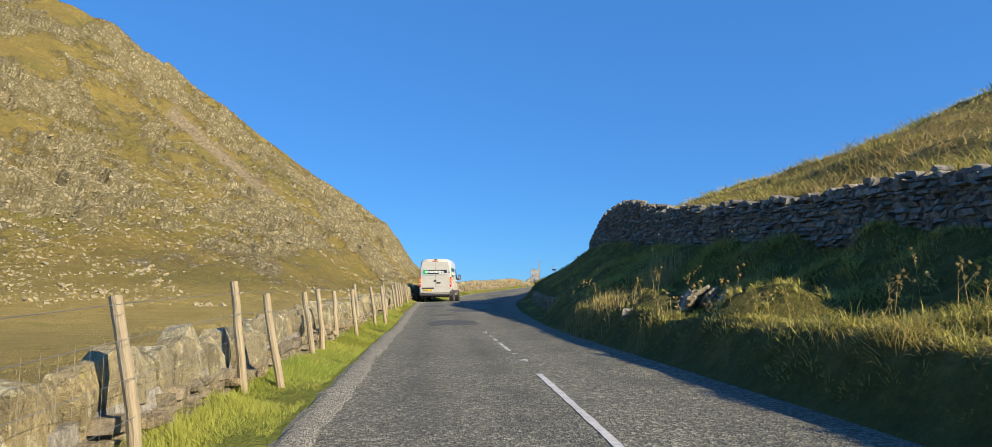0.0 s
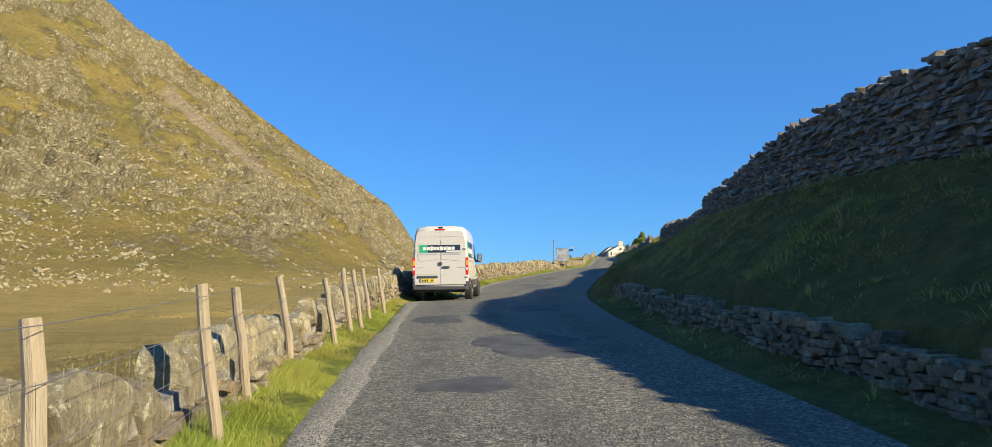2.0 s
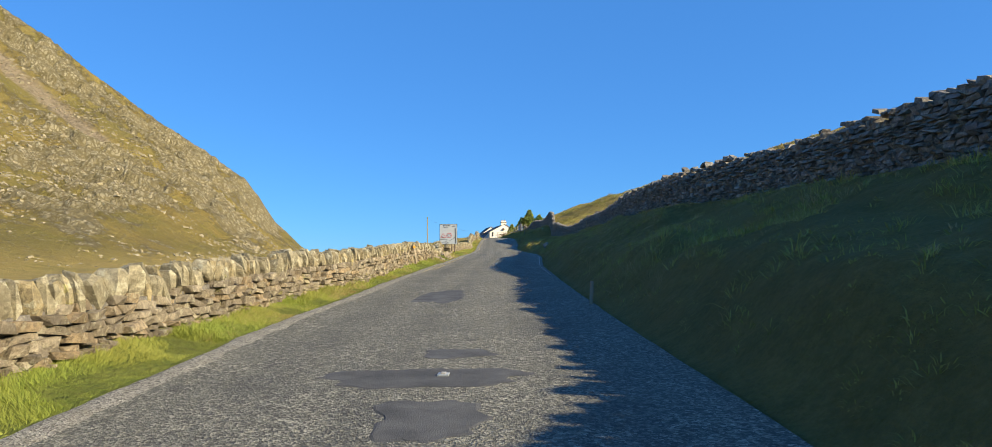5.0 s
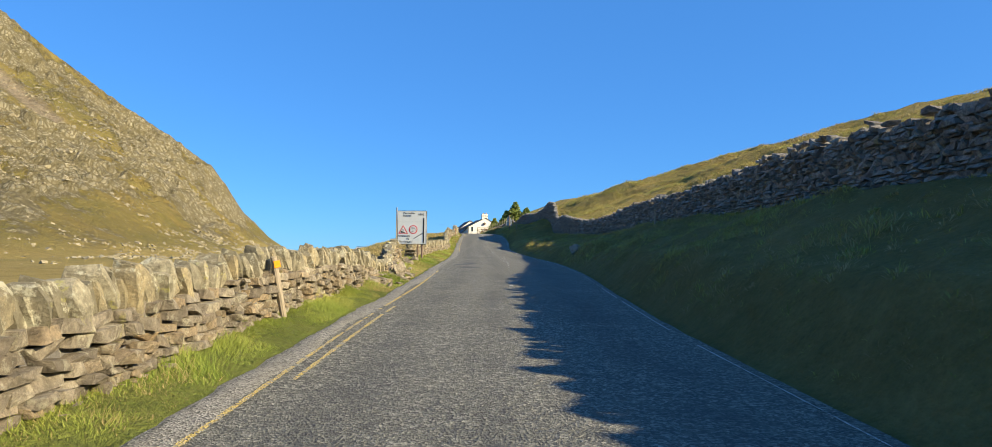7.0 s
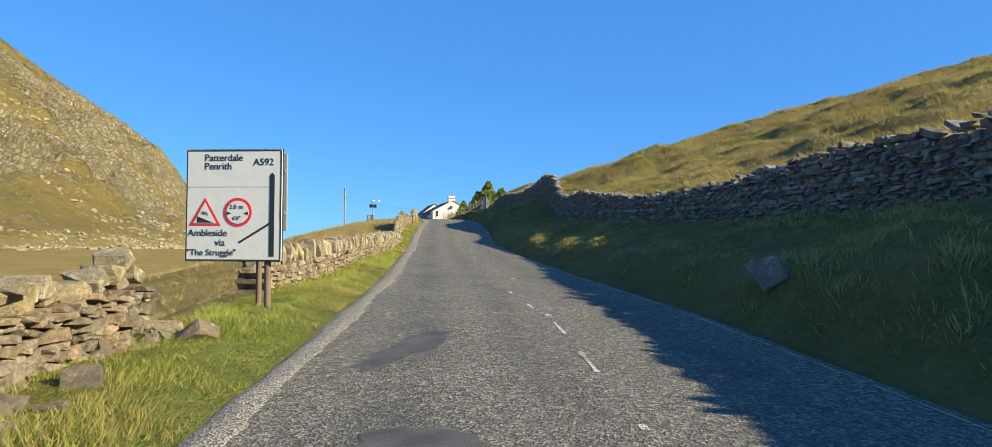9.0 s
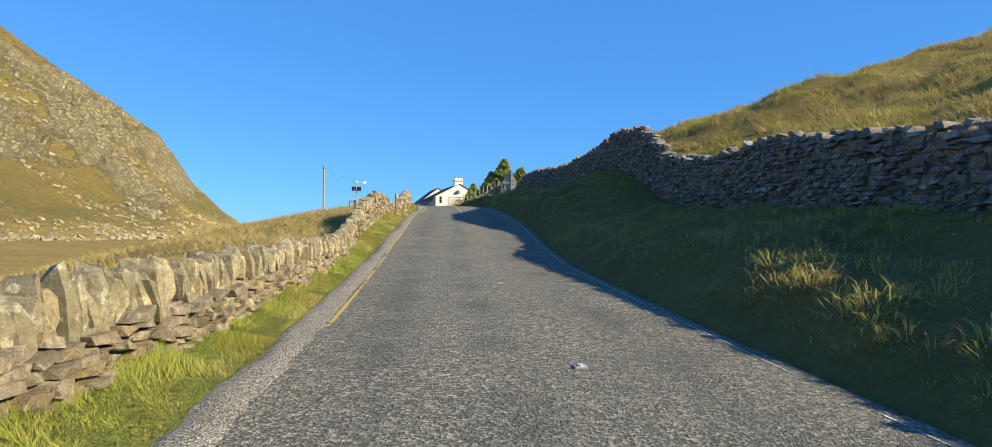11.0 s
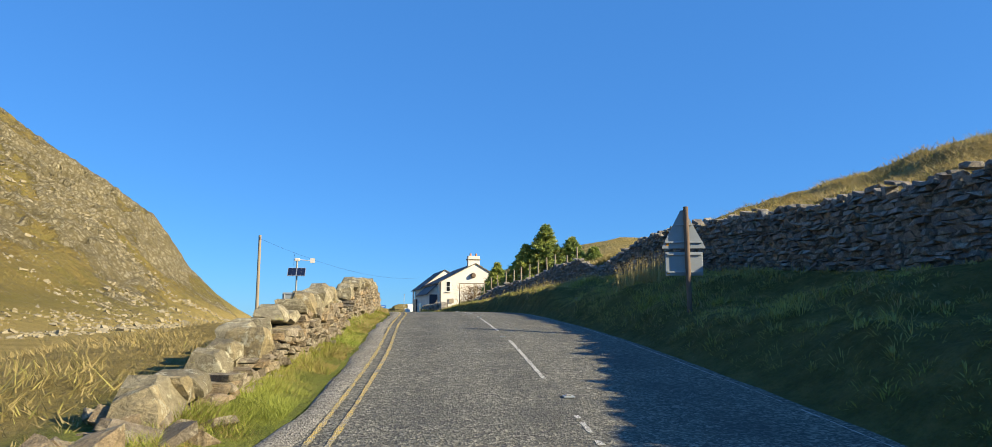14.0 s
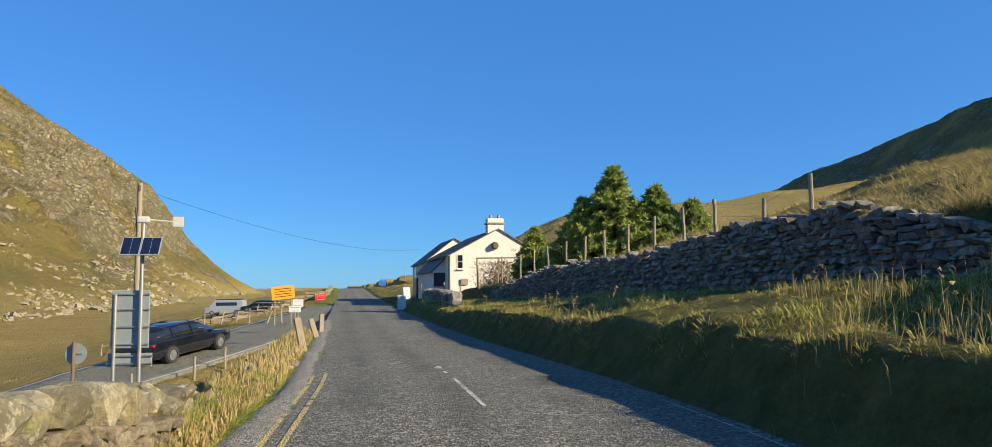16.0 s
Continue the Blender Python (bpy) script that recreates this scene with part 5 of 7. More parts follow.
# ---- road signs ----
def direction_sign():
    ux, uy = 6.16 - 4.91, 99.11 - 99.55
    yaw = math.degrees(math.atan2(uy, ux))
    s = thing("direction_sign", pose(5.535, 99.33, 0, 0, 0, yaw), "white road direction sign with black lettering on a brown post", "road sign")
    W, H, zb = 1.33, 1.5, 4.93
    zc = zb + H / 2
    pan = part("sign_panel", box((0, 0, zc), (W, .03, H), .012), M["signwhite"], s, "white sign face")
    part("border", prism([(-W / 2 - .008, .004, zb - .008), (W / 2 + .008, .004, zb - .008), (W / 2 + .008, .004, zb + H + .008), (-W / 2 - .008, .004, zb + H + .008)], (0, .02, 0)), M["signblack"], s, "black border")
    for x, z, w, h in ((0, zb + .012, W - .03, .016), (0, zb + H - .012, W - .03, .016), (-W / 2 + .012, zc, .016, H - .03), (W / 2 - .012, zc, .016, H - .03)):
        part("border_line", box((x, -.017, z), (w, .004, h)), M["signblack"], pan)
    part("panel_joint", box((-.06, -.0165, zb + H * .665), (W * .87, .003, .006)), M["signgrey"], pan)
    R = Euler((math.pi / 2, 0, 0)).to_matrix().to_4x4()
    for text, x, z, size in (("Patterdale", -.41, zb + 1.35, .13), ("Penrith", -.41, zb + 1.235, .13), ("A592", .27, zb + 1.29, .13), ("Ambleside", -.63, zb + .335, .13), ("via", -.25, zb + .205, .13), ("\"The Struggle\"", -.64, zb + .075, .118)):
        letters(text, size, M["signblack"], pan, Matrix.Translation((x, -.018, z)) @ R, "black lettering")
    part("route_bar", prism([(.50, -.016, zb + .06), (.565, -.016, zb + .06), (.565, -.016, zb + 1.15), (.5325, -.016, zb + 1.19), (.50, -.016, zb + 1.15)], (0, -.004, 0)), M["signblack"], pan, "black route arrow")
    part("side_route_bar", prism([(.07, -.016, zb + .255), (.09, -.016, zb + .235), (.51, -.016, zb + .49), (.51, -.016, zb + .525)], (0, -.0035, 0)), M["signblack"], pan, "black branch of the route arrow")
    # gradient triangle
    def tri(cx, z0, a, h, d0, name, mat, parent, label=""):
        return part(name, prism([(cx - a, d0, z0), (cx + a, d0, z0), (cx, d0, z0 + h)], (0, -.004, 0)), mat, parent, label)
    t = tri(-.395, zb + .475, .22, .375, -.016, "warning_triangle", M["redpaint"], pan, "red-bordered warning triangle")
    tri(-.395, zb + .505, .16, .285, -.020, "triangle_field", M["signwhite"], t)
    part("gradient_wedge", prism([(-.50, -.024, zb + .515), (-.28, -.024, zb + .515), (-.50, -.024, zb + .60)], (0, -.003, 0)), M["signblack"], t)
    letters("20%", .06, M["signblack"], t, Matrix.Translation((-.45, -.026, zb + .635)) @ R @ Euler((0, 0, -.3)).to_matrix().to_4x4(), "black figures")
    c = part("limit_disc", rod((.06, -.014, zb + .655), (.06, -.020, zb + .655), .195, .195, 40), M["redpaint"], pan, "red-bordered width limit disc")
    part("disc_field", rod((.06, -.019, zb + .655), (.06, -.024, zb + .655), .155, .155, 40), M["signwhite"], c)
    letters("2.0 m", .085, M["signblack"], c, Matrix.Translation((-.055, -.026, zb + .70)) @ R, "black figures")
    letters("6'6\"", .075, M["signblack"], c, Matrix.Translation((-.01, -.026, zb + .55)) @ R, "black figures")
    for sx in (-1, 1):
        part("width_arrow", prism([(.06 + sx * .145, -.024, zb + .665), (.06 + sx * .145, -.024, zb + .615), (.06 + sx * .085, -.024, zb + .64)], (0, -.003, 0)), M["signblack"], c)
    zg = gz(5.9, 99.3)
    for x in (.455,):
        part("post", rod((x, .06, zg - .2), (x, .06, zb + H - .1), .045, .045, 14), M["rust"], s, "brown steel post")
    for z in (zb + .2, zb + H - .35):
        part("clamp", box((.455, .035, z), (.2, .05, .05), .008), M["steel"], s)
    # a second sign's edge stands just behind
    b = thing("sign_back", pose(5.98, 99.75, 0, 0, 0, yaw), "grey back of a second sign facing the other way", "road sign")
    part("sign_panel", box((0, 0, 5.9), (.5, .03, 1.1), .01), M["signgrey"], b)
    part("rail", box((0, -.03, 6.2), (.45, .03, .04), .006), M["steel"], b)
    part("rail", box((0, -.03, 5.6), (.45, .03, .04), .006), M["steel"], b)
    part("post", rod((-.12, -.07, gz(6.3, 99.7) - .2), (-.12, -.07, 6.4), .04), M["rust"], b)


direction_sign()


def warning_sign_back():
    zg = gz(23.55, 155.85)
    s = thing("warning_sign", pose(23.3, 155.8, 0, 0, 0, -18), "grey back of a triangular warning sign on a wooden post", "road sign")
    top = 10.2
    part("triangle_plate", prism([(-.42, 0, top - .78), (.42, 0, top - .78), (.40, 0, top - .72), (.04, 0, top - .03), (-.04, 0, top - .03), (-.40, 0, top - .72)], (0, -.02, 0)), M["signgrey"], s, "grey metal triangle back")
    part("lower_plate", box((0, -.01, top - 1.08), (.72, .02, .46), .01), M["signgrey"], s, "grey metal plate back")
    for z, w in ((top - .32, .34), (top - .66, .72), (top - .90, .66), (top - 1.24, .66)):
        part("rail", box((0, -.035, z), (w, .03, .035), .006), M["signgrey"], s)
        part("clip", box((.05, -.06, z), (.14, .05, .03), .006), M["steel"], s, "bright steel clip")
    for z in (top - .70, top - 1.26):
        part("sticker", box((-.31, -.0225, z), (.06, .004, .05)), M["amber"], s, "small orange sticker")
    part("post", rod((.07, -.08, zg - .3), (.05, -.08, top + .03), .05, .05, 14), M["rust"], s, "brown wooden post")


warning_sign_back()

# ---- post and wire fence along the west wall ----
def post_mesh(seed, h=1.22, r=0.046):
    rng = np.random.default_rng(seed)
    rings = []
    for k in range(6):
        z = h * k / 5
        c = rng.normal(0, .006, 2)
        rr = r * (1 - .1 * k / 5) * rng.uniform(.95, 1.05)
        rings.append([(c[0] + rr * math.cos(a) * (1 + .08 * math.sin(3 * a + seed)), c[1] + rr * math.sin(a), z) for a in np.arange(9) * 2 * math.pi / 9])
    bm = loft(rings)
    me = bpy.data.meshes.new("post")
    bm.to_mesh(me)
    bm.free()
    me.materials.append(M["wood"])
    return me


POSTS = [post_mesh(700 + i) for i in range(4)]


def strand(name, pts, r, parent, mat, label=""):
    bm = loft([[(x - r, y, z), (x, y, z - r), (x + r, y, z), (x, y, z + r)] for x, y, z in pts])
    return part(name, bm, mat, parent, label)


def roadside_fence():
    f = thing("post_and_wire_fence", Matrix.Identity(4), "weathered wooden post and wire fence in front of the low wall", "fence")
    rng = np.random.default_rng(77)
    tops = []
    for i, (y, off) in enumerate(((-3.0, .5), (1.5, .5), (4.6, .5), (7.5, .35), (8.1, .6), (11.4, .4), (12.4, .38), (14.8, .26), (16.05, .52), (19.2, .2), (20.2, .55), (21.5, .7), (23.9, .53), (25.4, .32), (27.6, .26), (29.8, .46), (31.6, .45), (32.8, .5), (34.5, .48), (36.5, .6), (38.2, .44))):
        x = float(wall_l(y)) + off
        z = float(road_z(y)) - .03
        m = pose(x, y, z, rng.normal(0, 2.0), rng.normal(-8.5, 2.5), rng.uniform(-25, 25))
        mesh_part("post", POSTS[i % 4], f, "", m @ Matrix.Diagonal((1, 1, rng.uniform(.93, 1.06), 1)))
        tops.append((x, y, z))
    for h in (.30, .55, .80, 1.02):
        strand("wire", [(x - .06, y, z + .15 + h) for x, y, z in tops], .0022, f, M["wire"], "thin fence wire")
    bm = bmesh.new()
    for (x0, y0, z0), (x1, y1, z1) in zip(tops, tops[1:]):
        n = max(2, int((y1 - y0) / .16))
        for k in range(n):
            t = k / n
            p = Vector((x0 + (x1 - x0) * t - .06, y0 + (y1 - y0) * t, z0 + (z1 - z0) * t + .2))
            rod(p, p + Vector((0, 0, .78)), .0011, .0011, 3, bm)
    tagged(part("wire_mesh", bm, M["wire"], f, "fine wire netting"), kind="stuff")
    return f


roadside_fence()

# a few single posts by the walls
def marker_post(x, y, h, lean, label, plate=None, r=.05, mat=None):
    z = gz(x, y)
    p = thing("marker_post", pose(x, y, z - .15, lean[0], lean[1], 20), label, "post")
    part("post", rod((0, 0, 0), (0, 0, h + .15), r, r * .95, 10), mat or M["wood"], p)
    if plate:
        part("plate", box((0.02, -r - .012, h + .05), (.09, .012, .10), .004), plate, p, "small yellow way-mark plate")
    return p


marker_post(1.74, 78.0, 0.86, (3, -12), "leaning wooden marker post with a yellow plate", M["amber"], .045)
marker_post(14.42, 143.5, 0.98, (0, 2), "rusty brown marker post with an orange plate by the wall end", M["amber"], .04, M["rustwood"])
marker_post(20.75, 141.6, 0.55, (4, 3), "short wooden post on the bank", None, .04)
marker_post(3.9, 60.0, 0.5, (0, 3), "short wooden post at the foot of the bank", None, .04)
marker_post(14.3, 93.0, 0.75, (0, -2), "short wooden post on the bank", None, .04)

# ---- fence on the east wall by the inn ----
def wall_fence():
    f = thing("wall_top_fence", Matrix.Identity(4), "pale wooden posts and wire standing behind the dark wall", "fence")
    rng = np.random.default_rng(78)
    tops = []
    for i, (y, top) in enumerate(((176.56, 11.24), (178.13, 10.96), (180.12, 11.17), (181.74, 11.15), (183.6, 11.1), (185.58, 11.02), (187.6, 11.0), (189.7, 10.95), (192, 10.9), (194.4, 10.85), (197, 10.8), (199.6, 10.7))):
        x = float(edge_r(y)) + 5.1
        top = top + .32
        z = min(gz(x, y), top - .75)
        m = pose(x, y, z - .1, rng.normal(0, 2), rng.normal(-2, 3), rng.uniform(0, 360))
        mesh_part("post", POSTS[i % 4], f, "", m @ Matrix.Diagonal((1.05, 1.05, (top - z + .1) / 1.22, 1)))
        tops.append((x, y, top - .12))
    for d in (0, .28, .52):
        strand("wire", [(x, y, z - d) for x, y, z in tops], .003, f, M["wire"], "thin fence wire")


wall_fence()

# ---- inn, trees and junction ----
def slate_rows(a, b, c, d, rows=12, per=14):
    """Slates laid over the roof plane a-b (eaves) to d-c (ridge)."""
    a, b, c, d = (Vector(p) for p in (a, b, c, d))
    n = (b - a).cross(d - a).normalized()
    if n.z < 0:
        n = -n
    for k in range(rows):
        t0, t1 = k / rows, (k + 1.25) / rows
        t1 = min(t1, 1.0)
        for j in range(per):
            u0, u1 = (j + (k % 2) * .5) / per, (j + .97 + (k % 2) * .5) / per
            if u0 >= 1:
                continue
            u1 = min(u1, 1.0)
            P = lambda u, t, h: a + (b - a) * u + ((d + (c - d) * u) - (a + (b - a) * u)) * t + n * h
            pts = [P(u0, t0, .03), P(u1, t0, .03), P(u1, t1, .012), P(u0, t1, .012)]
            yield prism(pts, n * .012)


def house_block(parent, x0, x1, y0, y1, zb, eave_l, eave_r, ridge_x, ridge_z, over=.22, rows=10, per=16):
    """Rendered walls with a pitched slate roof whose gable faces the road's near end."""
    outline = [(x0, y0, zb), (x1, y0, zb), (x1, y0, eave_r), (ridge_x, y0, ridge_z), (x0, y0, eave_l)]
    part("wall", prism(outline, (0, y1 - y0, 0)), M["render"], parent, "white rendered wall")
    for s, xe, ze in ((-1, x0, eave_l), (1, x1, eave_r)):
        run = abs(ridge_x - xe)
        drop = (ridge_z - ze) / run
        e = (xe + s * over, ze - over * drop)
        roof = part("roof", prism([(e[0], y0 - .12, e[1] + .02), (ridge_x, y0 - .12, ridge_z + .02), (ridge_x, y0 - .12, ridge_z + .07), (e[0], y0 - .12, e[1] + .07)], (0, y1 - y0 + .24, 0)), M["slate"], parent, "grey slate roof")
        for bm in slate_rows((e[0], y0 - .12, e[1] + .06), (e[0], y1 + .12, e[1] + .06), (ridge_x, y1 + .12, ridge_z + .06), (ridge_x, y0 - .12, ridge_z + .06), rows, per):
            part("slate", bm, M["slate"], roof)
        part("bargeboard", prism([(e[0], y0 - .15, e[1] + .0), (ridge_x, y0 - .15, ridge_z + .0), (ridge_x, y0 - .15, ridge_z + .05), (e[0], y0 - .15, e[1] + .05)], (0, .04, 0)), M["wood"], parent, "weathered bargeboard")


def window(parent, x, y, z, w, h, face='y', panes=2):
    wd = new("window")
    wd.empty_display_size = .1
    wd.parent = parent
    wd.matrix_basis = pose(x, y, z, 0, 0, 0 if face == 'y' else -90)
    part("frame", box((0, -.01, 0), (w, .06, h), .01), M["signwhite"], wd, "white window frame")
    for k in range(panes):
        hh = (h - .1) / panes
        part("pane", box((0, -.03, -h / 2 + .05 + hh * (k + .5)), (w - .12, .05, hh - .04), .004), M["glass"], wd, "dark glass pane")
    part("sill", box((0, -.07, -h / 2 - .03), (w + .12, .16, .06), .01), M["signwhite"], wd, "white sill")
    return wd


def chimney(parent, x, y, z0, w, d, h, pots=2):
    c = part("chimney", box((x, y, z0 + h / 2), (w, d, h), .02), M["render"], parent, "white rendered chimney")
    part("cap", box((x, y, z0 + h * .72), (w + .16, d + .16, .12), .02), M["stone"], c, "stone chimney cap")
    for k in range(pots):
        part("pot", rod((x - w * .25 + k * w * .5, y, z0 + h - .02), (x - w * .25 + k * w * .5, y, z0 + h + .28), .12, .1, 12), M["pot"], c, "clay chimney pot")


def build_inn():
    h = thing("inn", Matrix.Identity(4), "white rendered roadside inn with slate roofs and chimneys", "house")
    house_block(h, 28.9, 36.2, 217, 229, 7.6, 11.75, 11.6, 32.6, 13.7)
    house_block(h, 28.5, 35.2, 229.0, 237, 7.6, 11.5, 11.4, 31.4, 13.75)
    chimney(h, 32.45, 217.6, 13.2, 1.25, .75, 1.35)
    chimney(h, 35.2, 228.6, 12.3, .6, .6, 1.5, 1)
    # lean-to porch on the road side
    part("porch_wall", prism([(27.95, 219.3, 7.6), (28.9, 219.3, 7.6), (28.9, 219.3, 11.5), (27.95, 219.3, 10.6)], (0, 8.9, 0)), M["render"], h, "white porch wall")
    part("porch_roof", prism([(27.75, 219.15, 10.45), (28.9, 219.15, 11.55), (28.9, 219.15, 11.65), (27.75, 219.15, 10.55)], (0, 9.2, 0)), M["slate"], h, "grey slate porch roof")
    part("dark_cladding", box((28.45, 219.28, 9.95), (.86, .06, 1.05), .01), M["navy"], h, "dark painted front of the porch")
    # dark navy box set against the wing's road front
    part("dark_cladding", box((28.2, 230.4, 8.9), (.62, 2.6, 2.6), .02), M["navy"], h, "dark box against the road front")
    part("drainpipe", rod((28.8, 216.93, 7.8), (28.8, 216.93, 11.7), .05), M["black"], h, "black drainpipe")
    window(h, 29.65, 217, 11.25, .46, 1.1)
    window(h, 34.9, 217, 10.3, 1.3, .9, panes=1)
    for y in (234.5,):
        for z in (9.2, 10.8):
            window(h, 28.5, y, z, .9, 1.1, 'x')
    window(h, 27.95, 225.5, 9.2, 1.0, 1.1, 'x')
    part("sign_board", box((29.95, 216.9, 9.75), (.55, .05, .45), .01), M["wood"], h, "small board on the gable wall")
    part("vent_hood", rod((32.3, 216.9, 12.45), (32.3, 216.6, 12.45), .3, .2, 12), M["rust"], h, "dark arched hood on the gable")
    return h


build_inn()


def garden():
    p = thing("pergola", Matrix.Identity(4), "rustic pole pergola with bare climbing twigs before the inn", "pergola")
    rng = np.random.default_rng(5)
    for x, y, top in ((29.6, 210.2, 10.6), (29.9, 212.0, 11.3), (30.9, 210.4, 11.25), (31.15, 210.1, 11.35), (31.6, 210.0, 10.7), (32.0, 209.8, 11.1), (32.5, 210.2, 11.4), (33.2, 209.6, 11.3), (33.9, 209.0, 11.0), (32.9, 212.4, 11.4), (27.6, 211.5, 9.7), (28.5, 210.9, 9.75)):
        part("pole", rod((x, y, gz(x, y) - .2), (x + rng.normal(0, .1), y + rng.normal(0, .1), top), .055, .045, 8), M["wood"], p, "pale wooden pole")
    part("beam", rod((29.6, 211.0, 11.28), (33.4, 210.2, 11.3), .05, .05, 8), M["wood"], p, "pale wooden beam")
    for c, z0, size, n, sd in (((31.2, 211.2), 9.4, (1.5, .8, 2.0), 1500, 17), ((33.6, 211.0), 9.8, (1.3, .8, 2.6), 900, 18)):
        V, F = twigs(n, c, z0, size, sd, .016)
        tagged(mesh_part("climbing_shrub", tri_mesh("climbing_shrub", V, F, M["heather"]), p, "bare brown climbing twigs"), kind="stuff")


def twigs(n, c, z0, size, seed, w=.012, lo=.25, hi=.8):
    rng = np.random.default_rng(seed)
    b = np.stack([c[0] + rng.normal(0, size[0] * .5, n), c[1] + rng.normal(0, size[1] * .5, n), z0 + rng.random(n) ** 1.3 * size[2] * .8], 1)
    d = rng.normal(0, 1, (n, 3))
    d[:, 2] = np.abs(d[:, 2]) * .8 + .1
    d /= np.linalg.norm(d, axis=1)[:, None]
    L = rng.uniform(lo, hi, n)[:, None]
    s = np.cross(d, rng.normal(0, 1, (n, 3)))
    s /= np.linalg.norm(s, axis=1)[:, None]
    V = np.stack([b - s * w, b + s * w, b + d * L], 1).reshape(-1, 3)
    return V, np.arange(3 * n).reshape(-1, 3)


garden()


def conifer(x, y, h, r, seed, label):
    z0 = gz(x, y)
    t = thing("conifer", pose(x, y, z0), label, "tree", "conifers by the inn")
    rng = np.random.default_rng(seed)
    bm = rod((0, 0, -.3), (0, 0, h * .97), .035 * h * .6, .015, 10)
    part("trunk", bm, M["bark"], t, "brown trunk")
    limbs = bmesh.new()
    V = []
    z = h * .06
    while z < h * .98:
        k = 1 - z / h
        n = 10 if k > .3 else 7
        for j in range(n):
            a = rng.uniform(0, 2 * math.pi)
            L = r * (k ** .9) * rng.uniform(.72, 1.08) + .06
            lift = rng.uniform(-.25, .15) * L
            tip = Vector((math.cos(a) * L, math.sin(a) * L, z + lift))
            if L > .35:
                rod((0, 0, z), tip, .018, .006, 4, limbs)
            m = int(16 + 52 * L)
            u = .12 + .88 * rng.random(m) ** .8
            base = np.array([0, 0, z])[None, :] + (np.array(tip) - np.array([0, 0, z]))[None, :] * u[:, None]
            d = rng.normal(0, 1, (m, 3))
            d += np.array([math.cos(a), math.sin(a), .35]) * 1.0
            d /= np.linalg.norm(d, axis=1)[:, None]
            s = np.cross(d, rng.normal(0, 1, (m, 3)))
            s /= np.linalg.norm(s, axis=1)[:, None]
            ln = rng.uniform(.16, .36, m)[:, None]
            w = .05
            V.append(np.stack([base - s * w, base + s * w, base + d * ln], 1).reshape(-1, 3))
        z += h * .023
    tagged(part("branches", limbs, M["bark"], t, "thin branches"), kind="stuff")
    V = np.concatenate(V)
    tagged(mesh_part("crown", tri_mesh("crown", V, np.arange(len(V)).reshape(-1, 3), M["needles"]), t, "dark green needle crown"), kind="stuff")


conifer(35.1, 200.7, 5.7, 3.1, 31, "tall green spruce tree beside the inn")
conifer(33.5, 201.2, 4.0, 2.4, 32, "dark green spruce tree beside the inn")
conifer(37.1, 199.8, 4.3, 2.7, 33, "dark green spruce tree beside the inn")
conifer(38.6, 198.6, 2.6, 1.8, 34, "small yellowish green spruce beside the wall")
conifer(32.2, 206.0, 3.2, 1.7, 35, "bushy green conifer beside the inn garden")


def side_road_mesh():
    n = len(SRX)
    dx, dy = np.gradient(SRX), np.gradient(SRY)
    L = np.hypot(dx, dy)
    nx, ny = dy / L, -dx / L
    k = np.linspace(-2.3, 2.3, 9)
    X, Y = SRX[:, None] + nx[:, None] * k, SRY[:, None] + ny[:, None] * k
    Z = np.repeat((SRZ + .02)[:, None], 9, 1)
    X, Y, Z = (np.concatenate([a[:, :1], a, a[:, -1:]], 1) for a in (X, Y, Z))
    Z[:, 0] -= .15
    Z[:, -1] -= .15
    idx = np.arange(n * 11).reshape(n, 11)
    F = np.stack([idx[:-1, :-1], idx[1:, :-1], idx[1:, 1:], idx[:-1, 1:]], -1).reshape(-1, 4)
    me = tri_mesh("side_road", np.stack([X, Y, Z], -1).reshape(-1, 3), F, M["asphalt"])
    me.attributes.new("track", 'FLOAT', 'POINT')
    me.shade_smooth()
    tagged(new("side_road", me), "narrow grey asphalt side road dropping into the valley", "road", kind="structure")
    for off in (-2.1, 2.1):
        q = np.linspace(20, n - 60, 160).astype(int)
        V, G = [], []
        for i, j in enumerate(q):
            for w in (-.05, .05):
                V.append((SRX[j] + nx[j] * (off + w), SRY[j] + ny[j] * (off + w), SRZ[j] + .026))
            if i:
                G.append((2 * i - 2, 2 * i - 1, 2 * i + 1, 2 * i))
        tagged(new("edge_line", tri_mesh("edge_line", V, G, M["white"])), "thin white edge line of the side road", "road marking", "road markings", "structure")


side_road_mesh()


def car_ring(y, zb, zt, w, tumble):
    pts = [(w * .92, y, zb), (w, y, zb + .12), (w, y, min(zt, .72)), (w * .97, y, min(zt, .92)), (w * (1 - tumble), y, max(min(zt, 1.0), zt - .08)), (w * (1 - tumble) * .8, y, zt)]
    return pts + [(-x, a, z) for x, a, z in reversed(pts)]


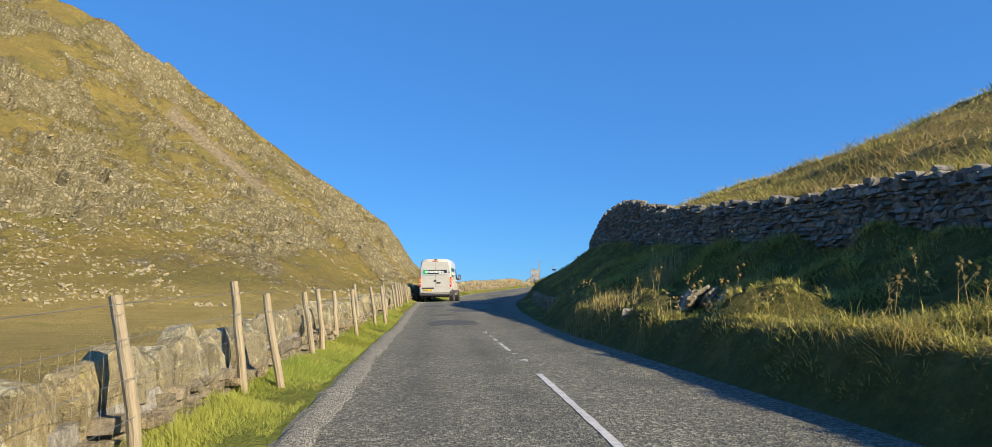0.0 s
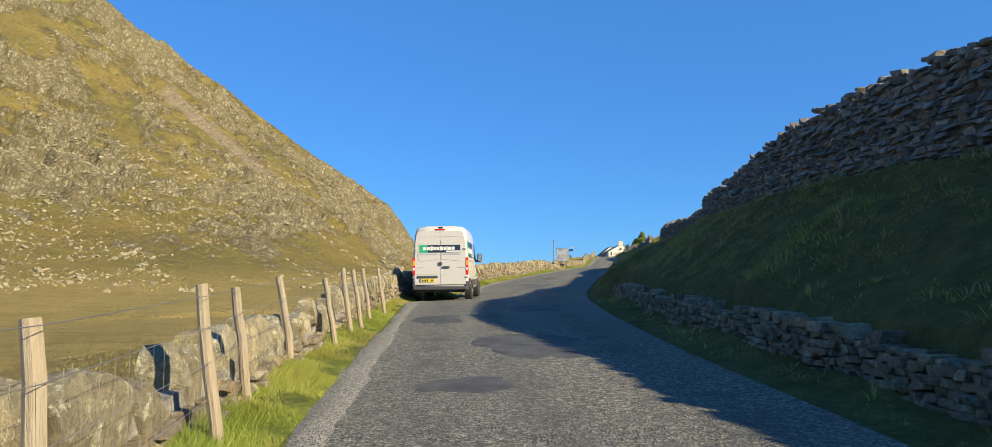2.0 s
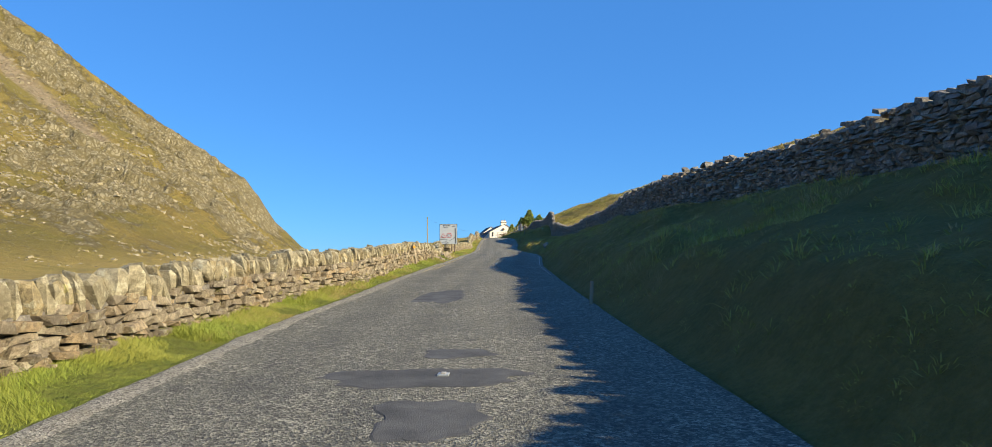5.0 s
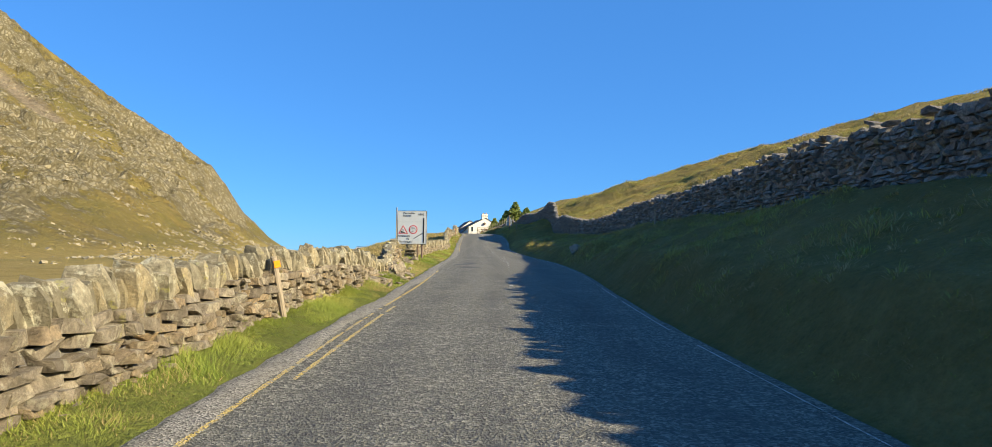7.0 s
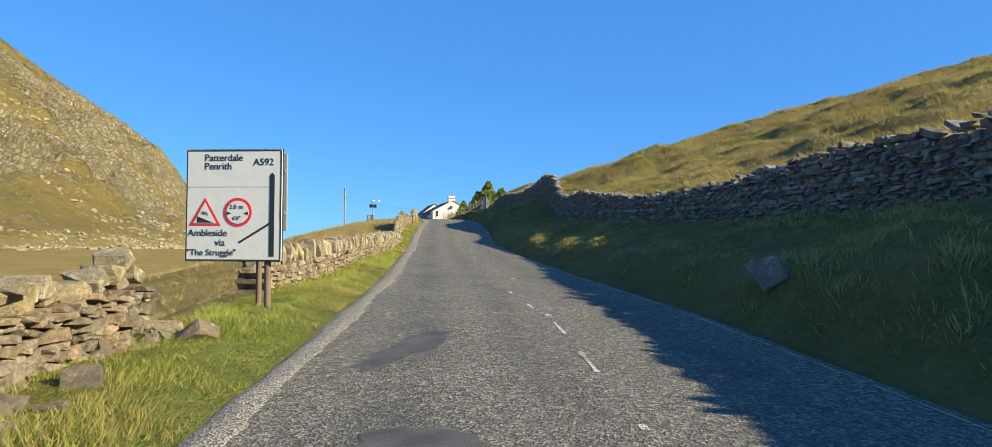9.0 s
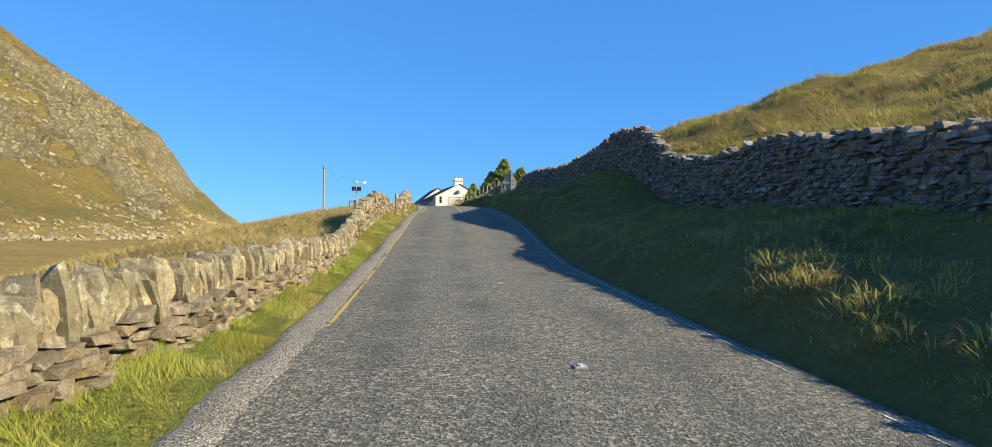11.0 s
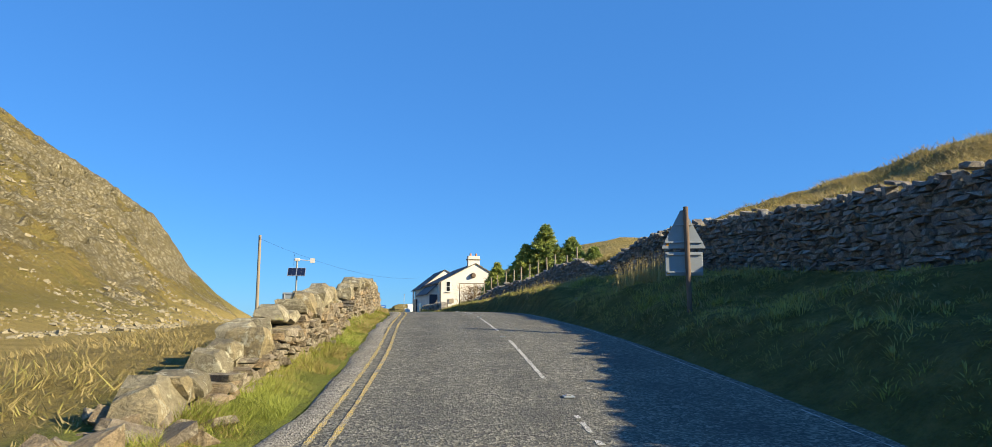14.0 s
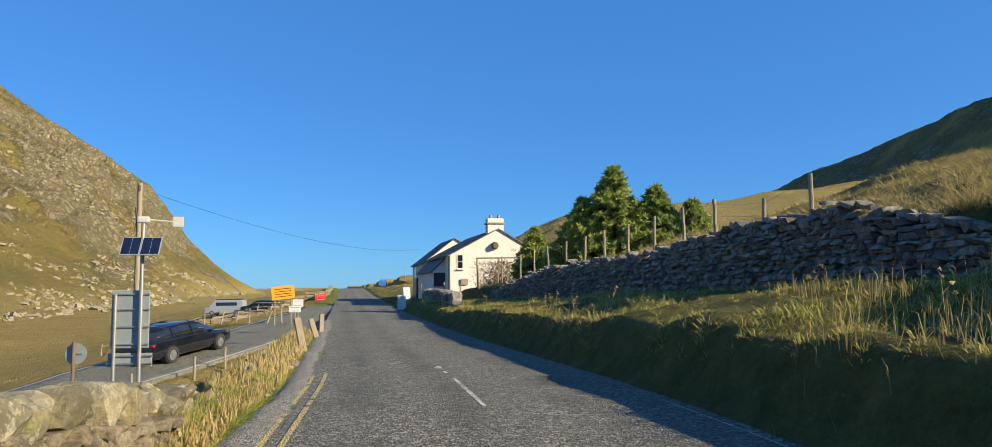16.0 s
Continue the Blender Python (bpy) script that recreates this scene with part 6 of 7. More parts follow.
def build_car(m, label, paint_mat, estate=True, name="car"):
    c = thing(name, m, label, "car")
    b = [car_ring(-2.35, .4, .75, .8, 0), car_ring(-2.28, .28, .98, .88, .02), car_ring(-2.0, .25, 1.02, .91, .03), car_ring(0, .22, .95, .92, .03), car_ring(1.0, .22, .93, .92, .03), car_ring(1.9, .22, .84, .9, .05), car_ring(2.3, .28, .68, .84, .08), car_ring(2.42, .4, .55, .72, .05)]
    part("body", loft(b), paint_mat, c, "glossy car body", True)
    back = -2.1 if estate else -1.5
    rings = []
    for y, zt, w in ((back, .98, .80), (back + .28, 1.36, .66), (-.6, 1.47, .64), (.2, 1.46, .64), (.55, 1.38, .66), (1.25, .95, .80)):
        rings.append([(.84, y, .90), (w, y, zt), (-w, y, zt), (-.84, y, .90)])
    part("window", loft(rings), M["glass"], c, "dark car glass", True)
    part("roof", loft([[(.66, y, z), (.6, y, z + .035), (-.6, y, z + .035), (-.66, y, z)] for y, z in ((back + .27, 1.37), (-.6, 1.475), (.2, 1.465), (.6, 1.365))]), paint_mat, c, "", True)
    for s in (-1, 1):
        for y in (-1.2, -.1):
            part("pillar", prism([(s * .86, y, .92), (s * .86, y + .08, .92), (s * .67, y + .06, 1.42), (s * .67, y, 1.42)], (s * .012, 0, 0)), paint_mat, c)
        part("tail_lamp", box((s * .72, -2.26, .84), (.3, .12, .12), .03), M["red"], c, "red tail lamp")
        part("headlamp", box((s * .66, 2.28, .64), (.3, .16, .12), .03), M["chrome"], c, "clear headlamp")
        part("door_mirror", box((s * 1.0, .75, .98), (.18, .1, .12), .03), paint_mat, c)
        part("roof_rail", rod((s * .6, -1.6, 1.5), (s * .6, .3, 1.52), .015), M["chrome"], c)
        for y in (-1.42, 1.45):
            a = rod((s * .74, y, .34), (s * .935, y, .34), .38, .38, 24)
            part("wheel_arch", a, M["black"], c)
            wheel(c, s * .885, y, .33, .22)
    pl = part("number_plate", box((0, -2.31, .72), (.5, .02, .11), .004), M["plate"], c, "yellow number plate")
    for k in range(6):
        part("plate_mark", box((-.19 + k * .075, -2.323, .72), (.045, .003, .07)), M["signblack"], pl)
    return c


def on_side_road(i, off):
    dx, dy = SRX[i + 1] - SRX[i - 1], SRY[i + 1] - SRY[i - 1]
    L = math.hypot(dx, dy)
    x, y = SRX[i] + dy / L * off, SRY[i] - dx / L * off
    slope = (SRZ[i + 1] - SRZ[i - 1]) / L
    return x, y, SRZ[i] + .03, math.degrees(math.atan(slope)), math.degrees(math.atan2(-dx, dy))


near_i = int(np.argmin(np.hypot(SRX - 14.3, SRY - 196.0)))
x, y, z, sl, yw = on_side_road(near_i, 0.2)
build_car(pose(x, y, z, -sl, 0, yw + 180) @ Matrix.Diagonal((1, 1.04, .9, 1)), "black estate car on the side road", M["carpaint"])
far_i = int(np.argmin(np.hypot(SRX + 23, SRY - 176)))
x, y, z, sl, yw = on_side_road(far_i, -.9)
build_car(pose(x, y, z, -sl, 0, yw + 180), "dark car far down the side road", M["carpaint"], False)
build_car(pose(12.2, 258, gz(12.2, 258), 0, 0, 75), "dark car parked beyond the picnic tables", M["carpaint"])


def camper():
    x, y = 7.6, 262
    v = thing("camper_van", pose(x, y, gz(x, y), 0, 0, 80), "silver grey camper van with a dark roof in the car park", "van")
    r = lambda yy, t, w: [(w, yy, .4), (w, yy, 1.1), (w * .93, yy, t - .1), (w * .8, yy, t), (-w * .8, yy, t), (-w * .93, yy, t - .1), (-w, yy, 1.1), (-w, yy, .4)]
    part("body", loft([r(-2.3, 1.9, .93), r(-2.2, 2.0, .95), r(1.2, 2.0, .95), r(1.9, 1.25, .93), r(2.4, 1.0, .88)]), M["silver"], v, "silver grey body")
    part("roof", box((0, -.5, 2.06), (1.6, 3.2, .14), .05), M["plastic"], v, "dark pop-up roof")
    for s in (-1, 1):
        part("side_window", box((s * .92, -.3, 1.5), (.06, 2.6, .42), .02), M["glass"], v, "dark side window")
        for yy in (-1.5, 1.5):
            wheel(v, s * .85, yy, .33, .22)


camper()


def picnic_table(m):
    t = thing("picnic_table", m, "weathered wooden picnic table with benches on the grass", "picnic table", "picnic tables")
    for k in range(4):
        part("top_board", box((-.27 + k * .18, 0, .74), (.16, 1.7, .04), .006), M["wood"], t)
    for s in (-1, 1):
        part("bench_board", box((s * .68, 0, .44), (.24, 1.7, .04), .006), M["wood"], t)
        for y in (-.6, .6):
            part("leg", rod((s * .22, y, .72), (s * .55, y, 0), .04, .04, 6), M["wood"], t)
    for y in (-.6, .6):
        part("brace", box((0, y, .42), (1.5, .05, .09), .006), M["wood"], t)
    return t


first = picnic_table(pose(14.2, 217.5, gz(14.2, 217.5), 0, 0, 20))
for x, y, a in ((11.2, 219, 35), (8.6, 221, 10), (15.6, 222.5, 60), (12.2, 224.5, 0), (16.6, 227, 30)):
    copy_thing(first, pose(x, y, gz(x, y), 0, 0, a))


def junction_fence():
    f = thing("junction_fence", Matrix.Identity(4), "low leaning wooden posts and rails round the picnic green", "fence")
    rng = np.random.default_rng(9)
    last = None
    for k in range(14):
        t = k / 13
        x, y = 6.5 + 12.0 * t, 213.5 - 7.5 * t + .8 * math.sin(k)
        z = gz(x, y)
        mesh_part("post", POSTS[k % 4], f, "", pose(x, y, z - .2, rng.normal(0, 9), rng.normal(0, 9), 0) @ Matrix.Diagonal((1, 1, .9, 1)))
        if last and k % 3:
            part("rail", rod((last[0], last[1], last[2] + .75), (x, y, z + .75), .035, .035, 6), M["wood"], f)
        last = (x, y, z)


junction_fence()


def far_walls():
    w = lambda y: np.interp(y, [236, 262, 300], [19.0, 20.2, 21.0])
    rows = lay_wall(238, 300, w, lambda y: road_z(y) - .1, lambda y: road_z(y) + .8, 701, .5, (.2, .3), (.5, 1.0), False)
    build_wall("wall_far", "distant grey dry stone wall beside the road", rows, M["stone"], lambda r: r[1], 120)
    q = lambda x: 247 + .06 * (np.asarray(x, float))
    rows = lay_wall(2, 19, q, lambda x: ground_z(np.atleast_1d(np.asarray(x, float)), np.atleast_1d(q(x)))[0], lambda x: ground_z(np.atleast_1d(np.asarray(x, float)), np.atleast_1d(q(x)))[0] + .9, 702, .5, (.2, .3), (.5, 1.1), False)
    rows = [(r[1], r[0], r[2], -r[3] + math.pi / 2, r[4], r[5], r[6], r[7], r[8]) for r in rows]
    build_wall("wall_far", "distant grey dry stone wall across the pasture", rows, M["stone"], lambda r: -r[0], 120)
    off = 3.1
    xs, ys = [], []
    for i in range(1, len(SRX) - 1):
        dx, dy = SRX[i + 1] - SRX[i - 1], SRY[i + 1] - SRY[i - 1]
        L = math.hypot(dx, dy)
        xs.append(SRX[i] + dy / L * off)
        ys.append(SRY[i] - dx / L * off)
    order = np.argsort(xs)
    sx, sy = np.array(xs)[order], np.array(ys)[order]
    v = lambda x: np.interp(x, sx, sy)
    lo = lambda x: ground_z(np.atleast_1d(np.asarray(x, float)), np.atleast_1d(v(x)))[0]
    rows = lay_wall(-60, 6, v, lo, lambda x: lo(x) + .6, 705, .6, (.14, .24), (.3, .7), False)
    rows = [(r[1], r[0], r[2], -r[3] + math.pi / 2, r[4], r[5], r[6], r[7], r[8]) for r in rows]
    build_wall("wall_valley", "low tumbled stone wall beside the side road", rows, M["stone"], lambda r: abs(r[0] + 20), 200)
    g = lambda y: edge_r(y) + 1.3 + .9 * sstep(198, 210, np.asarray(y, float))
    rows = lay_wall(196, 216.5, g, lambda y: road_z(y), lambda y: road_z(y) + 1.25, 703, .45, (.12, .2), (.25, .55), True)
    build_wall("garden_wall", "low dark stone wall before the inn garden", rows, M["slate_stone"], lambda r: r[1], 200)


far_walls()


def solar_mast():
    x, y = 15.35, 185.3
    z = 6.75
    s = thing("solar_sign_mast", pose(x, y, 0, 0, 0, -8), "tall grey sign back with solar panels and small wind turbine", "road sign")
    part("panel_back", box((-.42, 0, 8.7), (.95, .05, 1.5), .015), M["signgrey"], s, "grey back of a tall sign panel")
    for zz in (8.05, 8.5, 8.95, 9.35):
        part("rail", box((-.42, -.045, zz), (.98, .03, .04), .006), M["steel"], s)
    part("lower_plate", box((-.4, 0, 7.65), (1.1, .04, .34), .01), M["signgrey"], s, "grey back of a lower plate")
    for zz in (7.55, 7.75):
        part("rail", box((-.4, -.045, zz), (1.15, .03, .04), .006), M["steel"], s)
    part("post", rod((-.78, -.09, z - .6), (-.78, -.09, 9.35), .045, .045, 12), M["steel"], s, "steel post")
    part("post", rod((-.14, -.09, z - .6), (-.14, -.09, 11.25), .05, .05, 12), M["steel"], s, "tall steel post")
    part("battery_box", box((-.45, -.05, z + .05), (.85, .4, .5), .03), M["signgrey"], s, "grey steel battery box")
    for k in (0, 1):
        p = part("solar_panel", box((-.38 + k * .5, -.22, 10.6), (.47, .03, .52), .006, None, Euler((math.radians(-28), 0, 0)).to_matrix()), M["solar"], s, "dark blue solar panel")
        tilt = Euler((math.radians(-28), 0, 0)).to_matrix()
        for q, s_ in (((0, -.005, .26), (.48, .035, .02)), ((0, -.005, -.26), (.48, .035, .02)), ((-.235, -.005, 0), (.02, .035, .52)), ((.235, -.005, 0), (.02, .035, .52)), ((0, -.005, 0), (.004, .033, .5))):
            w = tilt @ Vector(q)
            part("panel_frame", box((-.38 + k * .5 + w.x, -.22 + w.y, 10.6 + w.z), s_, 0, None, tilt), M["silver"], p)
    part("bracket", box((-.14, -.14, 10.6), (.9, .04, .04), .006), M["steel"], s)
    t = new("wind_turbine")
    t.empty_display_size = .1
    t.parent = s
    t.matrix_basis = pose(-.14, -.09, 11.27, 0, 0, 12)
    part("nacelle", box((0, 0, .04), (.3, .16, .18), .05), M["vanwhite"], t, "white turbine body")
    part("boom", rod((.1, 0, .04), (.72, 0, 0), .025, .02, 8), M["vanwhite"], t)
    part("tail_vane", box((.85, 0, 0), (.28, .02, .28), .02), M["vanwhite"], t, "white tail vane")
    for k in range(6):
        a = k * math.pi / 3
        part("blade", prism([(-.17, .02 * math.cos(a + 1.57), .04 + .02 * math.sin(a + 1.57)), (-.17, .36 * math.cos(a) + .03 * math.cos(a + 1.57), .04 + .36 * math.sin(a) + .03 * math.sin(a + 1.57)), (-.17, .36 * math.cos(a) - .02 * math.cos(a + 1.57), .04 + .36 * math.sin(a) - .02 * math.sin(a + 1.57))], (-.012, 0, 0)), M["black"], t, "black turbine blade")


solar_mast()


def utility_pole():
    x, y = 12.15, 197.7
    zg = gz(x, y)
    p = thing("utility_pole", pose(x, y, zg - .4), "tall weathered wooden utility pole carrying a single cable", "utility pole")
    top = 14.0 - zg + .4
    part("pole", rod((0, 0, 0), (0, 0, top), .13, .10, 14), M["wood"], p)
    part("insulator", rod((0, -.12, top - .35), (0, -.12, top - .12), .06, .05, 10), M["plastic"], p, "dark insulator")
    pts = []
    for k in range(15):
        t = k / 14
        pts.append((17.5 * t, 42 * t, top - .25 + (13.2 - 14.0 + .4) * t - 4 * 1.0 * t * (1 - t)))
    strand("cable", pts, .008, p, M["black"], "thin sagging cable")


utility_pole()


def small_sign(name, x, y, w, h, zc, mat, label, tilt=0, legs=1, bars=3, barmat=None, yaw=0, post=None):
    zg = gz(x, y)
    s = thing(name, pose(x, y, 0, 0, 0, yaw), label, "sign")
    r = Euler((0, math.radians(tilt), 0)).to_matrix()
    pan = part("panel", box((0, 0, zc), (w, .025, h), .01, None, r), mat, s)
    for k in range(bars):
        q = r @ Vector((0, -.016, h * (.28 - .56 * k / max(1, bars - 1))))
        part("mark", box((q.x, q.y, zc + q.z), (w * .72, .004, h * .05), 0, None, r), barmat or M["signblack"], pan, "bar of writing")
    for k in range(legs):
        lx = 0 if legs == 1 else (-.35 + .7 * k) * w
        part("leg", rod((lx, .04, zg - .2), (lx, .04, zc), .03, .03, 8), post or M["wood"], s)
    return s


small_sign("road_works_sign", 17.68, 205, 1.2, .72, 9.2, M["orange"], "orange temporary sign with bars of dark writing on posts", -6, 2, 4)
small_sign("notice_board", 18.62, 200.5, .5, .36, 8.72, M["signwhite"], "small white notice board near the junction", 0, 1, 2, M["blue"])
small_sign("notice_board", 18.64, 196.5, .5, .26, 8.55, M["signwhite"], "small white notice board near the junction", 0, 1, 2, M["navy"])
small_sign("red_notice", 19.5, 235, .95, .62, 8.45, M["redpaint"], "red notice with white writing on wooden posts", -3, 2, 2, M["signwhite"])
small_sign("parking_sign", 32.0, 320, 1.3, 1.4, 10.2, M["blue"], "blue sign far ahead beside the road", 0, 1, 1, M["signwhite"], 0, M["steel"])


def round_sign_back(x, y, zc):
    zg = gz(x, y)
    s = thing("round_sign", pose(x, y, 0, 0, 0, -10), "grey back of a round road sign on a wooden post", "road sign")
    part("disc", rod((0, 0, zc), (0, -.02, zc), .3, .3, 32), M["signgrey"], s, "grey round plate")
    part("rail", box((0, -.03, zc), (.4, .03, .04), .006), M["steel"], s)
    part("post", rod((-.04, -.07, zg - .3), (-.04, -.07, zc + .35), .045, .045, 10), M["rust"], s)


round_sign_back(13.0, 187.6, 7.66)


def bollard(x, y, h, lean):
    b = thing("wooden_bollard", pose(x, y, gz(x, y) - .15, lean[0], lean[1], 15), "pale square wooden bollard leaning at the road edge", "bollard", "wooden bollards")
    part("post", box((0, 0, (h + .15) / 2), (.15, .13, h + .15), .02), M["wood"], b)
    part("cap", box((0, 0, h + .155), (.13, .11, .03), .01), M["wood"], b)


bollard(19.45, 181.5, .74, (2, -12))
bollard(19.68, 187.2, .56, (-2, -17))
bollard(19.76, 190.0, .6, (0, 2))


def valley_fence():
    f = thing("valley_fence", Matrix.Identity(4), "line of short pale posts along the side road", "fence")
    for k in range(10):
        i = int(near_i + 6 + k * 6)
        dx, dy = SRX[i + 1] - SRX[i - 1], SRY[i + 1] - SRY[i - 1]
        L = math.hypot(dx, dy)
        x, y = SRX[i] - dy / L * 3.1, SRY[i] + dx / L * 3.1
        mesh_part("post", POSTS[k % 4], f, "", pose(x, y, gz(x, y) - .2) @ Matrix.Diagonal((1, 1, .8, 1)))


valley_fence()


def inn_clutter():
    for x, y in ((24.75, 211.6), (25.6, 216.5)):
        b = thing("pavement_board", pose(x, y, gz(x, y), 0, 0, 10), "white folding pavement board outside the inn", "board")
        for s in (-1, 1):
            part("leaf", box((0, s * .12, .5), (.5, .03, 1.0), .01, None, Euler((s * .12, 0, 0)).to_matrix()), M["signwhite"], b)
        part("feet", box((0, 0, .04), (.55, .4, .06), .02), M["black"], b)
    p = thing("lamp_pole", pose(32.2, 278, gz(32.2, 278)), "thin pale pole beyond the inn", "pole")
    part("pole", rod((0, 0, 0), (0, 0, 3.3), .045, .04, 8), M["steel"], p)
    part("lamp_head", box((0, -.1, 3.3), (.16, .3, .1), .02), M["steel"], p)


inn_clutter()

# ---- loose rock and grass ----
def scatter_rocks(name, label, x, y, size, mat, seed, sink=0.3, flat=0.7, shapes=SHAPES):
    rng = np.random.default_rng(seed)
    z = ground_z(x, y)
    V, F, base = [], [], 0
    for i in range(len(x)):
        v, f = shapes[i % len(shapes)]
        s = size[i] * np.array([rng.uniform(.7, 1.3), rng.uniform(.7, 1.3), rng.uniform(.5, 1.0) * flat])
        R = np.array(Euler((rng.normal(0, .35), rng.normal(0, .35), rng.uniform(0, 6.28))).to_matrix())
        V.append((v * s) @ R.T + np.array([x[i], y[i], z[i] + s[2] * (.5 - sink)]))
        F.append(f + base)
        base += len(v)
    return tagged(new(name, tri_mesh(name, np.concatenate(V), np.concatenate(F), mat)), label, "rocks", kind="stuff")


def fell_rocks():
    rng = np.random.default_rng(900)
    n = 150000
    x, y = rng.uniform(-430, -30, n), rng.uniform(185, 830, n)
    z = ground_z(x, y)
    m = fbm(x / 60, y / 60, 5, 901, .6) + .6 * fbm(x / 16, y / 16, 3, 905)
    keep = (z > 1.5) & (y < 700 + 40 * np.sin(x)) & (m > 0.02 + .35 * rng.random(n) - .15 * sstep(10, 60, z) + .35 * sstep(150, 60, z) * (z < 4))
    x, y = x[keep][:13000], y[keep][:13000]
    size = np.clip(np.exp(rng.normal(-.25, .5, len(x))), .3, 2.4) * (0.65 + .0011 * y)
    scatter_rocks("fell_rocks", "scattered grey rocks and small crags on the fellside", x, y, size, M["fellstone"], 902, .42, .62, PLAIN)


fell_rocks()


def blades(name, label, x, y, h, w, mat, seed, lean=.45, zoff=-0.02):
    """Single blades of grass, each a bent strip of three triangles at most."""
    rng = np.random.default_rng(seed)
    n = len(x)
    z = ground_z(x, y) + zoff
    a = rng.uniform(0, 2 * math.pi, n)
    d = np.stack([np.cos(a), np.sin(a), np.zeros(n)], 1)
    f = np.stack([-np.sin(a), np.cos(a), np.zeros(n)], 1)
    L = np.abs(rng.normal(0, lean, n))[:, None]
    up = np.array([0, 0, 1.0])[None, :]
    b = np.stack([x, y, z], 1)
    H, W = h[:, None], w[:, None]
    mid = b + up * H * .6 + f * H * L * .25
    tip = b + up * H * (1 - .35 * np.minimum(L, 1.2)) + f * H * L * .9
    V = np.stack([b - d * W, b + d * W, mid + d * W * .7, mid - d * W * .7, tip], 1).reshape(-1, 3)
    k = np.arange(n)[:, None] * 5
    F = np.concatenate([k + np.array([[0, 1, 2]]), k + np.array([[0, 2, 3]]), k + np.array([[3, 2, 4]])], 0)
    return tagged(new(name, tri_mesh(name, V, F, mat)), label, "grass", kind="stuff")


def sward(name, label, x, y, h, w, mat, seed, lean=.6):
    """Short turf: single pointed blades, combed one way by patches."""
    rng = np.random.default_rng(seed)
    n = len(x)
    a = rng.uniform(0, 2 * math.pi, n)
    comb = 2 * math.pi * vnoise(x / 1.3, y / 1.3, 1006)
    d = np.stack([np.cos(a), np.sin(a), 0 * a], 1) * w[:, None]
    tip = np.stack([(rng.normal(0, lean, n) + .5 * np.cos(comb)) * h, (rng.normal(0, lean, n) + .5 * np.sin(comb)) * h, h], 1)
    b = np.stack([x, y, ground_z(x, y) - .015], 1)
    V = np.stack([b - d, b + d, b + tip], 1).reshape(-1, 3)
    return tagged(new(name, tri_mesh(name, V, np.arange(3 * n).reshape(-1, 3), mat)), label, "grass", kind="stuff")


rng = np.random.default_rng(1000)
# west verge
n = 640000
y = np.concatenate([rng.uniform(-6, 205, n // 2), rng.uniform(2, 64, n // 4), rng.uniform(76, 176, n - n // 2 - n // 4)])
k = rng.random(len(y))
xa, xb = edge_l(y) - .16, np.where(y < 176, wall_l(y) + .15, edge_l(y) - 2.2)
x = xa + (xb - xa) * k
keep = fbm(x * 1.5, y * 1.5, 3, 1001) + 1.4 * k > -.45 + .5 * rng.random(len(y))
x, y, k = x[keep], y[keep], k[keep]
dry = sstep(-.25, .35, fbm(x / 1.2, y / 3, 4, 1002, .6) + .35 * sstep(70, 165, y) - .12)
tall = np.clip(.75 + 1.1 * fbm(x / .6, y / .6, 3, 1005), .3, 1.8)
h = rng.uniform(.05, .12, len(x)) * (.5 + .8 * k) * tall * (1 + .25 * dry)
pick = rng.random(len(x)) < dry * (.2 + .75 * (1 - k) ** 1.2)
sward("verge_grass", "bright green roadside verge grass", x[~pick], y[~pick], h[~pick], rng.uniform(.0025, .006, (~pick).sum()), M["verge"], 1003)
sward("dry_verge_grass", "yellowed dry verge grass", x[pick], y[pick], h[pick], rng.uniform(.002, .0045, pick.sum()), M["straw"], 1004)
# east bank
def tussocks(name, label, x, y, R, H, per, w, mat, seed):
    """Domed grass clumps: blades that bow outwards from each clump's middle."""
    rng = np.random.default_rng(seed)
    n = len(x) * per
    cx, cy, r, h = np.repeat(x, per), np.repeat(y, per), np.repeat(R, per), np.repeat(H, per)
    a, u = rng.uniform(0, 2 * math.pi, n), np.sqrt(rng.random(n))
    d = np.stack([np.cos(a), np.sin(a), np.zeros(n)], 1)
    side = np.stack([-np.sin(a), np.cos(a), np.zeros(n)], 1)
    bx, by = cx + d[:, 0] * r * u * .6, cy + d[:, 1] * r * u * .6
    b = np.stack([bx, by, ground_z(bx, by) - .03], 1)
    L = (h * rng.uniform(.65, 1.15, n))[:, None]
    th = (.15 + .95 * u + rng.normal(0, .18, n))[:, None]
    up = np.array([0, 0, 1.0])[None, :]
    W = (w * rng.uniform(.6, 1.3, n))[:, None]
    side = side + .5 * rng.normal(0, 1, n)[:, None] * d
    mid = b + up * L * .6 * np.cos(th) + d * L * .6 * np.sin(th)
    tip = mid + up * L * .5 * np.cos(th + .75) + d * L * .5 * np.sin(th + .75)
    V = np.stack([b - side * W, b + side * W, mid + side * W * .8, mid - side * W * .8, tip], 1).reshape(-1, 3)
    k = np.arange(n)[:, None] * 5
    F = np.concatenate([k + np.array([[0, 1, 2]]), k + np.array([[0, 2, 3]]), k + np.array([[3, 2, 4]])], 0)
    return tagged(new(name, tri_mesh(name, V, F, mat)), label, "grass", kind="stuff")


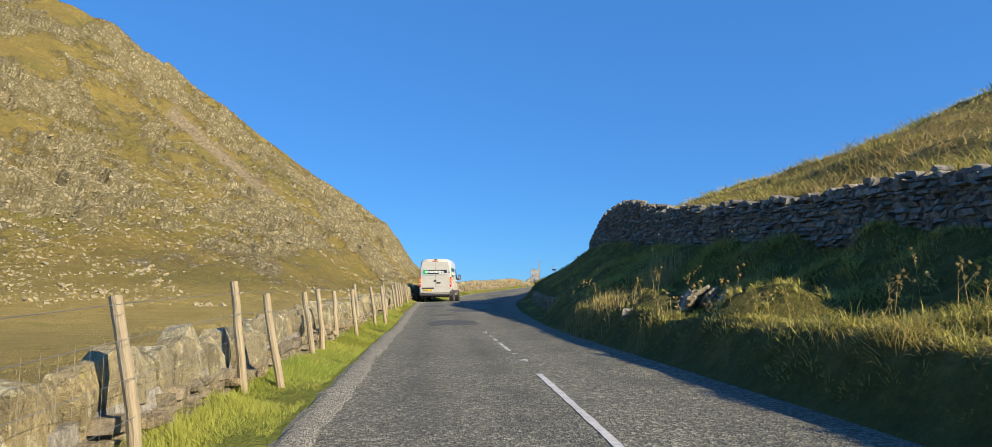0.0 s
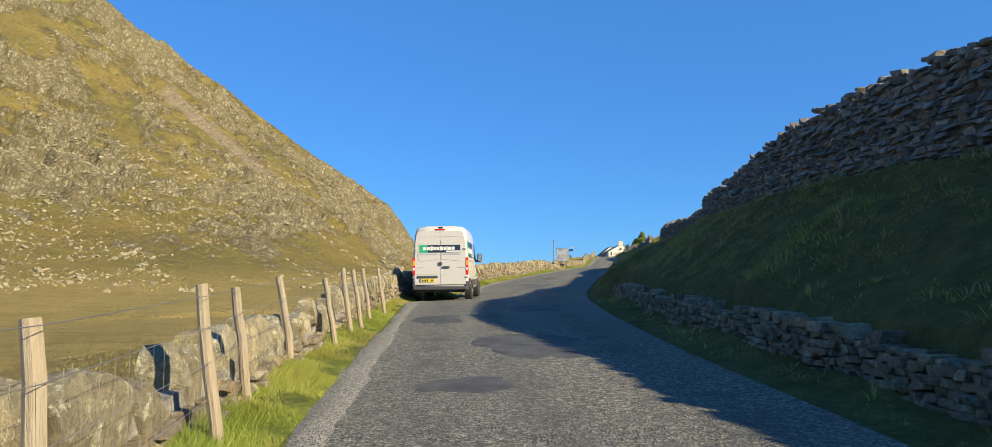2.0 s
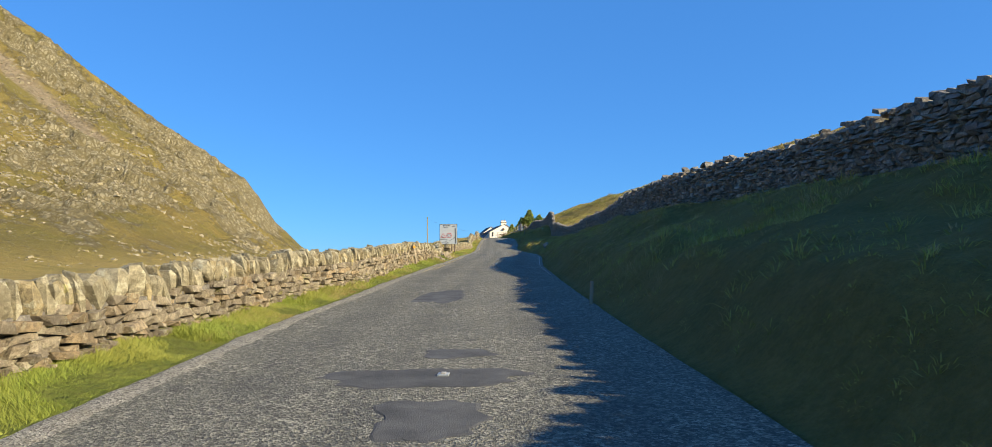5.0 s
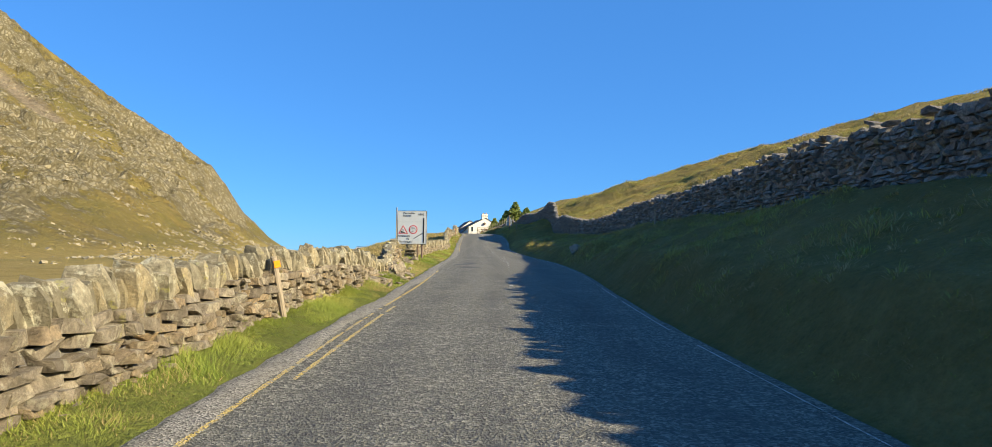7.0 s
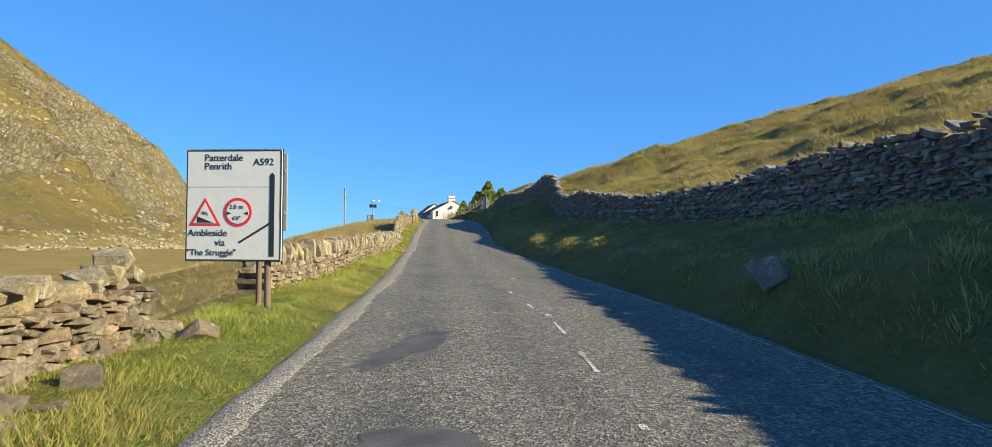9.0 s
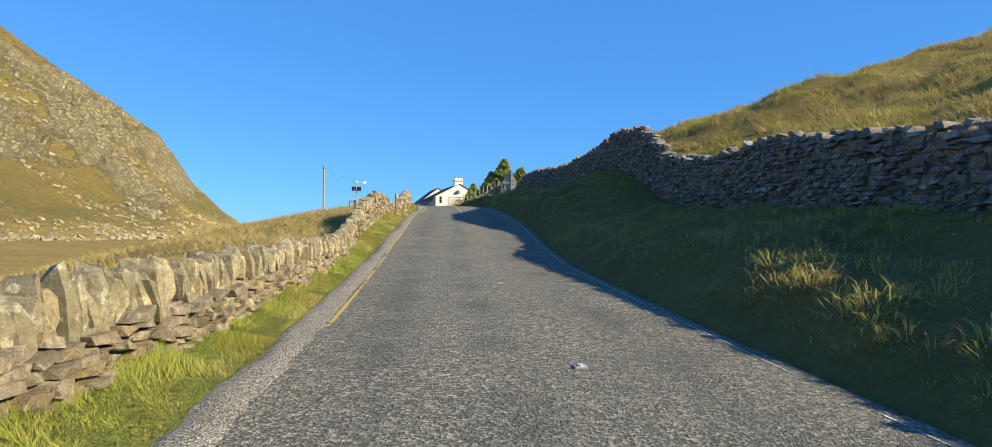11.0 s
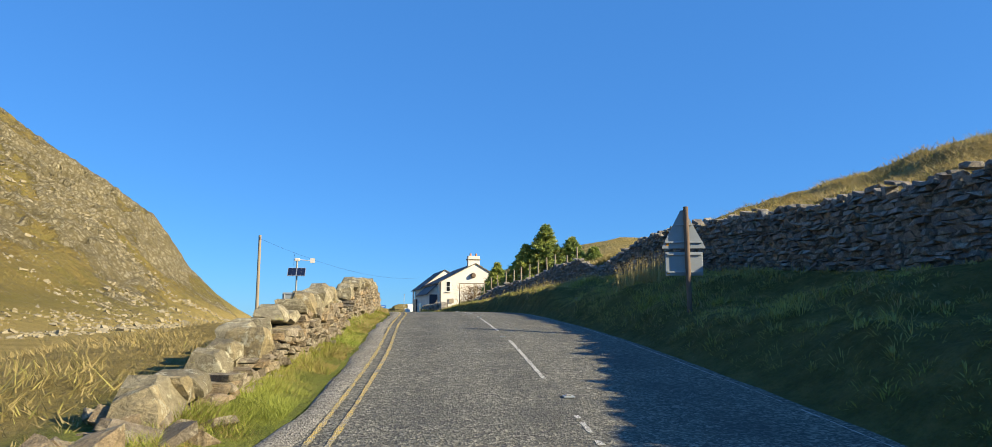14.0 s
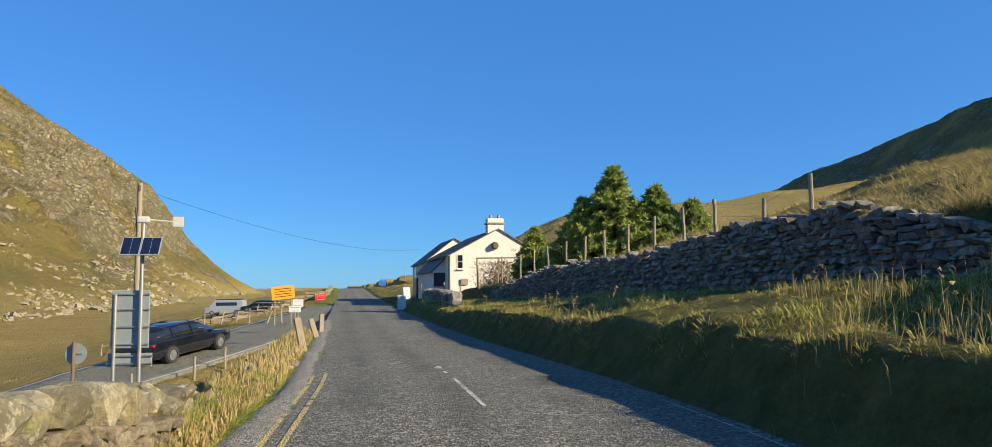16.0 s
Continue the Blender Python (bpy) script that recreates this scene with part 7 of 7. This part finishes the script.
n = 16500
y = np.concatenate([rng.uniform(-6, 24, n * 3 // 10), rng.uniform(24, 150, n * 45 // 100), rng.uniform(150, 206, n // 4)])
o = rng.uniform(.15, 4.35, len(y))
low = (y > LOW0 - .5) & (y < LOW1) & (o > .75) & (o < 1.45)
o, y = o[~low], y[~low]
x = edge_r(y) + o * wall_off(y) / 4.65
size = np.clip(.9 + 1.0 * fbm(x / 1.8, y / 1.8, 3, 1012), .35, 1.6) * sstep(-.1, .7, o)
tone = rng.random(len(x)) < np.clip(.12 - .08 * (y < 24) + .7 * fbm(x / 3, y / 3, 3, 1013) + .2 * sstep(44, 55, y) * (1 - sstep(130, 150, y)), .02, .8)
for nm, lb, sel, mt, sd in (("bank_grass", "long rough green grass in tussocks on the bank", ~tone, M["bank"], 1014), ("dry_bank_grass", "long yellowed grass tussocks on the bank", tone, M["straw"], 1015)):
    m = sel.sum()
    tussocks(nm, lb, x[sel], y[sel], rng.uniform(.14, .30, m) * size[sel], rng.uniform(.12, .24, m) * size[sel], 16, .0055, mt, sd)
# hillside behind the east wall: turf standing in clumps
n = 420000
y = np.concatenate([rng.uniform(2, 36, n // 6), rng.uniform(92, 150, n // 2), rng.uniform(150, 212, n - n // 6 - n // 2)])
o = 5.0 + rng.random(len(y)) ** 1.7 * 40
x = edge_r(y) + o * wall_off(y) / 4.65
clump = np.clip(.55 + 1.3 * fbm(x / .9, y / .9, 3, 1024, .6) + .5 * fbm(x / 4, y / 4, 2, 1025), 0, 1.6)
sel = rng.random(len(x)) < .25 + clump
x, y, o, clump = x[sel], y[sel], o[sel], clump[sel]
green = .12 + .3 * sstep(88, 104, y) * (1 - sstep(140, 156, y)) + .35 * (y < 40)
t = rng.random(len(x)) > np.clip(green + .9 * fbm(x / 5, y / 5, 3, 1021), .05, .95)
h = rng.uniform(.09, .2, len(x)) * (.4 + clump)
w = rng.uniform(.009, .017, len(x)) * (1 + .02 * o)
for nm, lb, sel, mt, sd in (("hill_grass", "straw-coloured tussock grass on the hillside", t, M["straw"], 1022), ("green_hill_grass", "green tussock grass on the hillside", ~t, M["bank"], 1023)):
    sward(nm, lb, x[sel], y[sel], h[sel], w[sel], mt, sd, .9)
# pasture behind the west wall
n = 260000
y = np.concatenate([rng.uniform(0, 225, n // 2), rng.uniform(76, 176, n - n // 2)])
d = .4 + rng.random(n) ** 1.8 * 34
x = wall_l(y) - d
clump = np.clip(.5 + 1.4 * fbm(x / .8, y / .8, 3, 1032, .6) + .8 * fbm(x / 5, y / 5, 2, 1033), 0, 1.8)
sel = (np.hypot(x[:, None] - SRX[None, ::8], y[:, None] - SRY[None, ::8]).min(1) > 2.9) & (rng.random(n) < .2 + clump)
x, y, d, clump = x[sel], y[sel], d[sel], clump[sel]
t = rng.random(len(x)) < np.clip(.2 + 1.0 * fbm(x / 6, y / 9, 3, 1034), .02, .8) * (1 - sstep(140, 160, y))
h = rng.uniform(.07, .16, len(x)) * (.35 + clump) * (.5 + .8 * sstep(70, 140, y))
w = rng.uniform(.005, .011, len(x)) * (1 + .03 * d)
sward("pasture_grass", "golden moor grass in the pasture", x[~t], y[~t], h[~t], w[~t], M["straw"], 1031, .7)
sward("green_pasture_grass", "green rough grass in the pasture", x[t], y[t], h[t], w[t], M["bank"], 1035, .8)
# tall dry stems and rushes
cl = [(4.3, 18.7, .85), (4.15, 18.3, .8), (4.5, 19.1, .8), (2.3, 15.9, .3), (2.4, 16.6, .34), (2.35, 17.2, .3), (2.0, 18.2, .3), (2.1, 22.9, .45), (3.15, 17.9, .45), (2.6, 15.0, .5), (2.7, 12.5, .4), (24.4, 160.6, .95), (25.1, 161.6, .9), (24.8, 160.1, .9), (24.0, 169.9, .45), (24.4, 169.2, .45), (25.6, 168.6, .45), (25.2, 169.8, .42), (26.2, 170.2, .45), (25.8, 171.4, .45), (26.9, 171.0, .42), (26.6, 169.4, .45), (25.7, 172.6, .3)]
X, Y, Hh = [], [], []
for cx, cy, ch in cl:
    m = 170 if 160 < cy < 163 or 15 < cy < 20 else 60
    X.append(cx + rng.normal(0, .28, m))
    Y.append(cy + rng.normal(0, .28, m))
    Hh.append(rng.uniform(.5, 1.0, m) * ch)
X, Y, Hh = np.concatenate(X), np.concatenate(Y), np.concatenate(Hh)
blades("dry_rushes", "clumps of tall dry rushes on the bank", X, Y, Hh, rng.uniform(.003, .007, len(X)), M["straw"], 1041, .5)
# golden grass by the junction
n = 26000
y = rng.uniform(165, 206, n)
x = edge_l(y) - .2 - rng.random(n) ** 1.2 * (.45 + 1.6 * sstep(173, 177, y))
sel = np.hypot(x[:, None] - SRX[None, ::6], y[:, None] - SRY[None, ::6]).min(1) > 2.6
blades("junction_grass", "tall golden grass by the junction", x[sel], y[sel], rng.uniform(.08, .28, sel.sum()) * (.6 + .4 * sstep(170, 178, y[sel])), rng.uniform(.005, .012, sel.sum()), M["straw"], 1051, .5)
# boulders in the bank and tumbled stones below the walls
bx = np.array([12.75, 13.05, 2.6, 24.2, 6.0])
by = np.array([97.6, 98.5, 14.2, 164, 36])
scatter_rocks("bank_boulders", "grey boulders set in the grassy bank", bx, by, np.array([.55, .4, .2, .3, .3]), M["outcrop"], 1061, .75, 1.1)


def rock_outcrop():
    """Tilted slabs of bedrock breaking out of the bank."""
    r = thing("rock_outcrop", Matrix.Identity(4), "pale grey jagged bedrock outcrop breaking out of the grassy bank", "rock")
    rg = np.random.default_rng(1063)
    for i in range(46):
        t = rg.random()
        u = rg.uniform(-.35, .25)
        x, y = 2.95 + 1.25 * t - u * .5, 13.75 - 1.6 * t - u * .8
        top = float(np.interp(t, [0, .25, .55, .8, 1], [1.12, 1.42, 1.72, 1.66, 1.55])) - .55 * max(0, u) - .35 * max(0, -u)
        h = rg.uniform(.35, .6)
        v, f = BOULDERS[i % len(BOULDERS)]
        mesh_part("slab", tri_mesh("slab", v, f, M["outcrop"]), r, "", pose(x, y, top - h * .45, rg.normal(6, 10), rg.normal(28, 9), rg.normal(-20, 14)) @ Matrix.Diagonal((rg.uniform(.10, .2), rg.uniform(.25, .5), h, 1)))


rock_outcrop()


def seed_stems(name, label, x, y, h, seed):
    """Dead thistle stems, each with a few branches and ragged seed heads."""
    rg = np.random.default_rng(seed)
    z = ground_z(x, y)
    V = []
    for i in range(len(x)):
        root = np.array([x[i], y[i], z[i] - .03])
        top = root + np.array([rg.normal(0, .12) * h[i], rg.normal(0, .12) * h[i], h[i]])
        ends = [(root, top)]
        for k in range(rg.integers(2, 5)):
            s = root + (top - root) * rg.uniform(.45, .9)
            ends.append((s, s + np.array([rg.normal(0, .1), rg.normal(0, .1), rg.uniform(.08, .2)])))
        for p, q in ends:
            w = np.array([.004, 0, 0])
            V += [p - w, p + w, q]
            for j in range(9):
                d = rg.normal(0, .016, 3)
                e = rg.normal(0, .012, 3)
                V += [q - e, q + e, q + d]
    V = np.array(V)
    return tagged(new(name, tri_mesh(name, V, np.arange(len(V)).reshape(-1, 3), M["straw"])), label, "weeds", kind="stuff")


sy = np.concatenate([rng.uniform(5, 22, 70), rng.uniform(164, 190, 16)])
seed_stems("dead_thistles", "dry thistle stems with ragged seed heads", edge_r(sy) + rng.uniform(.8, 4.2, len(sy)), sy, rng.uniform(.25, .6, len(sy)), 1064)
def stone_heap(label, y0, y1, n, big, seed):
    """Stones that have tumbled off a wall, each resting on the verge."""
    rg = np.random.default_rng(seed)
    hp = thing("stone_heap", Matrix.Identity(4), label, "stones", "tumbled stones")
    meshes = stone_meshes(SLABS + SHAPES[:8] + BOULDERS[:4], M["stone"])
    for i in range(n):
        y = rg.uniform(y0, y1)
        x = min(float(wall_l(y)) + rg.normal(.1, .3), float(edge_l(y)) - .25)
        q = .1 + (big - .1) * rg.random() ** 1.8
        sx, sy, sz = q * rg.uniform(.7, 1.2), q * rg.uniform(.7, 1.5), q * rg.uniform(.25, .55)
        mesh_part("stone", meshes[i % len(meshes)], hp, "", pose(x, y, gz(x, y) + sz * .2, rg.normal(0, 20), rg.normal(8, 20), rg.uniform(0, 360)) @ Matrix.Diagonal((sx, sy, sz, 1)))


stone_heap("tan stones tumbled below a gap in the wall", 84.0, 97.5, 270, .40, 1062)
stone_heap("tan stones tumbled along the broken wall", 143.5, 149.3, 90, .34, 1065)
stone_heap("pale stones scattered past the wall end", 167, 178, 60, .24, 1066)
